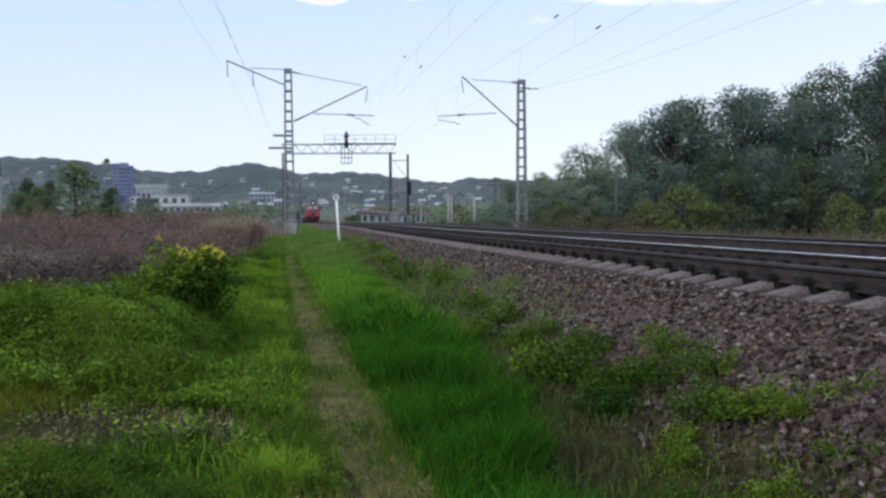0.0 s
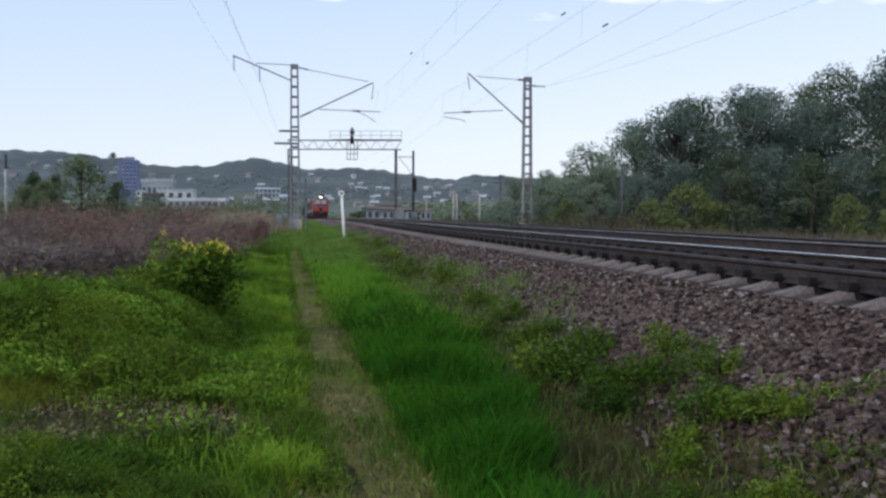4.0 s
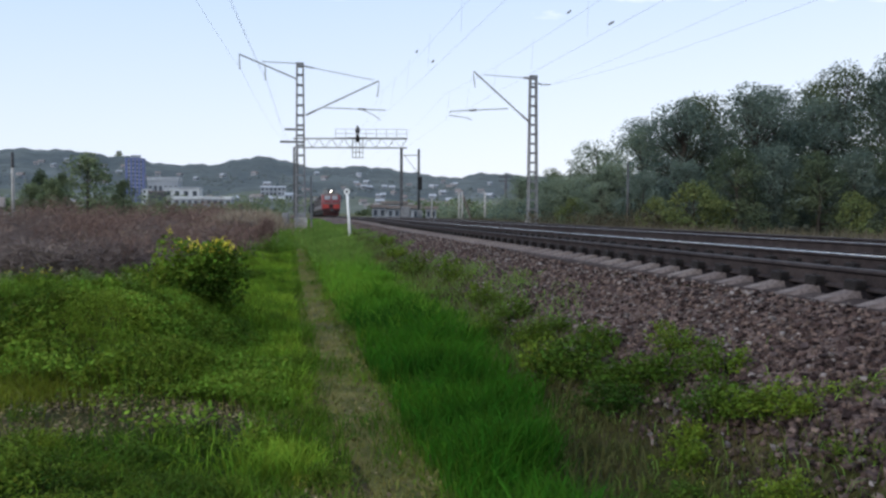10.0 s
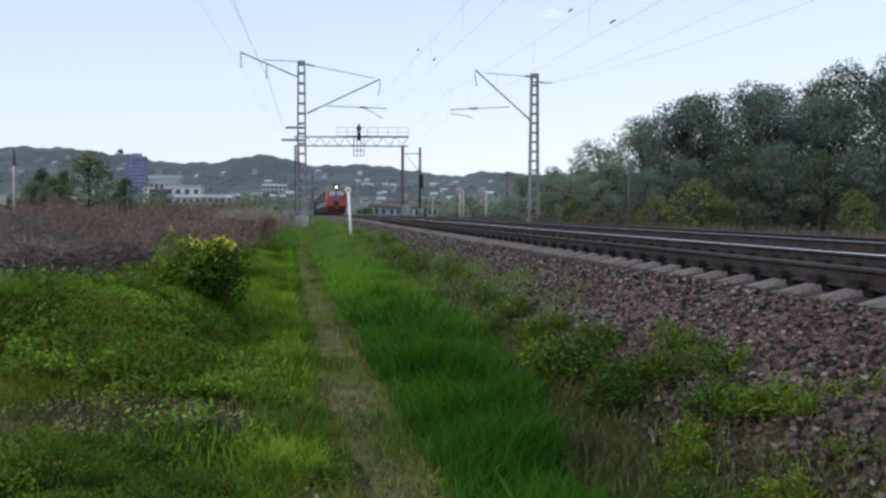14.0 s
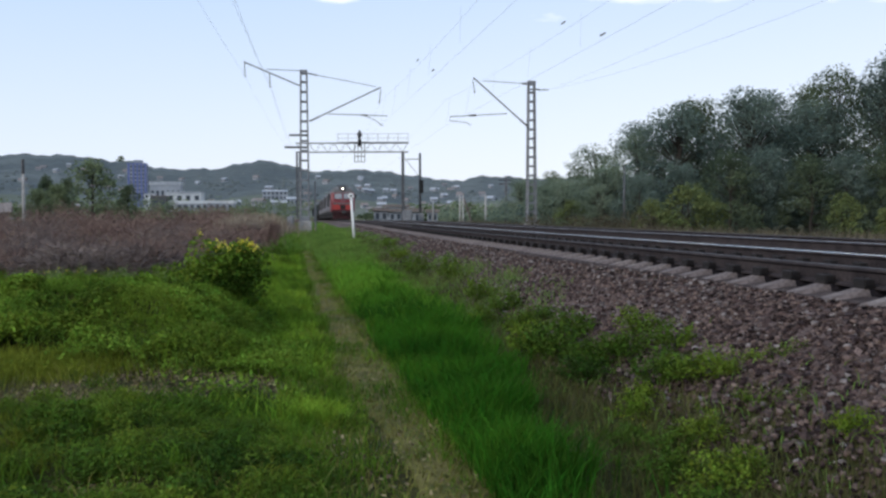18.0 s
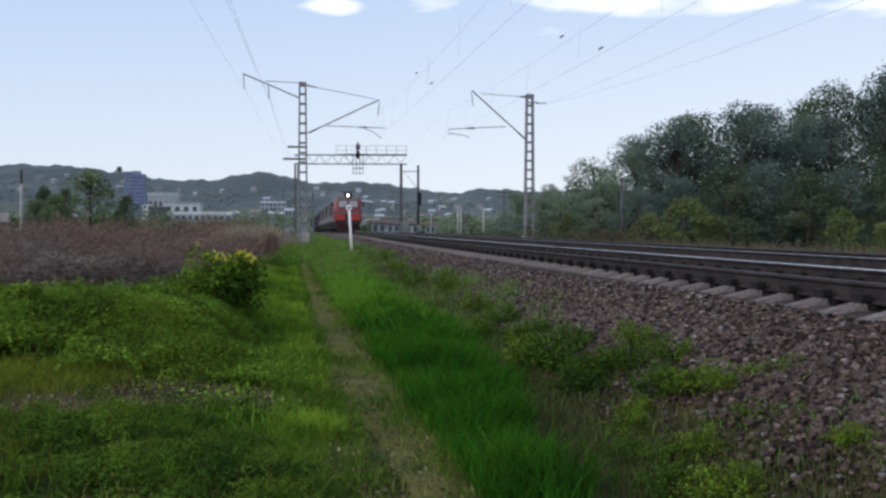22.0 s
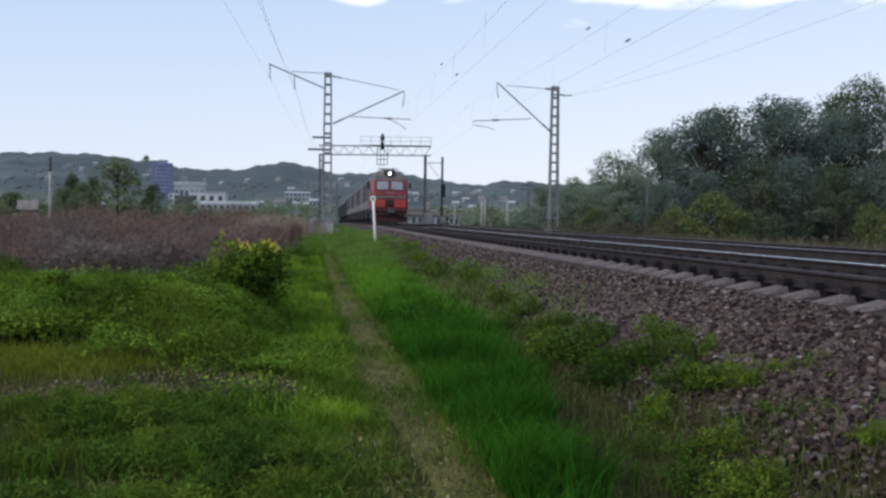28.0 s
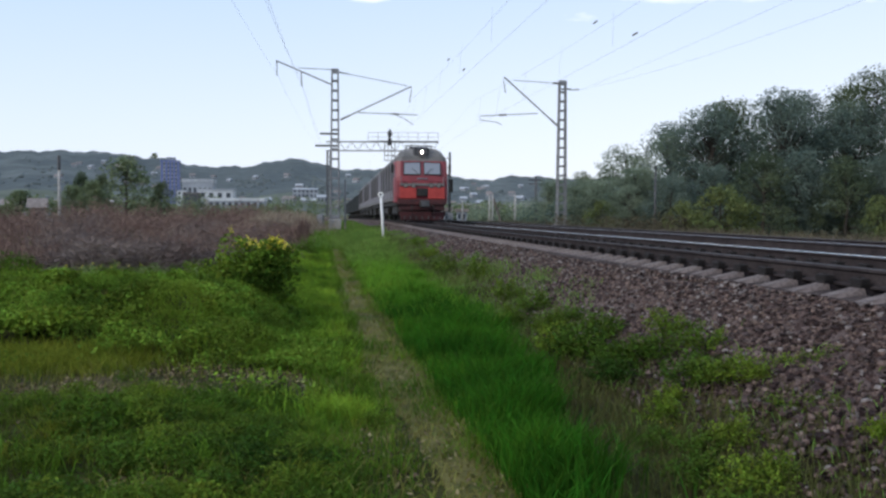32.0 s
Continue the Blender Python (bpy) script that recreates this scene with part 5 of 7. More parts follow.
# separate weeds rooted in the stones and along their foot
G, L1 = "weeds by the track", "bushy leafy weed growing at the foot of the stone bank"
for x0, y0, s0, k in ((1.29, 7.72, 1.0, SHADY), (1.12, 8.0, 0.8, LUSH), (1.61, 8.31, 0.75, LUSH), (1.46, 6.64, 0.75, SHADY), (1.62, 7.1, 0.7, LUSH), (1.91, 6.87, 0.8, LUSH), (2.17, 6.5, 0.8, TALL), (2.06, 7.34, 0.7, TALL)):
    weed(k, x0, y0, s0, L1, G)
for x0, y0, s0, k in ((2.15, 5.55, 0.72, LUSH), (1.94, 5.89, 0.7, SHADY), (2.43, 5.5, 0.62, SPARSE), (2.62, 5.26, 0.55, SPARSE), (2.30, 5.35, 0.45, TALL), (1.58, 5.2, 0.55, GOLD), (1.62, 4.38, 0.52, SHADY), (1.84, 4.42, 0.45, LUSH), (1.98, 4.84, 0.35, SPARSE)):
    weed(k, x0, y0, s0, L1, G)
for x0, y0, s0, k in ((1.72, 3.72, 0.58, LUSH), (1.48, 3.90, 0.5, SHADY), (1.90, 3.78, 0.42, TALL), (1.55, 3.35, 0.6, SHADY), (1.30, 4.25, 0.4, SPARSE), (1.30, 5.0, 0.42, SPARSE), (1.40, 4.7, 0.4, SHADY), (1.72, 5.6, 0.5, GOLD)):
    weed(k, x0, y0, s0, "light green leafy weed at the edge of the stones", G)
for x0, y0, s0, k in ((2.26, 4.66, 0.55, SPARSE), (2.45, 4.55, 0.4, SPARSE), (2.52, 3.84, 0.5, GOLD), (2.80, 5.3, 0.4, SPARSE), (1.07, 11.0, 0.9, TALL), (0.73, 12.4, 0.8, TALL), (1.18, 9.6, 0.7, LUSH), (1.42, 9.7, 0.6, SHADY)):
    weed(k, x0, y0, s0, "thin yellowish weed growing between the stones", G)
for x0, y0, s0, k in ((0.61, 14.8, 0.8, SPARSE), (0.3, 15.4, 0.9, TALL), (-0.08, 19.6, 0.9, SPARSE), (-0.4, 18.0, 1.0, TALL), (-1.0, 23.0, 0.9, LUSH), (-1.5, 26, 0.9, TALL), (1.0, 12.2, 0.6, SPARSE), (0.75, 10.4, 0.7, TALL)):
    weed(k, x0, y0, s0, "low leafy green weed growing in the track stones", G)


# leafy tussocks over the rise: place, reach, height and tone of each
TUSSOCKS = np.concatenate([np.stack([RNG.uniform(-8.2, -0.9, 620), RNG.uniform(5.6, 15.0, 620), RNG.uniform(0.22, 0.55, 620), RNG.uniform(0.06, 0.32, 620), RNG.uniform(0, 1, 620)], -1),
                           np.stack([RNG.uniform(-3.2, -0.1, 260), RNG.uniform(2.2, 6.2, 260), RNG.uniform(0.10, 0.30, 260), RNG.uniform(0.04, 0.19, 260), RNG.uniform(0, 1, 260)], -1)])
TUSSOCKS[:, 3] *= 0.45 + 0.55 * smooth01(-n_of(TUSSOCKS[:, 0], TUSSOCKS[:, 1]), 5.7, 6.7)
TUSSOCKS[:, 3] *= (1 - 0.6 * smooth01(TUSSOCKS[:, 1], 8.6, 11.0)) * np.where(TUSSOCKS[:, 1] < 5.6, 1 - 0.6 * smooth01(TUSSOCKS[:, 1], 3.9, 4.9), 1.0)


def tussock_at(x, y):
    """Height and tone of the tussock that stands highest over each place."""
    # gaps keep a low tone: shade between tussocks put into the leaf colour
    top, tone = np.full(len(x), 0.03), np.full(len(x), 0.15)
    for cx, cy, r, h, k in TUSSOCKS:
        near = np.nonzero((np.abs(x - cx) < r) & (np.abs(y - cy) < r))[0]
        d = np.hypot(x[near] - cx, y[near] - cy) / r
        z = h * np.sqrt(np.clip(1 - d ** 2, 0, 1))
        up = z > top[near]
        top[near[up]], tone[near[up]] = z[up], k
    return top, tone


TONES = ((0.30, "weed_dark", "dark green leafy weeds covering the rise"), (0.62, "weed", "fresh green leafy weeds covering the rise"), (0.84, "weed_yellow", "light yellow-green weeds on the rise"), (1.01, "weed_light", "pale fresh green weeds on the rise"))
for x0, x1, y0, y1, n, size, shift in ((-8.0, -0.9, 5.6, 15.2, 520000, 0.0200, 0.28), (-3.0, -0.1, 2.2, 5.6, 105000, 0.0125, -0.38)):
    x, y = RNG.uniform(x0, x1, n), RNG.uniform(y0, y1, n)
    k = RNG.uniform(0.05, 0.95, n) < leafy(x, y)
    x, y = x[k], y[k]
    top, tone = tussock_at(x, y)
    grow = 0.55 + 1.0 * (tone * 7.3 % 1.0)
    tone = np.clip(tone + shift + 0.07 * RNG.normal(size=len(x)) + 0.55 * (1 - smooth01(-n_of(x, y), 6.0, 6.9)) * (y > 5.4), 0, 1)
    p = np.stack([x, y, ground_z(x, y) + 0.01 + top * RNG.uniform(0.35, 1.12, len(x)) ** 0.7 + 0.03 * RNG.uniform(0, 1, len(x)) ** 3], -1)
    lo = -1.0
    for hi, m, lb in TONES:
        k = (tone > lo) & (tone <= hi)
        v, f = leaf_quads(p[k], RNG.uniform(0.5, 1.5, k.sum()) * grow[k] * size * (0.8 + 0.02 * y[k]), 1.5, 1.8)
        tagged(quick("leafy_weeds", v, f, m), lb, "weeds", kind="stuff")
        lo = hi
# fine grass and sprigs that rise out of the tussocks
for n, m, tall, lb in ((16000, "grass_dark", 0.30, "dark grass blades between the weeds"), (15000, "weed_light", 0.26, "fine pale green sprigs rising from the weeds"), (9000, "grass", 0.36, "long loose grass blades between the weeds")):
    x, y = RNG.uniform(-7.5, -0.3, n), RNG.uniform(2.4, 14.5, n)
    k = (leafy(x, y) > RNG.uniform(0.1, 0.9, n)) & (wavy(x * 2.2 + n, y * 2.2) + 0.4 * RNG.normal(size=n) > 0.1)
    x, y = x[k], y[k]
    top, tone = tussock_at(x, y)
    blades("stray_grass", x, y, top + tall * RNG.uniform(0.25, 1.0, len(x)) * np.where(y < 5.6, 0.6, 1.0), 0.005 + 0.0003 * y, 0.8, m, lb)
# arching grass tufts on the lower rise
c = RNG.integers(0, 130, 15000)
cx, cy = RNG.uniform(-3.0, -0.35, 130), RNG.uniform(2.6, 5.5, 130)
x, y = cx[c] + RNG.normal(size=15000) * 0.06, cy[c] + RNG.normal(size=15000) * 0.06
k = (bare(x, y) < 0.5) & (n_of(x, y) < -5.55)
tall = RNG.uniform(0.35, 1.0, 15000) * (0.12 + 0.20 * RNG.uniform(0, 1, 130)[c]) * (1 - 0.5 * smooth01(y, 4.4, 5.2))
for lo, hi, m, lb in ((0, 85, "grass_dark", "arching tufts of dark grass"), (85, 112, "grass", "arching tufts of green grass"), (112, 130, "grass_yellow", "arching tufts of yellowish grass")):
    q = k & (c >= lo) & (c < hi)
    blades("grass_tufts", x[q], y[q], tall[q], 0.0065, 1.4, m, lb)
x, y = RNG.uniform(-4.6, -1.0, 9000), RNG.uniform(2.2, 5.9, 9000)
k = (-x - 1.7 + 0.4 * wavy(x * 2, y * 2) + RNG.normal(size=9000) * 0.3 > 0) & (RNG.uniform(0, 1, 9000) > 0.8 * bare(x, y))
blades("withered_grass", x[k], y[k], RNG.uniform(0.06, 0.20, k.sum()), 0.007, 1.0, "verge", "olive brown withered grass at the foot of the rise")
for _ in range(110):
    x0, y0 = random.uniform(-3.1, -0.5), random.uniform(2.9, 6.6)
    if bare(np.float64(x0), np.float64(y0)) < 0.45 and n_of(np.float64(x0), np.float64(y0)) < -5.6:
        weed(random.choice((LUSH, SHADY, SHADY, SPARSE, TALL, GOLD)), x0, y0, random.uniform(0.2, 0.46), "small leafy weed in the grass of the rise", "weeds on the rise")
for _ in range(16):
    x0, y0 = random.uniform(-5.2, -2.9), random.uniform(9.6, 11.6)
    weed(PALE, x0, y0, random.uniform(0.6, 1.0), "pale grey-green thistle standing among the weeds", "thistles")
# taller single weeds that stand out of the carpet
for _ in range(46):
    x0, y0 = random.uniform(-6.8, -0.6), random.uniform(2.8, 13.0)
    if leafy(np.float64(x0), np.float64(y0)) < 0.6:
        continue
    weed(random.choice((LUSH, LUSH, SHADY, TALL, GOLD)), x0, y0, random.uniform(0.35, 0.75) * (0.7 if y0 < 6 else 1.0), "leafy green weed on the grassy rise", "weeds on the rise")
for _ in range(40):
    y0, n0 = random.uniform(14, 34), random.uniform(-8.2, -5.7)
    p = spot(y0, n0)
    if p[0] > -6:
        weed(random.choice((LUSH, TALL, GOLD)), float(p[0]), float(p[1]), random.uniform(0.6, 1.0), "leafy green weed beside the path", "weeds on the rise")


def flower_bush(x, y):
    z = float(ground_z(np.float64(x), np.float64(y)))
    t = thing("flowering_bush", Matrix.Translation((x, y, z)), "green leafy bush dotted with yellow flowers", "bush")
    p = dome_points(7600, 0.43, 0.88, 26, 0.55)
    # upper and left leaves take lighter greens: light painted into the bush
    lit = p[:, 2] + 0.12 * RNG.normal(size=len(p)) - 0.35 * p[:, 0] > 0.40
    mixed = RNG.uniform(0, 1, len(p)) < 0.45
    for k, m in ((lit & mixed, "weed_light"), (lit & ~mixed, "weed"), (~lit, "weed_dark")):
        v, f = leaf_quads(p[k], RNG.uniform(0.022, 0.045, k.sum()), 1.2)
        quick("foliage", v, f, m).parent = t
    top = p[(p[:, 2] > 0.62) & (p[:, 0] + 0.2 * RNG.normal(size=len(p)) > -0.3)]
    top = top[RNG.permutation(len(top))[:80]] * [1.06, 1.06, 1.0] + [0, 0, 0.05]
    v, f = leaf_quads(np.repeat(top, 5, 0) + RNG.normal(size=(len(top) * 5, 3)) * 0.016, 0.028, 2.0, 1.0)
    tagged(quick("blossom", v, f, "petal"), "small yellow flowers", kind="stuff").parent = t
    s = Build()
    for i in range(14):
        a = i * 0.45
        s.tube([(0.05 * math.cos(a), 0.05 * math.sin(a), -0.05), (0.3 * math.cos(a), 0.3 * math.sin(a), 0.6)], [0.010, 0.004], 4)
    tagged(part("woody_base", s, "weed_dark", t), kind="stuff")


flower_bush(-2.68, 10.4)
for x0, y0, s0, k in ((-3.6, 11.6, 0.9, TALL), (-3.9, 11.9, 0.9, LUSH), (-3.4, 11.2, 0.8, TALL), (-4.3, 12.4, 1.0, TALL), (-3.5, 12.4, 1.0, LUSH), (-8.6, 15.2, 1.3, TALL), (-9.2, 14.8, 1.4, LUSH), (-8.0, 14.4, 1.2, TALL), (-9.8, 15.6, 1.4, LUSH)):
    weed(k, x0, y0, s0, "tall fresh green weed beside the flowering bush" if x0 > -6 else "tall fresh green weed before the dry field", "weeds on the rise")
for x0, y0, s0 in ((-0.47, 5.0, 0.42), (0.28, 6.0, 0.36), (-0.75, 6.4, 0.35), (-1.0, 7.4, 0.4), (-1.5, 9.3, 0.5), (-1.2, 8.4, 0.45), (-2.0, 11.4, 0.55), (-2.5, 13.2, 0.6), (0.12, 6.4, 0.3)):
    weed(LUSH, x0, y0, s0, "broad-leaved green weed beside the footpath", "weeds beside the path")
# small yellow-flowered weeds standing before the dead bushes
random.seed(9)
for x0, y0, s0 in ((-6.9, 13.6, 1.3), (-6.1, 13.4, 1.2), (-5.6, 13.9, 1.3), (-7.6, 13.8, 1.2), (-5.0, 13.7, 1.1), (-6.5, 14.3, 1.4), (1.5, 4.9, 0.4)):
    t = weed(SPARSE, x0, y0, s0, "small weed with yellow flower heads", "yellow flowering weeds")
    q = np.stack([RNG.normal(size=5) * 0.14, RNG.normal(size=5) * 0.14, RNG.uniform(0.24, 0.40, 5)], -1)
    v, f = leaf_quads(np.repeat(q, 3, 0) + RNG.normal(size=(15, 3)) * 0.012, 0.022, 2.0, 1.0)
    tagged(quick("blossom", v, f, "petal"), "small yellow flowers", kind="stuff").parent = t


def twigs(name, x, y, h, w, material, label, spread=0.35):
    """Upright dry stalks with side twigs."""
    n = len(x)
    xs, ys, hs, zs = [x], [y], [h], [ground_z(x, y) - 0.03]
    for _ in range(3):
        u = RNG.uniform(0.3, 0.8, n)
        xs.append(x + RNG.normal(size=n) * 0.05)
        ys.append(y + RNG.normal(size=n) * 0.05)
        hs.append(h * (1 - u) * 0.9)
        zs.append(zs[0] + h * u)
    c = np.concatenate
    return blades(name, c(xs), c(ys), c(hs), np.tile(np.broadcast_to(w, n), 4), spread, material, label, "dry weeds", z=c(zs))


k = 9000
x = -3.8 + 0.60 * RNG.normal(size=k)
y = 6.85 + 0.30 * RNG.normal(size=k)
blades("yellow_grass", x, y, RNG.uniform(0.06, 0.22, k), 0.009, 0.9, "grass_yellow", "patch of yellowish grass between the shrubs")
# litter of dead leaves and twigs on the worn patches
q = np.stack([RNG.uniform(-6, -0.2, 52000), RNG.uniform(2.6, 12, 52000)], -1)
q = q[(bare(q[:, 0], q[:, 1]) > RNG.uniform(0.05, 0.9, len(q))) | (RNG.uniform(0, 1, len(q)) < 0.05)]
w = spot(2 + 14 * RNG.uniform(0, 1, 2600) ** 1.4, RNG.uniform(-5.75, -4.65, 2600))
q = np.vstack([q, np.stack([w[0], w[1]], -1)])
q = np.column_stack([q, ground_z(q[:, 0], q[:, 1]) + RNG.uniform(0.005, 0.03, len(q))])
v, f = leaf_quads(q, RNG.uniform(0.008, 0.026, len(q)), 3.0, 2.0)
tagged(quick("leaf_litter", v, f, "litter"), "dead leaves and twigs on the bare soil", "leaf litter", kind="stuff")
# brown field of last year's stalks
k = 24000
y = 19 + 95 * RNG.uniform(0, 1, k) ** 1.4
m = -7.3 - 24 * RNG.uniform(0, 1, k) ** 1.2 - 0.03 * y
p = spot(y, m)
keep = (RNG.uniform(0, 1, k) < 0.62 + 0.7 * wavy(p[0] * 0.5, p[1] * 0.5)) & (p[0] < -5.2 - 0.06 * (y - 17))
x, y = p[0][keep], p[1][keep]
twigs("dry_weed_field", x, y, (0.52 + 0.36 * wavy(x * 0.35, y * 0.35)) * RNG.uniform(0.35, 1.25, len(x)) * (0.35 + 0.65 * smooth01(y, 19, 30)) + 0.06, 0.007 + 0.0006 * y, "dead", "brown field of tall dry weed stalks", 1.1)
v, f = leaf_quads(np.stack([x, y, ground_z(x, y) + RNG.uniform(0.1, 0.75, len(x))], -1)[:14000], RNG.uniform(0.02, 0.06, min(14000, len(x))), 0.2)
tagged(quick("dry_leaves", v, f, "dead"), "brown dry leaves hanging on the weed stalks", "dry weeds", kind="stuff")
k = 5200
c = RNG.integers(0, 150, k)
cy = 15 + 30 * RNG.uniform(0, 1, 150) ** 1.5
cx = -4.9 - 0.10 * (cy - 15) - (3 + 0.45 * cy) * RNG.uniform(0, 1, 150)
x, y = cx[c] + RNG.normal(size=k) * 0.20, cy[c] + RNG.normal(size=k) * 0.20
twigs("stalk_tufts", x, y, RNG.uniform(0.5, 1.05, k) * (0.7 + 0.5 * RNG.uniform(0, 1, 150)[c]), 0.008 + 0.0004 * y, "dead", "upright tufts of reddish brown dry stalks", 0.5)
k = 30000
y = 13.5 + 40 * RNG.uniform(0, 1, k) ** 2.4
p = spot(y, -RNG.uniform(7.0, 20, k) - 0.10 * y)
blades("field_grass", p[0], p[1], RNG.uniform(0.2, 0.62, k) * (0.7 + 0.5 * wavy(p[0] * 0.9, p[1] * 0.7)), 0.014, 0.9, "weed_yellow", "green shoots among the dry weeds")


def dead_bush(x, y, r, h):
    z = float(ground_z(np.float64(x), np.float64(y)))
    t = thing("dead_bush", Matrix.Translation((x, y, z)), "leafless grey-brown bush of thin twigs", "bush", "dead bushes")
    s = Build()
    for i in range(26):
        a, q = random.uniform(0, 6.28), random.uniform(0.2, 1.0) * r
        s.tube([(0.1 * math.cos(a), 0.1 * math.sin(a), -0.05), (q * 0.6 * math.cos(a), q * 0.6 * math.sin(a), h * 0.55), (q * math.cos(a + 0.2), q * math.sin(a + 0.2), h * random.uniform(0.75, 1.05))], [0.012, 0.007, 0.003], 4)
    tagged(part("woody_base", s, "dead_dark", t), kind="stuff")
    p = dome_points(2100, r, h, 9, 0.4)
    n = len(p)
    v, f = leaf_quads(p, RNG.uniform(0.010, 0.020, n), 0.1, 14)
    tagged(quick("twig_mass", v, f, "dead_dark"), kind="stuff").parent = t


for x0, y0, r0, h0 in ((-5.1, 14.9, 0.8, 0.8), (-5.9, 15.2, 0.9, 0.9), (-6.8, 15.0, 0.8, 0.85), (-4.6, 15.9, 0.7, 0.75), (-7.6, 15.6, 0.8, 0.7), (-6.3, 16.2, 0.9, 0.9), (-7.3, 16.6, 0.9, 0.85), (-5.5, 16.8, 0.8, 0.7), (-8.6, 18.0, 0.9, 0.85), (-6.6, 17.6, 1.0, 0.9), (-4.9, 17.8, 0.7, 0.65), (-9.6, 19.5, 1.1, 0.95), (-7.8, 21, 1.0, 0.9), (-11, 23, 1.2, 1.1), (-6.4, 22, 0.9, 0.8), (-9, 26, 1.3, 1.1), (-13.5, 28, 1.4, 1.2), (-7.6, 30, 1.1, 1.0), (-16, 33, 1.5, 1.3), (-11.5, 36, 1.4, 1.2), (-19, 40, 1.6, 1.5), (-10.2, 44, 1.4, 1.1)):
    dead_bush(x0, y0, r0, h0)
# pale reeds before the mast
k = 1500
y = RNG.uniform(44, 56, k)
x = -11.0 + RNG.normal(size=k) * 1.1
twigs("dry_reeds", x, y, RNG.uniform(0.8, 1.6, k) * (0.55 + 0.5 * np.exp(-((x + 11.0) / 1.2) ** 2)), 0.022, "reed", "pale straw-coloured dry reeds", 0.4)


# ---- trees ----
def tree_parts(h, r, seed, leaves, size, material, clumps=46, low=0.22):
    """A tapered trunk with limbs, and a crown of leaf clumps with gaps."""
    rg = np.random.default_rng(seed)
    b = Build()
    pts = [Vector((0.12 * h * 0.1 * math.sin(i * 1.3 + seed), 0.1 * h * 0.1 * math.cos(i * 1.7 + seed), h * 0.88 * i / 7)) for i in range(8)]
    b.tube(pts, [0.022 * h * (1 - 0.85 * i / 7) for i in range(8)], 7)
    v, f, k = [], [], 0
    for i in range(clumps):
        u = (i + 0.5) / clumps
        z = h * (low + (1 - low) * u ** 0.9)
        wide = r * (0.50 + 0.62 * math.sin(math.pi * min(1, (0.18 + u * 0.80))) ** 0.8) * (1.08 - 0.60 * u ** 2.2)
        a, q = rg.uniform(0, 6.283), wide * rg.uniform(0.03, 1.0) ** 0.55
        c = np.array([q * math.cos(a), q * math.sin(a), z - 0.06 * h * (q / max(wide, 0.1))])
        j = min(6, int(u * 6 * 0.8) + 1)
        b.tube([pts[j], pts[j].lerp(Vector(c), 0.5) + Vector((0, 0, 0.03 * h)), Vector(c)], [0.0045 * h, 0.003 * h, 0.001 * h], 4)
        nn = int(leaves / clumps * rg.uniform(0.6, 1.4))
        d = rg.normal(size=(nn, 3))
        d /= np.linalg.norm(d, axis=1)[:, None]
        rad = r * rg.uniform(0.28, 0.48) * (46 / max(clumps, 46)) ** 0.33
        p = c + d * rad * np.array([1, 1, 0.72]) * rg.uniform(0.25, 1, (nn, 1)) ** 0.5
        lv, lf = leaf_quads(p, rg.uniform(0.6, 1.4, nn) * size, 0.3, 1.5)
        v.append(lv)
        f.append(lf + k)
        k += len(lv)
    ob = quick("crown", np.vstack(v), np.vstack(f), material)
    crown = ob.data
    bpy.data.objects.remove(ob)
    trunk = b.mesh("trunk")
    trunk.materials.append(M["bark"])
    return trunk, crown


KINDS = {"tall": [tree_parts(10, 3.2, s, 12500, 0.098, k, 96, 0.10) for s, k in ((1, "leaf_tree"), (2, "leaf_olive"), (3, "leaf_tree"), (11, "leaf_tree"), (12, "leaf_olive"), (13, "leaf_tree"), (14, "leaf_tree"))],
         "small": [tree_parts(6, 2.4, s, 6500, 0.098, k, 36, 0.06) for s, k in ((4, "leaf_olive"), (5, "leaf_tree"))],
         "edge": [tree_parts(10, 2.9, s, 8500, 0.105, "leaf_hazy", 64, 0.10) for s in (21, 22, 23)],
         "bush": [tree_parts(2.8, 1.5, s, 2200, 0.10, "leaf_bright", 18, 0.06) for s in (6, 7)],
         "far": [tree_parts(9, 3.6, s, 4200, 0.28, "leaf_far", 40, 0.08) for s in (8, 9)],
         "dark": [tree_parts(9, 3.4, s, 4200, 0.26, "leaf_olive", 40, 0.08) for s in (31, 32)],
         "spring": [tree_parts(9, 3.6, 33, 2300, 0.26, "leaf_far", 44, 0.16)]}


def tree(kind, i, x, y, s, label, group, wide=1.0, z=None, name="tree"):
    z = float(ground_z(np.float64(x), np.float64(y))) - 0.05 if z is None else z
    t = thing(name, pose(x, y, z, 0, 0, random.uniform(0, 360)) @ Matrix.Diagonal((s * wide, s * wide, s, 1)), label, "bush" if kind == "bush" else "tree", group)
    tr, cr = KINDS[kind][i % len(KINDS[kind])]
    for nm, me in (("trunk", tr), ("crown", cr)):
        o = new(nm, me)
        o.parent = t
    return t


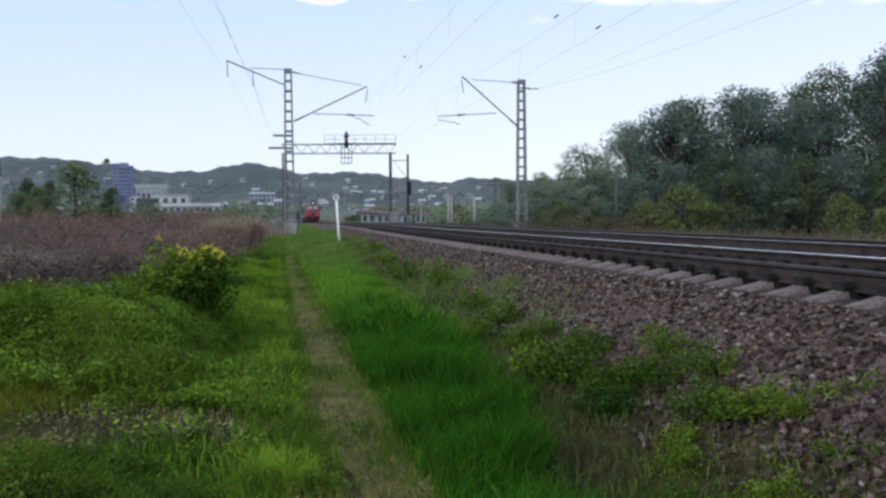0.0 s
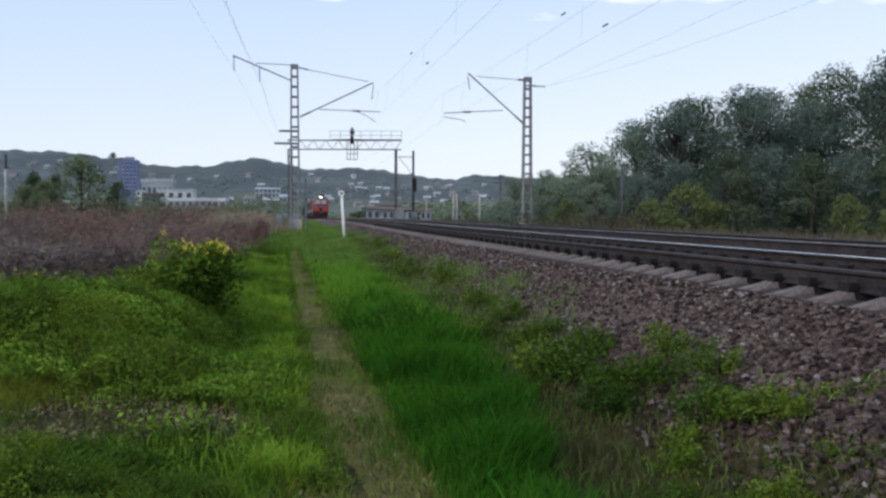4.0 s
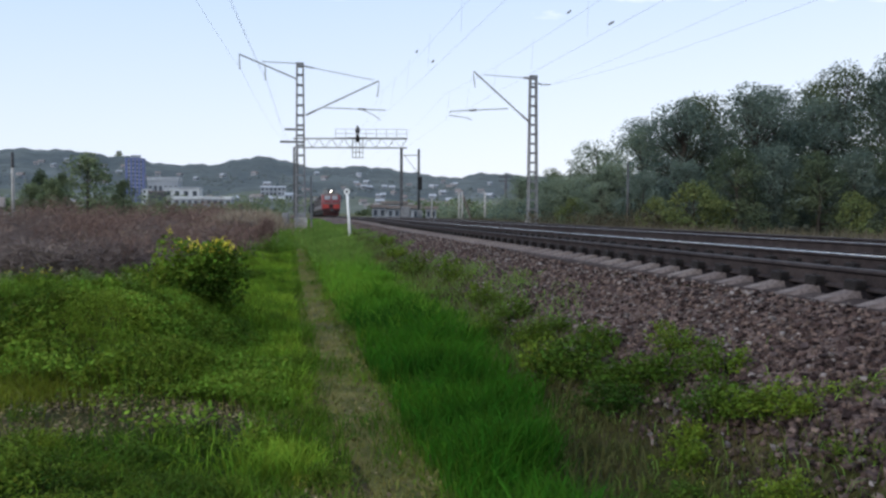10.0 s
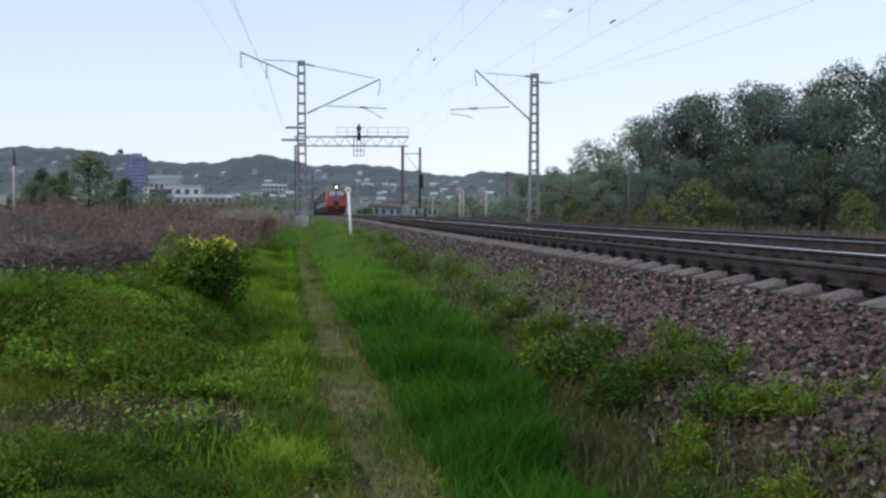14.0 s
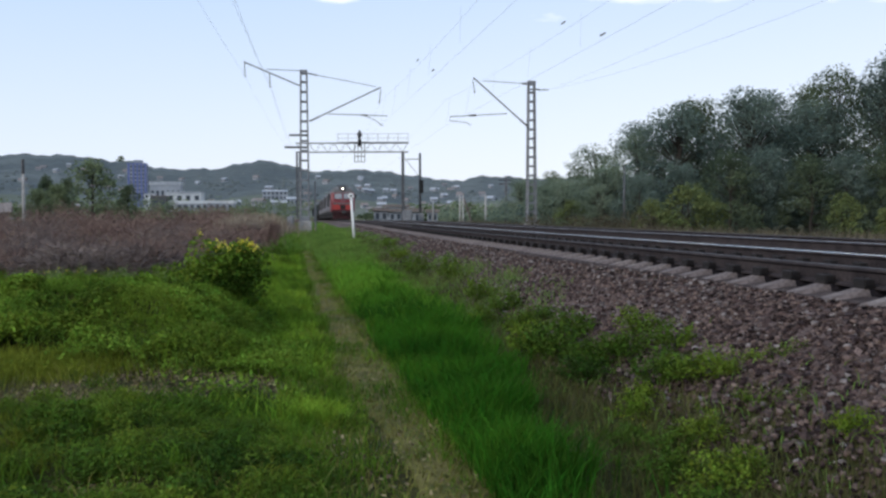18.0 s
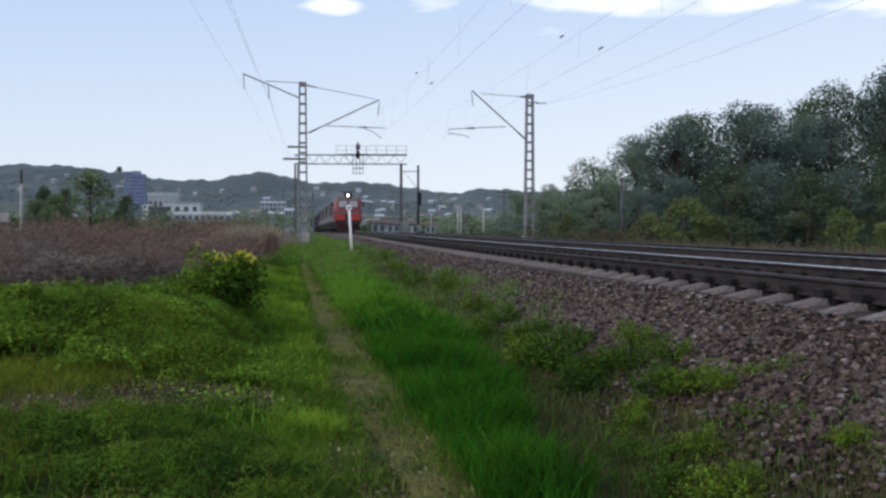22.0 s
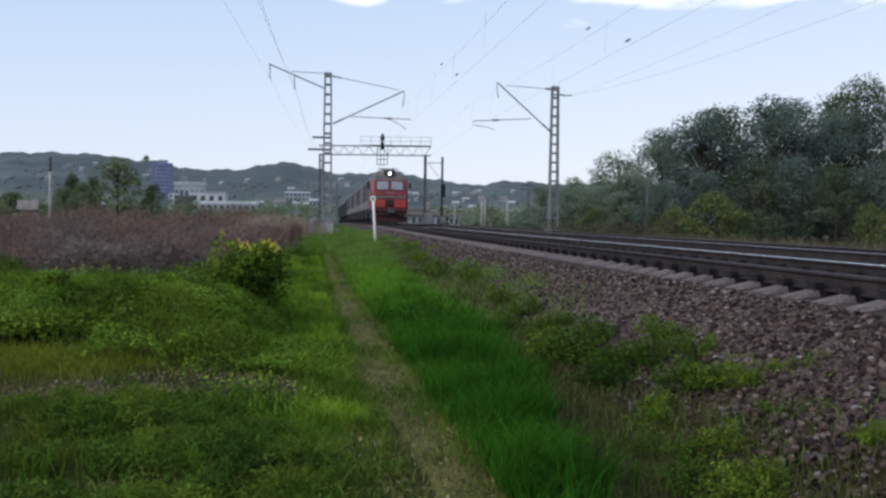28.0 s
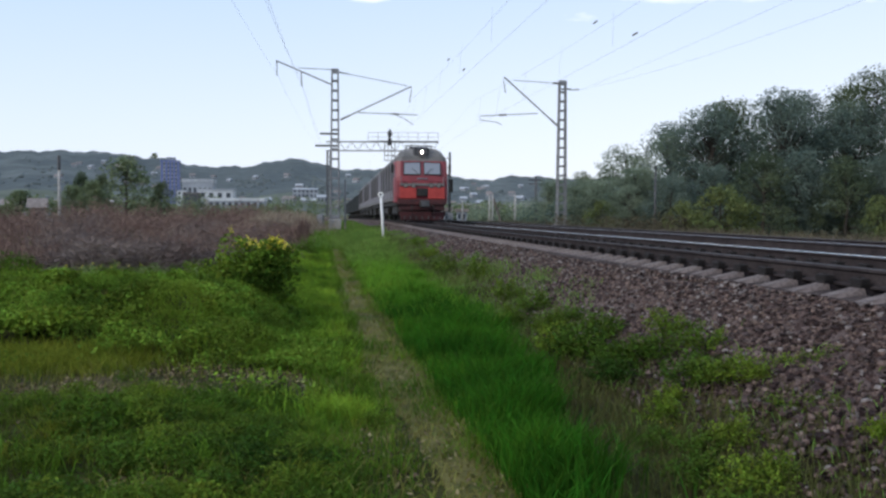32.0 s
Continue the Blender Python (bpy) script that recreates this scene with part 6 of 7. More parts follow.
random.seed(21)
G = "trees beyond the tracks"
for i, (x0, y0, h0, w0) in enumerate(((9.6, 63, 3.9, 1.0), (11.8, 61, 4.7, 1.0), (14.4, 62, 7.3, 0.75), (16.8, 60, 9.0, 1.0), (19.2, 63, 9.9, 1.0), (21.8, 60, 10.0, 1.05), (24.4, 63, 10.3, 1.0), (26.6, 60, 9.4, 1.0),
                                      (29.0, 62, 11.8, 1.0), (32.0, 60, 13.0, 1.1), (35.0, 63, 13.8, 1.1), (13.2, 72, 7.0, 1.1), (17.5, 74, 9.2, 1.1), (22.0, 76, 10.6, 1.1), (27, 75, 11.4, 1.1), (32, 74, 12.5, 1.1), (37, 70, 13, 1.1), (40, 62, 12.5, 1.2))):
    # trees at the left edge get the leaf colour with haze mixed in
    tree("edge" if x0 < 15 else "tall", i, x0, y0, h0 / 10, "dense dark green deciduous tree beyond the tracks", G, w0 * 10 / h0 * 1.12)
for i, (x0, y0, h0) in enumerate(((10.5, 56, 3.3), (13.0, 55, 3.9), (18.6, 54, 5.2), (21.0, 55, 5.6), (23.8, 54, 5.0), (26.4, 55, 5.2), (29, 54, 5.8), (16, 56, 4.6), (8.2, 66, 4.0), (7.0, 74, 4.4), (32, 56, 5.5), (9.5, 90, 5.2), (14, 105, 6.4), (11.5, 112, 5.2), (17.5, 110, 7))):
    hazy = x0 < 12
    tree("edge" if hazy else "small", i, x0, y0, h0 / (10 if hazy else 6), "young tree at the wood's edge, paled by painted haze" if hazy else "rounded green young tree at the wood's edge", G, 1.5 if hazy else 1.0)
for i, (x0, y0, s0) in enumerate(((14.6, 49.5, 1.05), (15.9, 50.5, 0.9), (12.9, 51, 0.75), (23.2, 48.5, 0.8), (8.9, 57, 0.75), (26.5, 49, 0.7))):
    tree("bush", i, x0, y0, s0, "light green bush before the trees", "bushes beyond the tracks", 1.0, name="bush")
k = 9000
y = RNG.uniform(20, 90, k)
p = spot(y, RNG.uniform(7.6, 15, k))
blades("verge_weeds", p[0], p[1], RNG.uniform(0.2, 0.7, k), 0.03, 0.6, "dead_dark", "dark brown weeds on the far side of the tracks")
p = spot(y, RNG.uniform(7.6, 17, k))
blades("verge_grass", p[0], p[1], RNG.uniform(0.3, 0.9, k), 0.05, 0.6, "verge_far", "olive green weeds on the far side of the tracks")
k = 60
c = np.stack([RNG.uniform(7, 44, k), RNG.uniform(60, 100, k)], -1)
pts = [dome_points(300, RNG.uniform(1.2, 2.2), RNG.uniform(1.4, 3.2), 6, 0.4) + [q[0], q[1], 0.2] for q in c]
v, f = leaf_quads(np.vstack(pts), 0.2, 0.3, 1.5)
tagged(quick("undergrowth", v, f, "leaf_tree"), "shrubby undergrowth between the trees", "undergrowth", kind="stuff")
# trees behind the dry field
G = "trees behind the field"
for i, (kd, x0, y0, s0, w0, lb) in enumerate((("dark", -58.3, 126.2, 0.78, 0.62, "dark round-crowned tree behind the dry field"), ("dark", -56.6, 129.1, 0.76, 0.55, "dark round-crowned tree behind the dry field"),
                                              ("far", -53.6, 119.7, 0.62, 0.85, "bright green young tree behind the dry field"), ("far", -57.3, 121.0, 0.55, 0.9, "bright green young tree behind the dry field"),
                                              ("spring", -56.3, 138.0, 1.10, 1.15, "tall thinly leaved tree behind the dry field"), ("dark", -46.2, 125.9, 0.63, 0.75, "dark bushy tree beside the town"),
                                              ("far", -74.0, 138.0, 0.50, 1.4, "low spreading tree behind the dry field"), ("far", -70.0, 122.0, 0.36, 1.3, "low spreading tree behind the dry field"))):
    tree(kd, i, x0, y0, s0, lb, G, w0)
# thickets on the flat land towards the town
k = 150
c = np.stack([RNG.uniform(-95, 45, k), RNG.uniform(150, 370, k)], -1)
c = c[(np.abs(n_of(c[:, 0], c[:, 1]) - 2.0) > 14)]
pts, sz = [], []
for q in c:
    low = 0.42 if -0.36 < q[0] / q[1] < -0.19 else 1.0
    d = dome_points(230, RNG.uniform(2.5, 5.5), RNG.uniform(2.2, 5.5) * low, 6, 0.5)
    pts.append(d + [q[0], q[1], 0.1])
for a0 in np.arange(-20.5, -8.0, 0.55):
    r0 = RNG.uniform(450, 500)
    d = dome_points(260, RNG.uniform(3.5, 6.0), RNG.uniform(8.5, 11.5), 7, 0.5)
    pts.append(d + [r0 * math.sin(radians(a0)), r0 * math.cos(radians(a0)), 1.2])
for x0 in np.arange(-122, -72, 3.2):
    d = dome_points(240, RNG.uniform(2.5, 3.8), RNG.uniform(4.2, 5.6), 7, 0.5)
    pts.append(d + [x0, 355 + RNG.uniform(-8, 8), 0.2])
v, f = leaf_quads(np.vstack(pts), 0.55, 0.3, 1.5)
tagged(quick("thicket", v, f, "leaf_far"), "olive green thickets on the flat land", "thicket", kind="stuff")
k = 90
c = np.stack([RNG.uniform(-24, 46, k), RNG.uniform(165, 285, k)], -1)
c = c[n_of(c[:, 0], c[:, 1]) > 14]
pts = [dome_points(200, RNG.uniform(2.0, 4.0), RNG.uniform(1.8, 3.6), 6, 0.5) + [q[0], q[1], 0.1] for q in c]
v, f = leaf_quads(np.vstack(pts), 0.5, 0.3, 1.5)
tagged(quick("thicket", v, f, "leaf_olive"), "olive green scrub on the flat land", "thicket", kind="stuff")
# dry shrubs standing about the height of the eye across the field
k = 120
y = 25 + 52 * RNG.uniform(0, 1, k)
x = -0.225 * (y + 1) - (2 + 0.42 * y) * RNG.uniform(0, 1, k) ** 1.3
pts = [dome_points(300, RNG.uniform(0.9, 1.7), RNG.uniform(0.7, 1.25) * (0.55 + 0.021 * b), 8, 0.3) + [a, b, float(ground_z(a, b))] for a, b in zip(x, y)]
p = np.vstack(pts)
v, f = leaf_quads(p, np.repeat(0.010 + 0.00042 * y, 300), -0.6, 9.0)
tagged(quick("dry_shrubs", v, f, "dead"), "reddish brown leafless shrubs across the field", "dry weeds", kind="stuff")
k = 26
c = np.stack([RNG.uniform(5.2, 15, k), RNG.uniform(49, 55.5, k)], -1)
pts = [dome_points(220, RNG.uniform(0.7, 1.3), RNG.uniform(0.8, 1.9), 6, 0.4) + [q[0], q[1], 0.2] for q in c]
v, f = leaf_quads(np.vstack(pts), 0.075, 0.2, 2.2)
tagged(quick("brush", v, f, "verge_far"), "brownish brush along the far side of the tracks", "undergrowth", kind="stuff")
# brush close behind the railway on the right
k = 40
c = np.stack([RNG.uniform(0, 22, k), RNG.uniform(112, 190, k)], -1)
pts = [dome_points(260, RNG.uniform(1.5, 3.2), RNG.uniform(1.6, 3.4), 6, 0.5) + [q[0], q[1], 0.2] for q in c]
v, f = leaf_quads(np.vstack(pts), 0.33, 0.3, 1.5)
tagged(quick("thicket", v, f, "leaf_hazy"), "brush beside the railway with haze in its pale green", "thicket", kind="stuff")


# ---- hills and town ----
def woods():
    phi = (1 + 5 ** 0.5) / 2
    ico = np.array([(-1, phi, 0), (1, phi, 0), (-1, -phi, 0), (1, -phi, 0), (0, -1, phi), (0, 1, phi), (0, -1, -phi), (0, 1, -phi), (phi, 0, -1), (phi, 0, 1), (-phi, 0, -1), (-phi, 0, 1)]) / 1.9
    tri = np.array([(0, 11, 5), (0, 5, 1), (0, 1, 7), (0, 7, 10), (0, 10, 11), (1, 5, 9), (5, 11, 4), (11, 10, 2), (10, 7, 6), (7, 1, 8), (3, 9, 4), (3, 4, 2), (3, 2, 6), (3, 6, 8), (3, 8, 9), (4, 9, 5), (2, 4, 11), (6, 2, 10), (8, 6, 7), (9, 8, 1)])
    n = 7500
    a = RNG.uniform(-42, 24, n)
    r = 430 + 1350 * RNG.uniform(0, 1, n) ** 0.6
    keep = (wavy(r * 0.012, a * 0.9) > 0.0) | (r > 1150)
    a, r = a[keep], r[keep]
    n = len(a)
    s = RNG.uniform(0.5, 1.3, n) * (0.9 + r * 0.0014)
    c = np.stack([r * np.sin(np.radians(a)), r * np.cos(np.radians(a)) - 3, land_z(r, a) - s * 0.1], -1)
    s = s * (1 - 0.82 * smooth01(r, 900, 1250))
    jit = RNG.uniform(0.7, 1.3, (n, 12, 1))
    v = c[:, None] + ico[None] * jit * s[:, None, None] * np.array([1.2, 1.2, 1.0])
    f = (np.arange(n)[:, None, None] * 12 + tri[None]).reshape(-1, 3)
    # haze over the woods lies in this material's colour
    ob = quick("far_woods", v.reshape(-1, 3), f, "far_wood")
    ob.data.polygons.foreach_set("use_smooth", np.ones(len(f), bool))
    tagged(ob, "distant woods covering the hills, tinted blue-grey for haze", "woods", kind="stuff")


woods()
for a0, r0, s0 in ((-20.4, 1370, 1.25),):
    tree("far", 1, r0 * math.sin(radians(a0)), r0 * math.cos(radians(a0)) - 3, s0, "lone tree standing on the skyline of the hill", "skyline trees", 1.3, z=float(land_z(np.float64(r0), np.float64(a0))) - 2)


def house(x, y, z, w, d, h, roof_h, wall, roof, label, yaw=0.0, group="town houses", windows=(0, 0), name="house", flat=0.5):
    t = thing(name, pose(x, y, z, 0, 0, yaw), label, "house" if name == "house" else "building", group)
    part("wall", Build().box((0, 0, h / 2 - 1.5), (w, d, h + 3)), wall, t)
    if roof_h > 0.6:
        e = 0.4
        vs = [(-w / 2 - e, -d / 2 - e, h), (w / 2 + e, -d / 2 - e, h), (w / 2 + e, d / 2 + e, h), (-w / 2 - e, d / 2 + e, h), (-w / 2 - e, 0, h + roof_h), (w / 2 + e, 0, h + roof_h)]
        part("roof", Build().add(vs, [(0, 1, 5, 4), (2, 3, 4, 5), (1, 2, 5), (3, 0, 4), (3, 2, 1, 0)]), roof, t)
    else:
        part("roof", Build().box((0, 0, h + flat / 2), (w + 0.6, d + 0.6, flat)), roof, t)
    nx, nz = windows
    for i in range(nx):
        for j in range(nz):
            cw, ch = w / nx, h / nz
            part("window", Build().box((-w / 2 + (i + 0.5) * cw, -d / 2 - 0.03, (j + 0.55) * ch), (cw * 0.5, 0.12, ch * 0.5)), "window", t)
    return t


random.seed(31)
for i in range(84):
    a = random.choice((random.uniform(-27, -18), random.uniform(-19, 0.5), random.uniform(-9, 1), random.uniform(-6, 14)))
    r = random.uniform(640, 1080)
    w, d, h = random.uniform(4.0, 6.5), random.uniform(4, 6), random.uniform(1.8, 2.6)
    z = float(land_z(np.float64(r), np.float64(a)))
    wall = random.choice(("wall_white", "wall_white", "wall_grey"))
    roof = random.choice(("roof", "roof", "roof_light", "roof_light"))
    house(r * math.sin(radians(a)), r * math.cos(radians(a)) - 3, z, w, d, h, random.uniform(1.2, 2.2), wall, roof,
          "small %s house with a %s roof on the hillside" % ("white" if wall == "wall_white" else "grey", "pale" if roof == "roof_light" else "brown"), random.uniform(-35, 35), windows=(3, 1))

for i in range(22):
    a, r = random.uniform(-29, -22.3), random.uniform(330, 560)
    house(r * math.sin(radians(a)), r * math.cos(radians(a)) - 3, float(land_z(np.float64(r), np.float64(a))), random.uniform(5, 8), random.uniform(5, 7), random.uniform(2.2, 3.2), random.uniform(1.6, 2.6),
          random.choice(("wall_white", "wall_grey", "roof")), random.choice(("roof", "roof", "roof_light")), "small village house among trees at the hill's foot", random.uniform(-40, 40), "village houses", (3, 1))


def tower(x, y, z):
    w, d, h = 12.4, 11.0, 32.5
    t = thing("apartment_tower", pose(x, y, z, 0, 0, 14), "blue and white striped high-rise apartment block", "building")
    part("wall", Build().box((0, 0, h / 2 - 2), (w, d, h + 4)), "wall_white", t)
    for cx, cw in ((-5.3, 1.5), (-2.2, 1.4), (0.35, 1.4), (2.9, 1.4), (5.45, 1.3)):
        part("blue_stripe", Build().box((cx, -d / 2 - 0.06, h / 2), (cw, 0.25, h)), "blue", t, "blue facade stripe")
    for cx in (-3.75, -0.95, 1.62, 4.2):
        for k in range(12):
            part("window", Build().box((cx, -d / 2 - 0.03, 1.6 + k * 2.65), (0.85, 0.14, 1.4)), "window", t)
    for sx in (-1, 1):
        part("side_panel", Build().box((sx * (w / 2 + 0.06), 0, h / 2), (0.2, 5.5, h)), "blue", t)
    part("roof", Build().box((0, 0, h + 0.4), (w + 0.6, d + 0.6, 0.8)), "blue", t)
    part("roof_house", Build().box((0.5, 0, h + 1.8), (6, 6, 2.4)), "wall_grey", t)


tower(-212.3, 599.5, 4.5)
GB = "industrial buildings"
house(-182.6, 570.5, 4, 19.5, 14, 17.4, 0.3, "wall_grey", "roof_light", "grey industrial hall with a long pale roof", 8, GB, (6, 1), "industrial_hall", 2.4)
house(-160.0, 535.6, 3, 21.0, 12, 12.0, 0.3, "hall_white", "roof_light", "white flat-roofed workshop with dark windows", 6, GB, (4, 2), "workshop", 1.2)
# dark walls stand for the shade inside the workshop's openings
house(-170.4, 518.0, 3, 9.0, 8, 10.0, 0.3, "dark_steel", "roof", "block beside the workshop, shade of its openings painted as dark walls", 8, GB, (2, 1), "loading_bay")
house(-178.0, 524.0, 3, 5.5, 8, 11.5, 0.3, "hall_white", "roof_light", "white stair block beside the workshop", 8, GB, (2, 4), "stair_block")
house(-113.5, 413.7, 0.4, 26.6, 10, 6.8, 0.3, "wall_grey", "hall_white", "low grey warehouse under a long white roof", 5, GB, (9, 2), "warehouse", 1.3)
house(-137.3, 705.8, 14, 20.0, 9, 7.0, 1.2, "wall_grey", "roof_light", "pale blue-grey apartment house on the slope", 10, GB, (6, 2), "apartment_house")
house(-128, 600, 6, 8, 8, 5.5, 2.0, "wall_white", "roof", "white gabled house beside the workshops", -12, GB, (3, 2), "house")
house(-112, 640, 9, 8, 7, 4.5, 1.8, "wall_grey", "roof_light", "grey gabled house beside the workshops", 15, GB, (3, 1), "house")
# sheds and relay huts beside the railway
for x0, y0, w0, h0, lb in ((-10.6, 149.5, 2.4, 2.3, "low grey railway shed with a dark doorway"), (-8.0, 148.0, 2.2, 2.1, "low grey railway shed with a dark doorway"), (-3.9, 124.0, 2.0, 2.0, "small pale relay hut beside the gantry"),
                           (-9.4, 178.0, 5.0, 3.4, "long pale railway shed"), (-1.4, 136.0, 1.6, 1.9, "small pale relay hut beside the railway"), (3.0, 160.0, 4.4, 2.6, "low grey railway shed with a dark doorway"), (9.5, 170.0, 4.0, 2.4, "low grey railway shed with a dark doorway")):
    house(x0, y0, 0.25, w0, 2.2, h0 * 0.85, 0.3, "wall_grey", "roof", lb, random.uniform(-6, 6), "railway sheds", (2, 1), "railway_shed")
for x0, y0, w0, h0 in ((-12, 300, 12, 3.2), (12, 290, 12, 3.0), (-24, 345, 12, 3.6), (24, 320, 14, 3.6), (4, 350, 18, 4.6), (38, 350, 16, 4.4)):
    house(x0, y0, 0.2, w0, 9, h0, 1.0, "wall_grey", "roof", "low grey garage row with a sheet roof", random.uniform(-8, 8), "garages", (0, 0), "garage_row")
for x0, y0, w0 in ((-136, 262, 7), (-146, 270, 8), (-158, 290, 8), (-136, 320, 8), (-172, 300, 8)):
    house(x0, y0, 0.3, w0, 7, 3.0, 2.2, "wall_white", "roof", "small cottage with a reddish pitched roof", random.uniform(-30, 30), "cottages", (2, 1))
house(-54.6, 105.8, 0.2, 1.6, 1.5, 1.75, 1.2, "roof", "roof", "low brown hut with a pitched roof behind the field", 20, "cottages", (0, 0), "house")

# ---- small insulators cut into the wires ----
for y0, n0, up in ((33.5, -0.07, 6.25), (38.5, 0.0, 7.55), (30.0, 4.2, 7.5), (26.0, 4.22, 6.25)):
    a, c = over(y0 - 0.22, n0, up), over(y0 + 0.22, n0, up)
    _b = Build()
    insulator(_b, a, c, 3, 0.032)
    tagged(part("wire_insulator", _b, "insulator"), "small dark insulator in the overhead wire", "insulator", "wire insulators")

# ---- poles and cabinets ----
pl = concrete_pole("utility_pole", (-29.5, 60, 0.2), 5.3, 0.13, 0.09, "slim grey concrete pole with a dark top")
part("dark_top", Build().tube([(0, 0, 4.3), (0, 0, 5.32)], [0.115, 0.105], 10), "dark_steel", pl)
for x0, y0, h0 in ((2.25, 100, 3.6), (5.25, 100, 3.6), (-1.1, 118, 3.2)):
    concrete_pole("utility_pole", (x0, y0, 0.2), h0, 0.13, 0.10, "plain pale concrete pole beside the railway")
pa = concrete_pole("braced_pole", (2.6, 99, 0.2), 3.6, 0.12, 0.09, "pale concrete pole with a slanting brace")
part("brace", Build().tube([(1.2, 0, -0.3), (0.1, 0, 3.2)], [0.11, 0.09], 8), "concrete", pa)
concrete_pole("telegraph_pole", (11.7, 53.5, 0.2), 4.4, 0.075, 0.06, "dark weathered wooden pole before the trees", True)
pw = concrete_pole("telegraph_pole", (8.3, 108.7, 0.2), 6.2, 0.19, 0.15, "dark wooden pole with two cross arms", True)
for zz in (5.2, 5.7):
    part("cross_arm", Build().bar((-0.9, 0, zz), (0.9, 0, zz), 0.14), "dark_steel", pw)
for x0, y0, w0, h0, zz in ((-9.75, 55.2, 0.42, 0.8, 0.62), (-4.2, 106, 1.1, 1.7, 0.4), (-2.5, 107, 0.7, 1.3, 0.4), (-8.33, 56.6, 0.13, 3.6, 0.2)):
    cb = thing("relay_cabinet" if h0 < 3 else "cable_post", Matrix.Translation((x0, y0, zz)), "pale grey metal trackside cabinet" if h0 < 3 else "slim grey steel post beside the mast", "cabinet" if h0 < 3 else "post")
    part("case", Build().soft((0, 0, h0 / 2), (w0, w0 * 0.8, h0), 0.03), "steel", cb)
    if h0 < 3:
        part("door", Build().soft((0, -w0 * 0.4 - 0.01, h0 / 2), (w0 * 0.86, 0.03, h0 * 0.85), 0.01), "steel", cb)
        part("plinth", Build().soft((0, 0, -0.2), (w0 * 1.1, w0, 0.42), 0.02), "concrete", cb)

# ---- stones of the track bed ----
def stone_shape(rg):
    v = np.array([(sx, sy, sz) for sz in (-1, 1) for sx, sy in ((-1, -1), (1, -1), (1, 1), (-1, 1))], float)
    v *= rg.uniform(0.55, 1.0, (8, 1)) * rg.uniform(0.7, 1.0, (1, 3))
    return (v + rg.normal(size=(8, 3)) * 0.14) * [1.05, 1.0, 0.70]


STONE_F = np.array([(4, 5, 6, 7), (0, 1, 5, 4), (1, 2, 6, 5), (2, 3, 7, 6), (3, 0, 4, 7)])


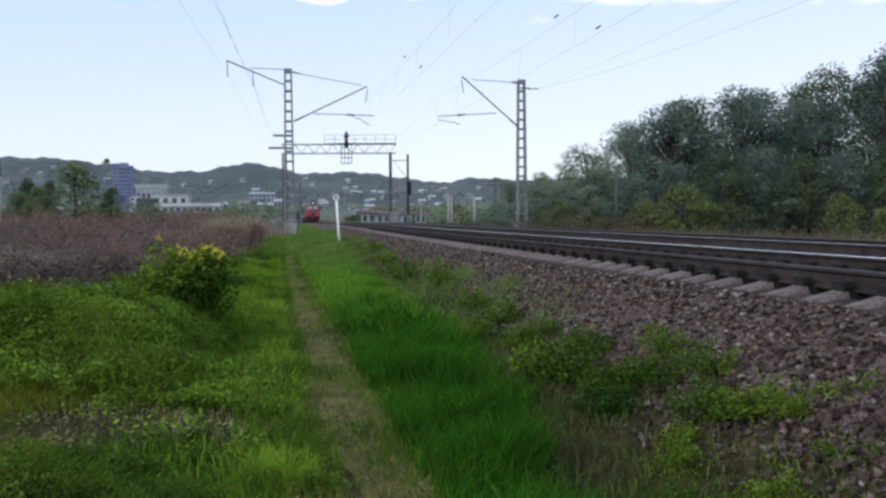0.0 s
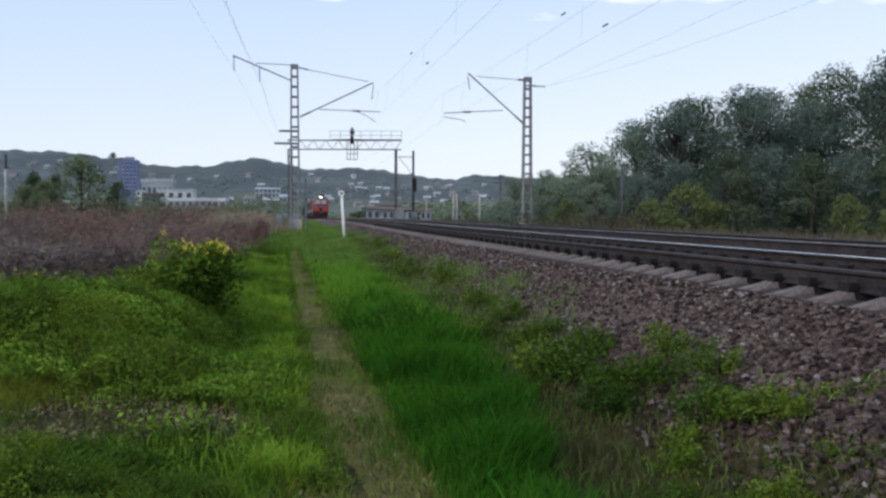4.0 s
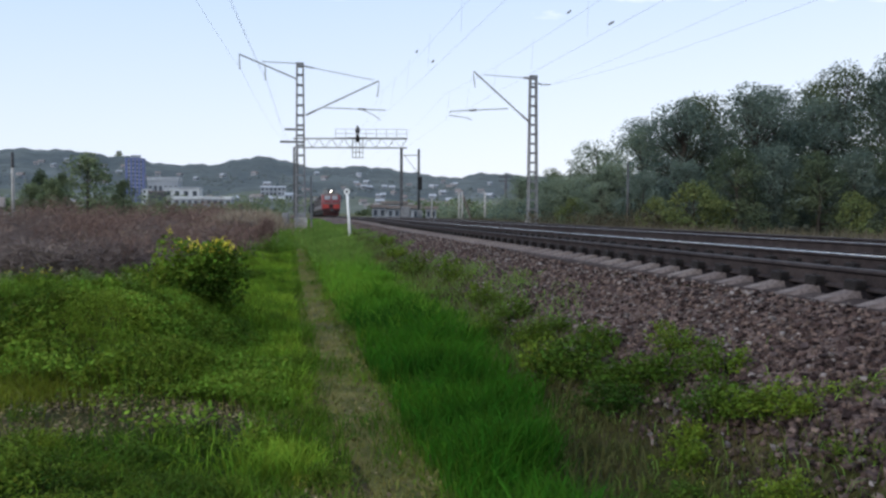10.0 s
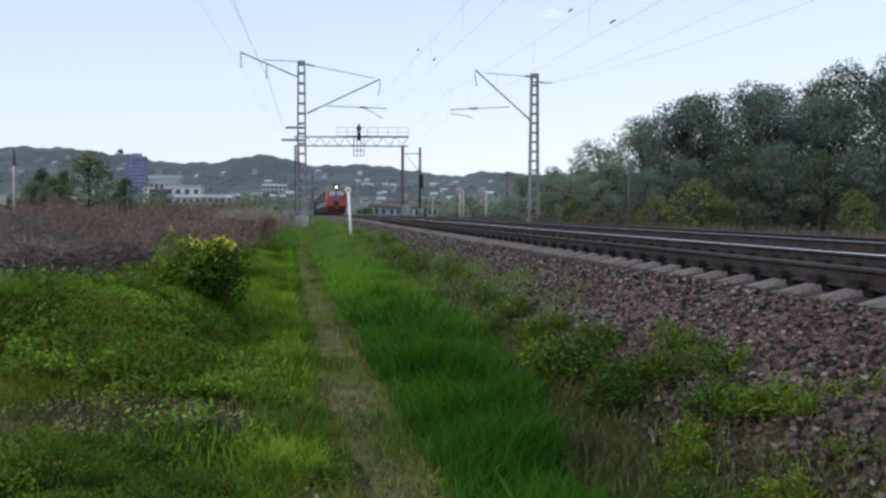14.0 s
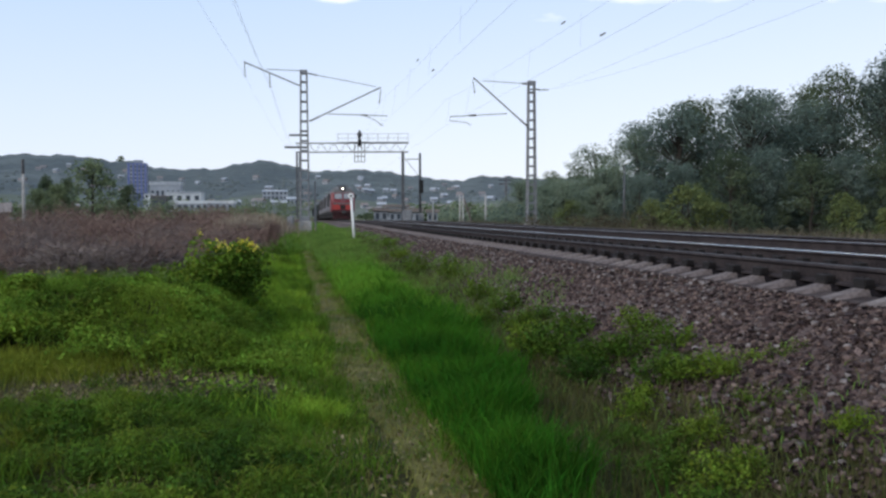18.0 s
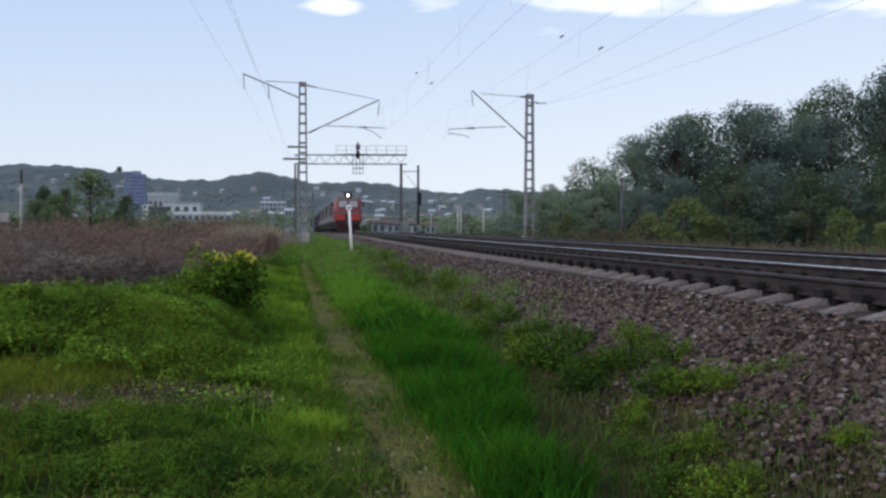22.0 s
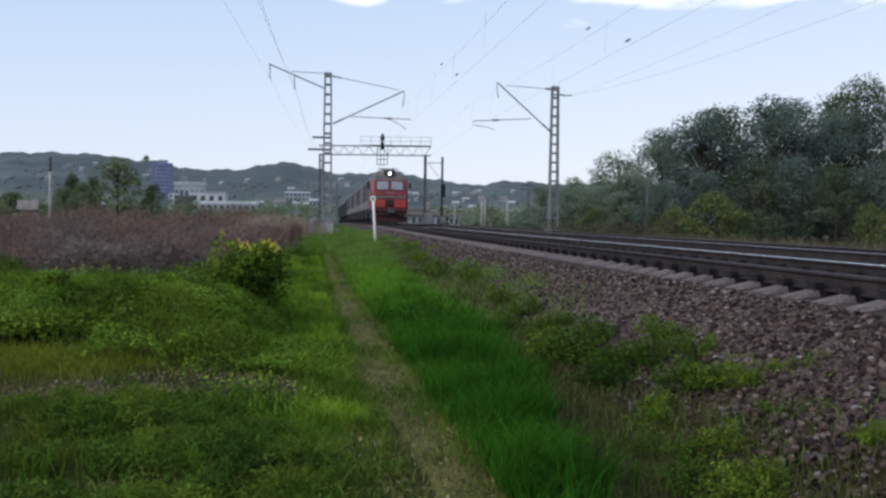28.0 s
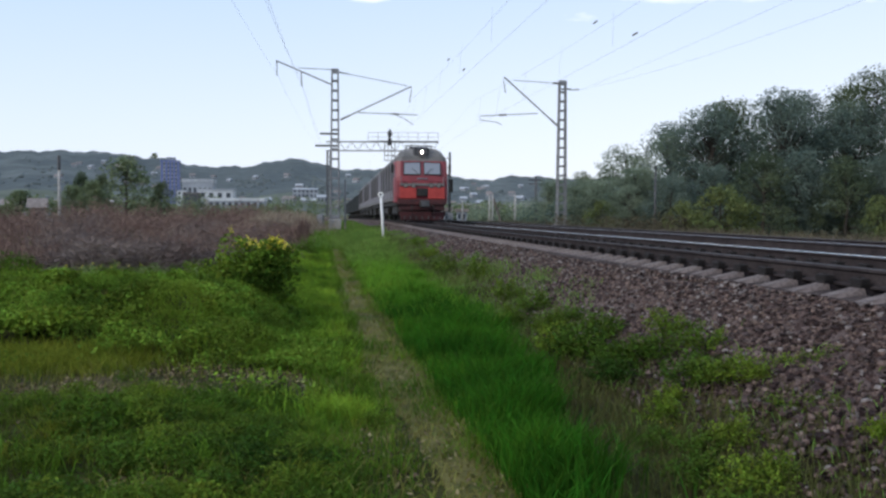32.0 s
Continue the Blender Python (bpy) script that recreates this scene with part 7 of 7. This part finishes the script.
def loose_stones():
    n = 95000
    y = np.concatenate([RNG.uniform(-9, 2, 12000), 2.0 + 58 * RNG.uniform(0, 1, n - 12000) ** 2.1])
    m = RNG.uniform(-3.3, -0.95, n)
    keep = ((m > -2.85) | (RNG.uniform(0, 1, n) < 0.42)) & ((m < -1.3) | (RNG.uniform(0, 1, n) < 0.6))
    y, m = y[keep], m[keep]
    p = spot(y, m)
    n = len(y)
    s = (0.010 + 0.018 * RNG.uniform(0, 1, n) ** 1.7) * (1 + 0.005 * y)
    z = ground_z(p[0], p[1]) + s * RNG.uniform(-0.1, 0.6, n) + 0.01
    shapes = np.stack([stone_shape(RNG) for _ in range(60)])
    a = RNG.uniform(0, 6.283, n)
    b = RNG.uniform(-0.6, 0.6, n)
    q = shapes[RNG.integers(0, 60, n)] * s[:, None, None]
    ca, sa, cb, sb = (t[:, None] for t in (np.cos(a), np.sin(a), np.cos(b), np.sin(b)))
    x1, z1 = q[..., 0] * cb - q[..., 2] * sb, q[..., 0] * sb + q[..., 2] * cb
    x2, y2 = x1 * ca - q[..., 1] * sa, x1 * sa + q[..., 1] * ca
    v = np.stack([x2 + p[0][:, None], y2 + p[1][:, None], z1 + z[:, None]], -1)
    f = (np.arange(n)[:, None, None] * 8 + STONE_F[None]).reshape(-1, 4)
    tagged(quick("ballast_stones", v.reshape(-1, 3), f, "stone"), "loose brownish grey crushed stones of the track bed", "stones", kind="stuff")
    few = RNG.permutation(n)[:7600]
    few = few[((m[few] > -2.35) & (y[few] > 7)) | (y[few] > 9) | (few % 3 == 0)]
    v2 = v[few] + [0, 0, 0.012]
    f2 = (np.arange(len(few))[:, None, None] * 8 + STONE_F[None]).reshape(-1, 4)
    tagged(quick("pale_stones", v2.reshape(-1, 3), f2, "stone_pale"), "paler crushed stones scattered over the track bed", "stones", kind="stuff")
    bed = bpy.data.objects["ballast_bed"]
    ms = []
    for i in range(8):
        me = bpy.data.meshes.new("stone")
        me.from_pydata((stone_shape(RNG) * 0.036).tolist(), [], STONE_F.tolist())
        me.materials.append(M["stone_piece"])
        ms.append(me)
    for i in range(280):
        yy, mm = 4.5 + 9 * random.random() ** 1.5, random.uniform(-3.0, -1.5)
        q = spot(yy, mm)
        o = new("stone", ms[i % 8])
        o.matrix_basis = pose(q[0], q[1], float(ground_z(q[0], q[1])) + 0.02, random.uniform(-30, 30), random.uniform(-30, 30), random.uniform(0, 360)) @ Matrix.Scale(random.uniform(0.7, 1.3), 4)
        o.parent = bed


loose_stones()


# ---- motion ----
ARC_Y = np.arange(-10, 420, 0.5)
ARC_X = ctr(ARC_Y)
ARC_S = np.concatenate([[0], np.cumsum(np.hypot(np.diff(ARC_X), np.diff(ARC_Y)))])


def front_y(t):
    """The locomotive comes on at a steady pace, a little over four metres a second."""
    return 184.8 - 4.501 * t + 0.04427 * t ** 2 - 0.001115 * t ** 3


def car_pose(t, back, length):
    """Both bogies stay on the track; back is the distance from the train's front."""
    s0 = np.interp(front_y(t), ARC_Y, ARC_S) + back
    ya, yb = (float(np.interp(s0 + d, ARC_S, ARC_Y)) for d in (2.5, length - 2.5))
    a = Vector((float(ctr(ya)), ya, float(rail_z(ya)) + 0.004))
    b = Vector((float(ctr(yb)), yb, float(rail_z(yb)) + 0.004))
    d = (b - a).normalized()
    m = Matrix.Translation(a - d * 2.5) @ d.to_track_quat("Y", "Z").to_matrix().to_4x4()
    return m


def motions():
    for car, back, length in TRAIN:
        walk(car, [(t, car_pose(t, back, length)) for t in range(0, 33, 2)])


motions()
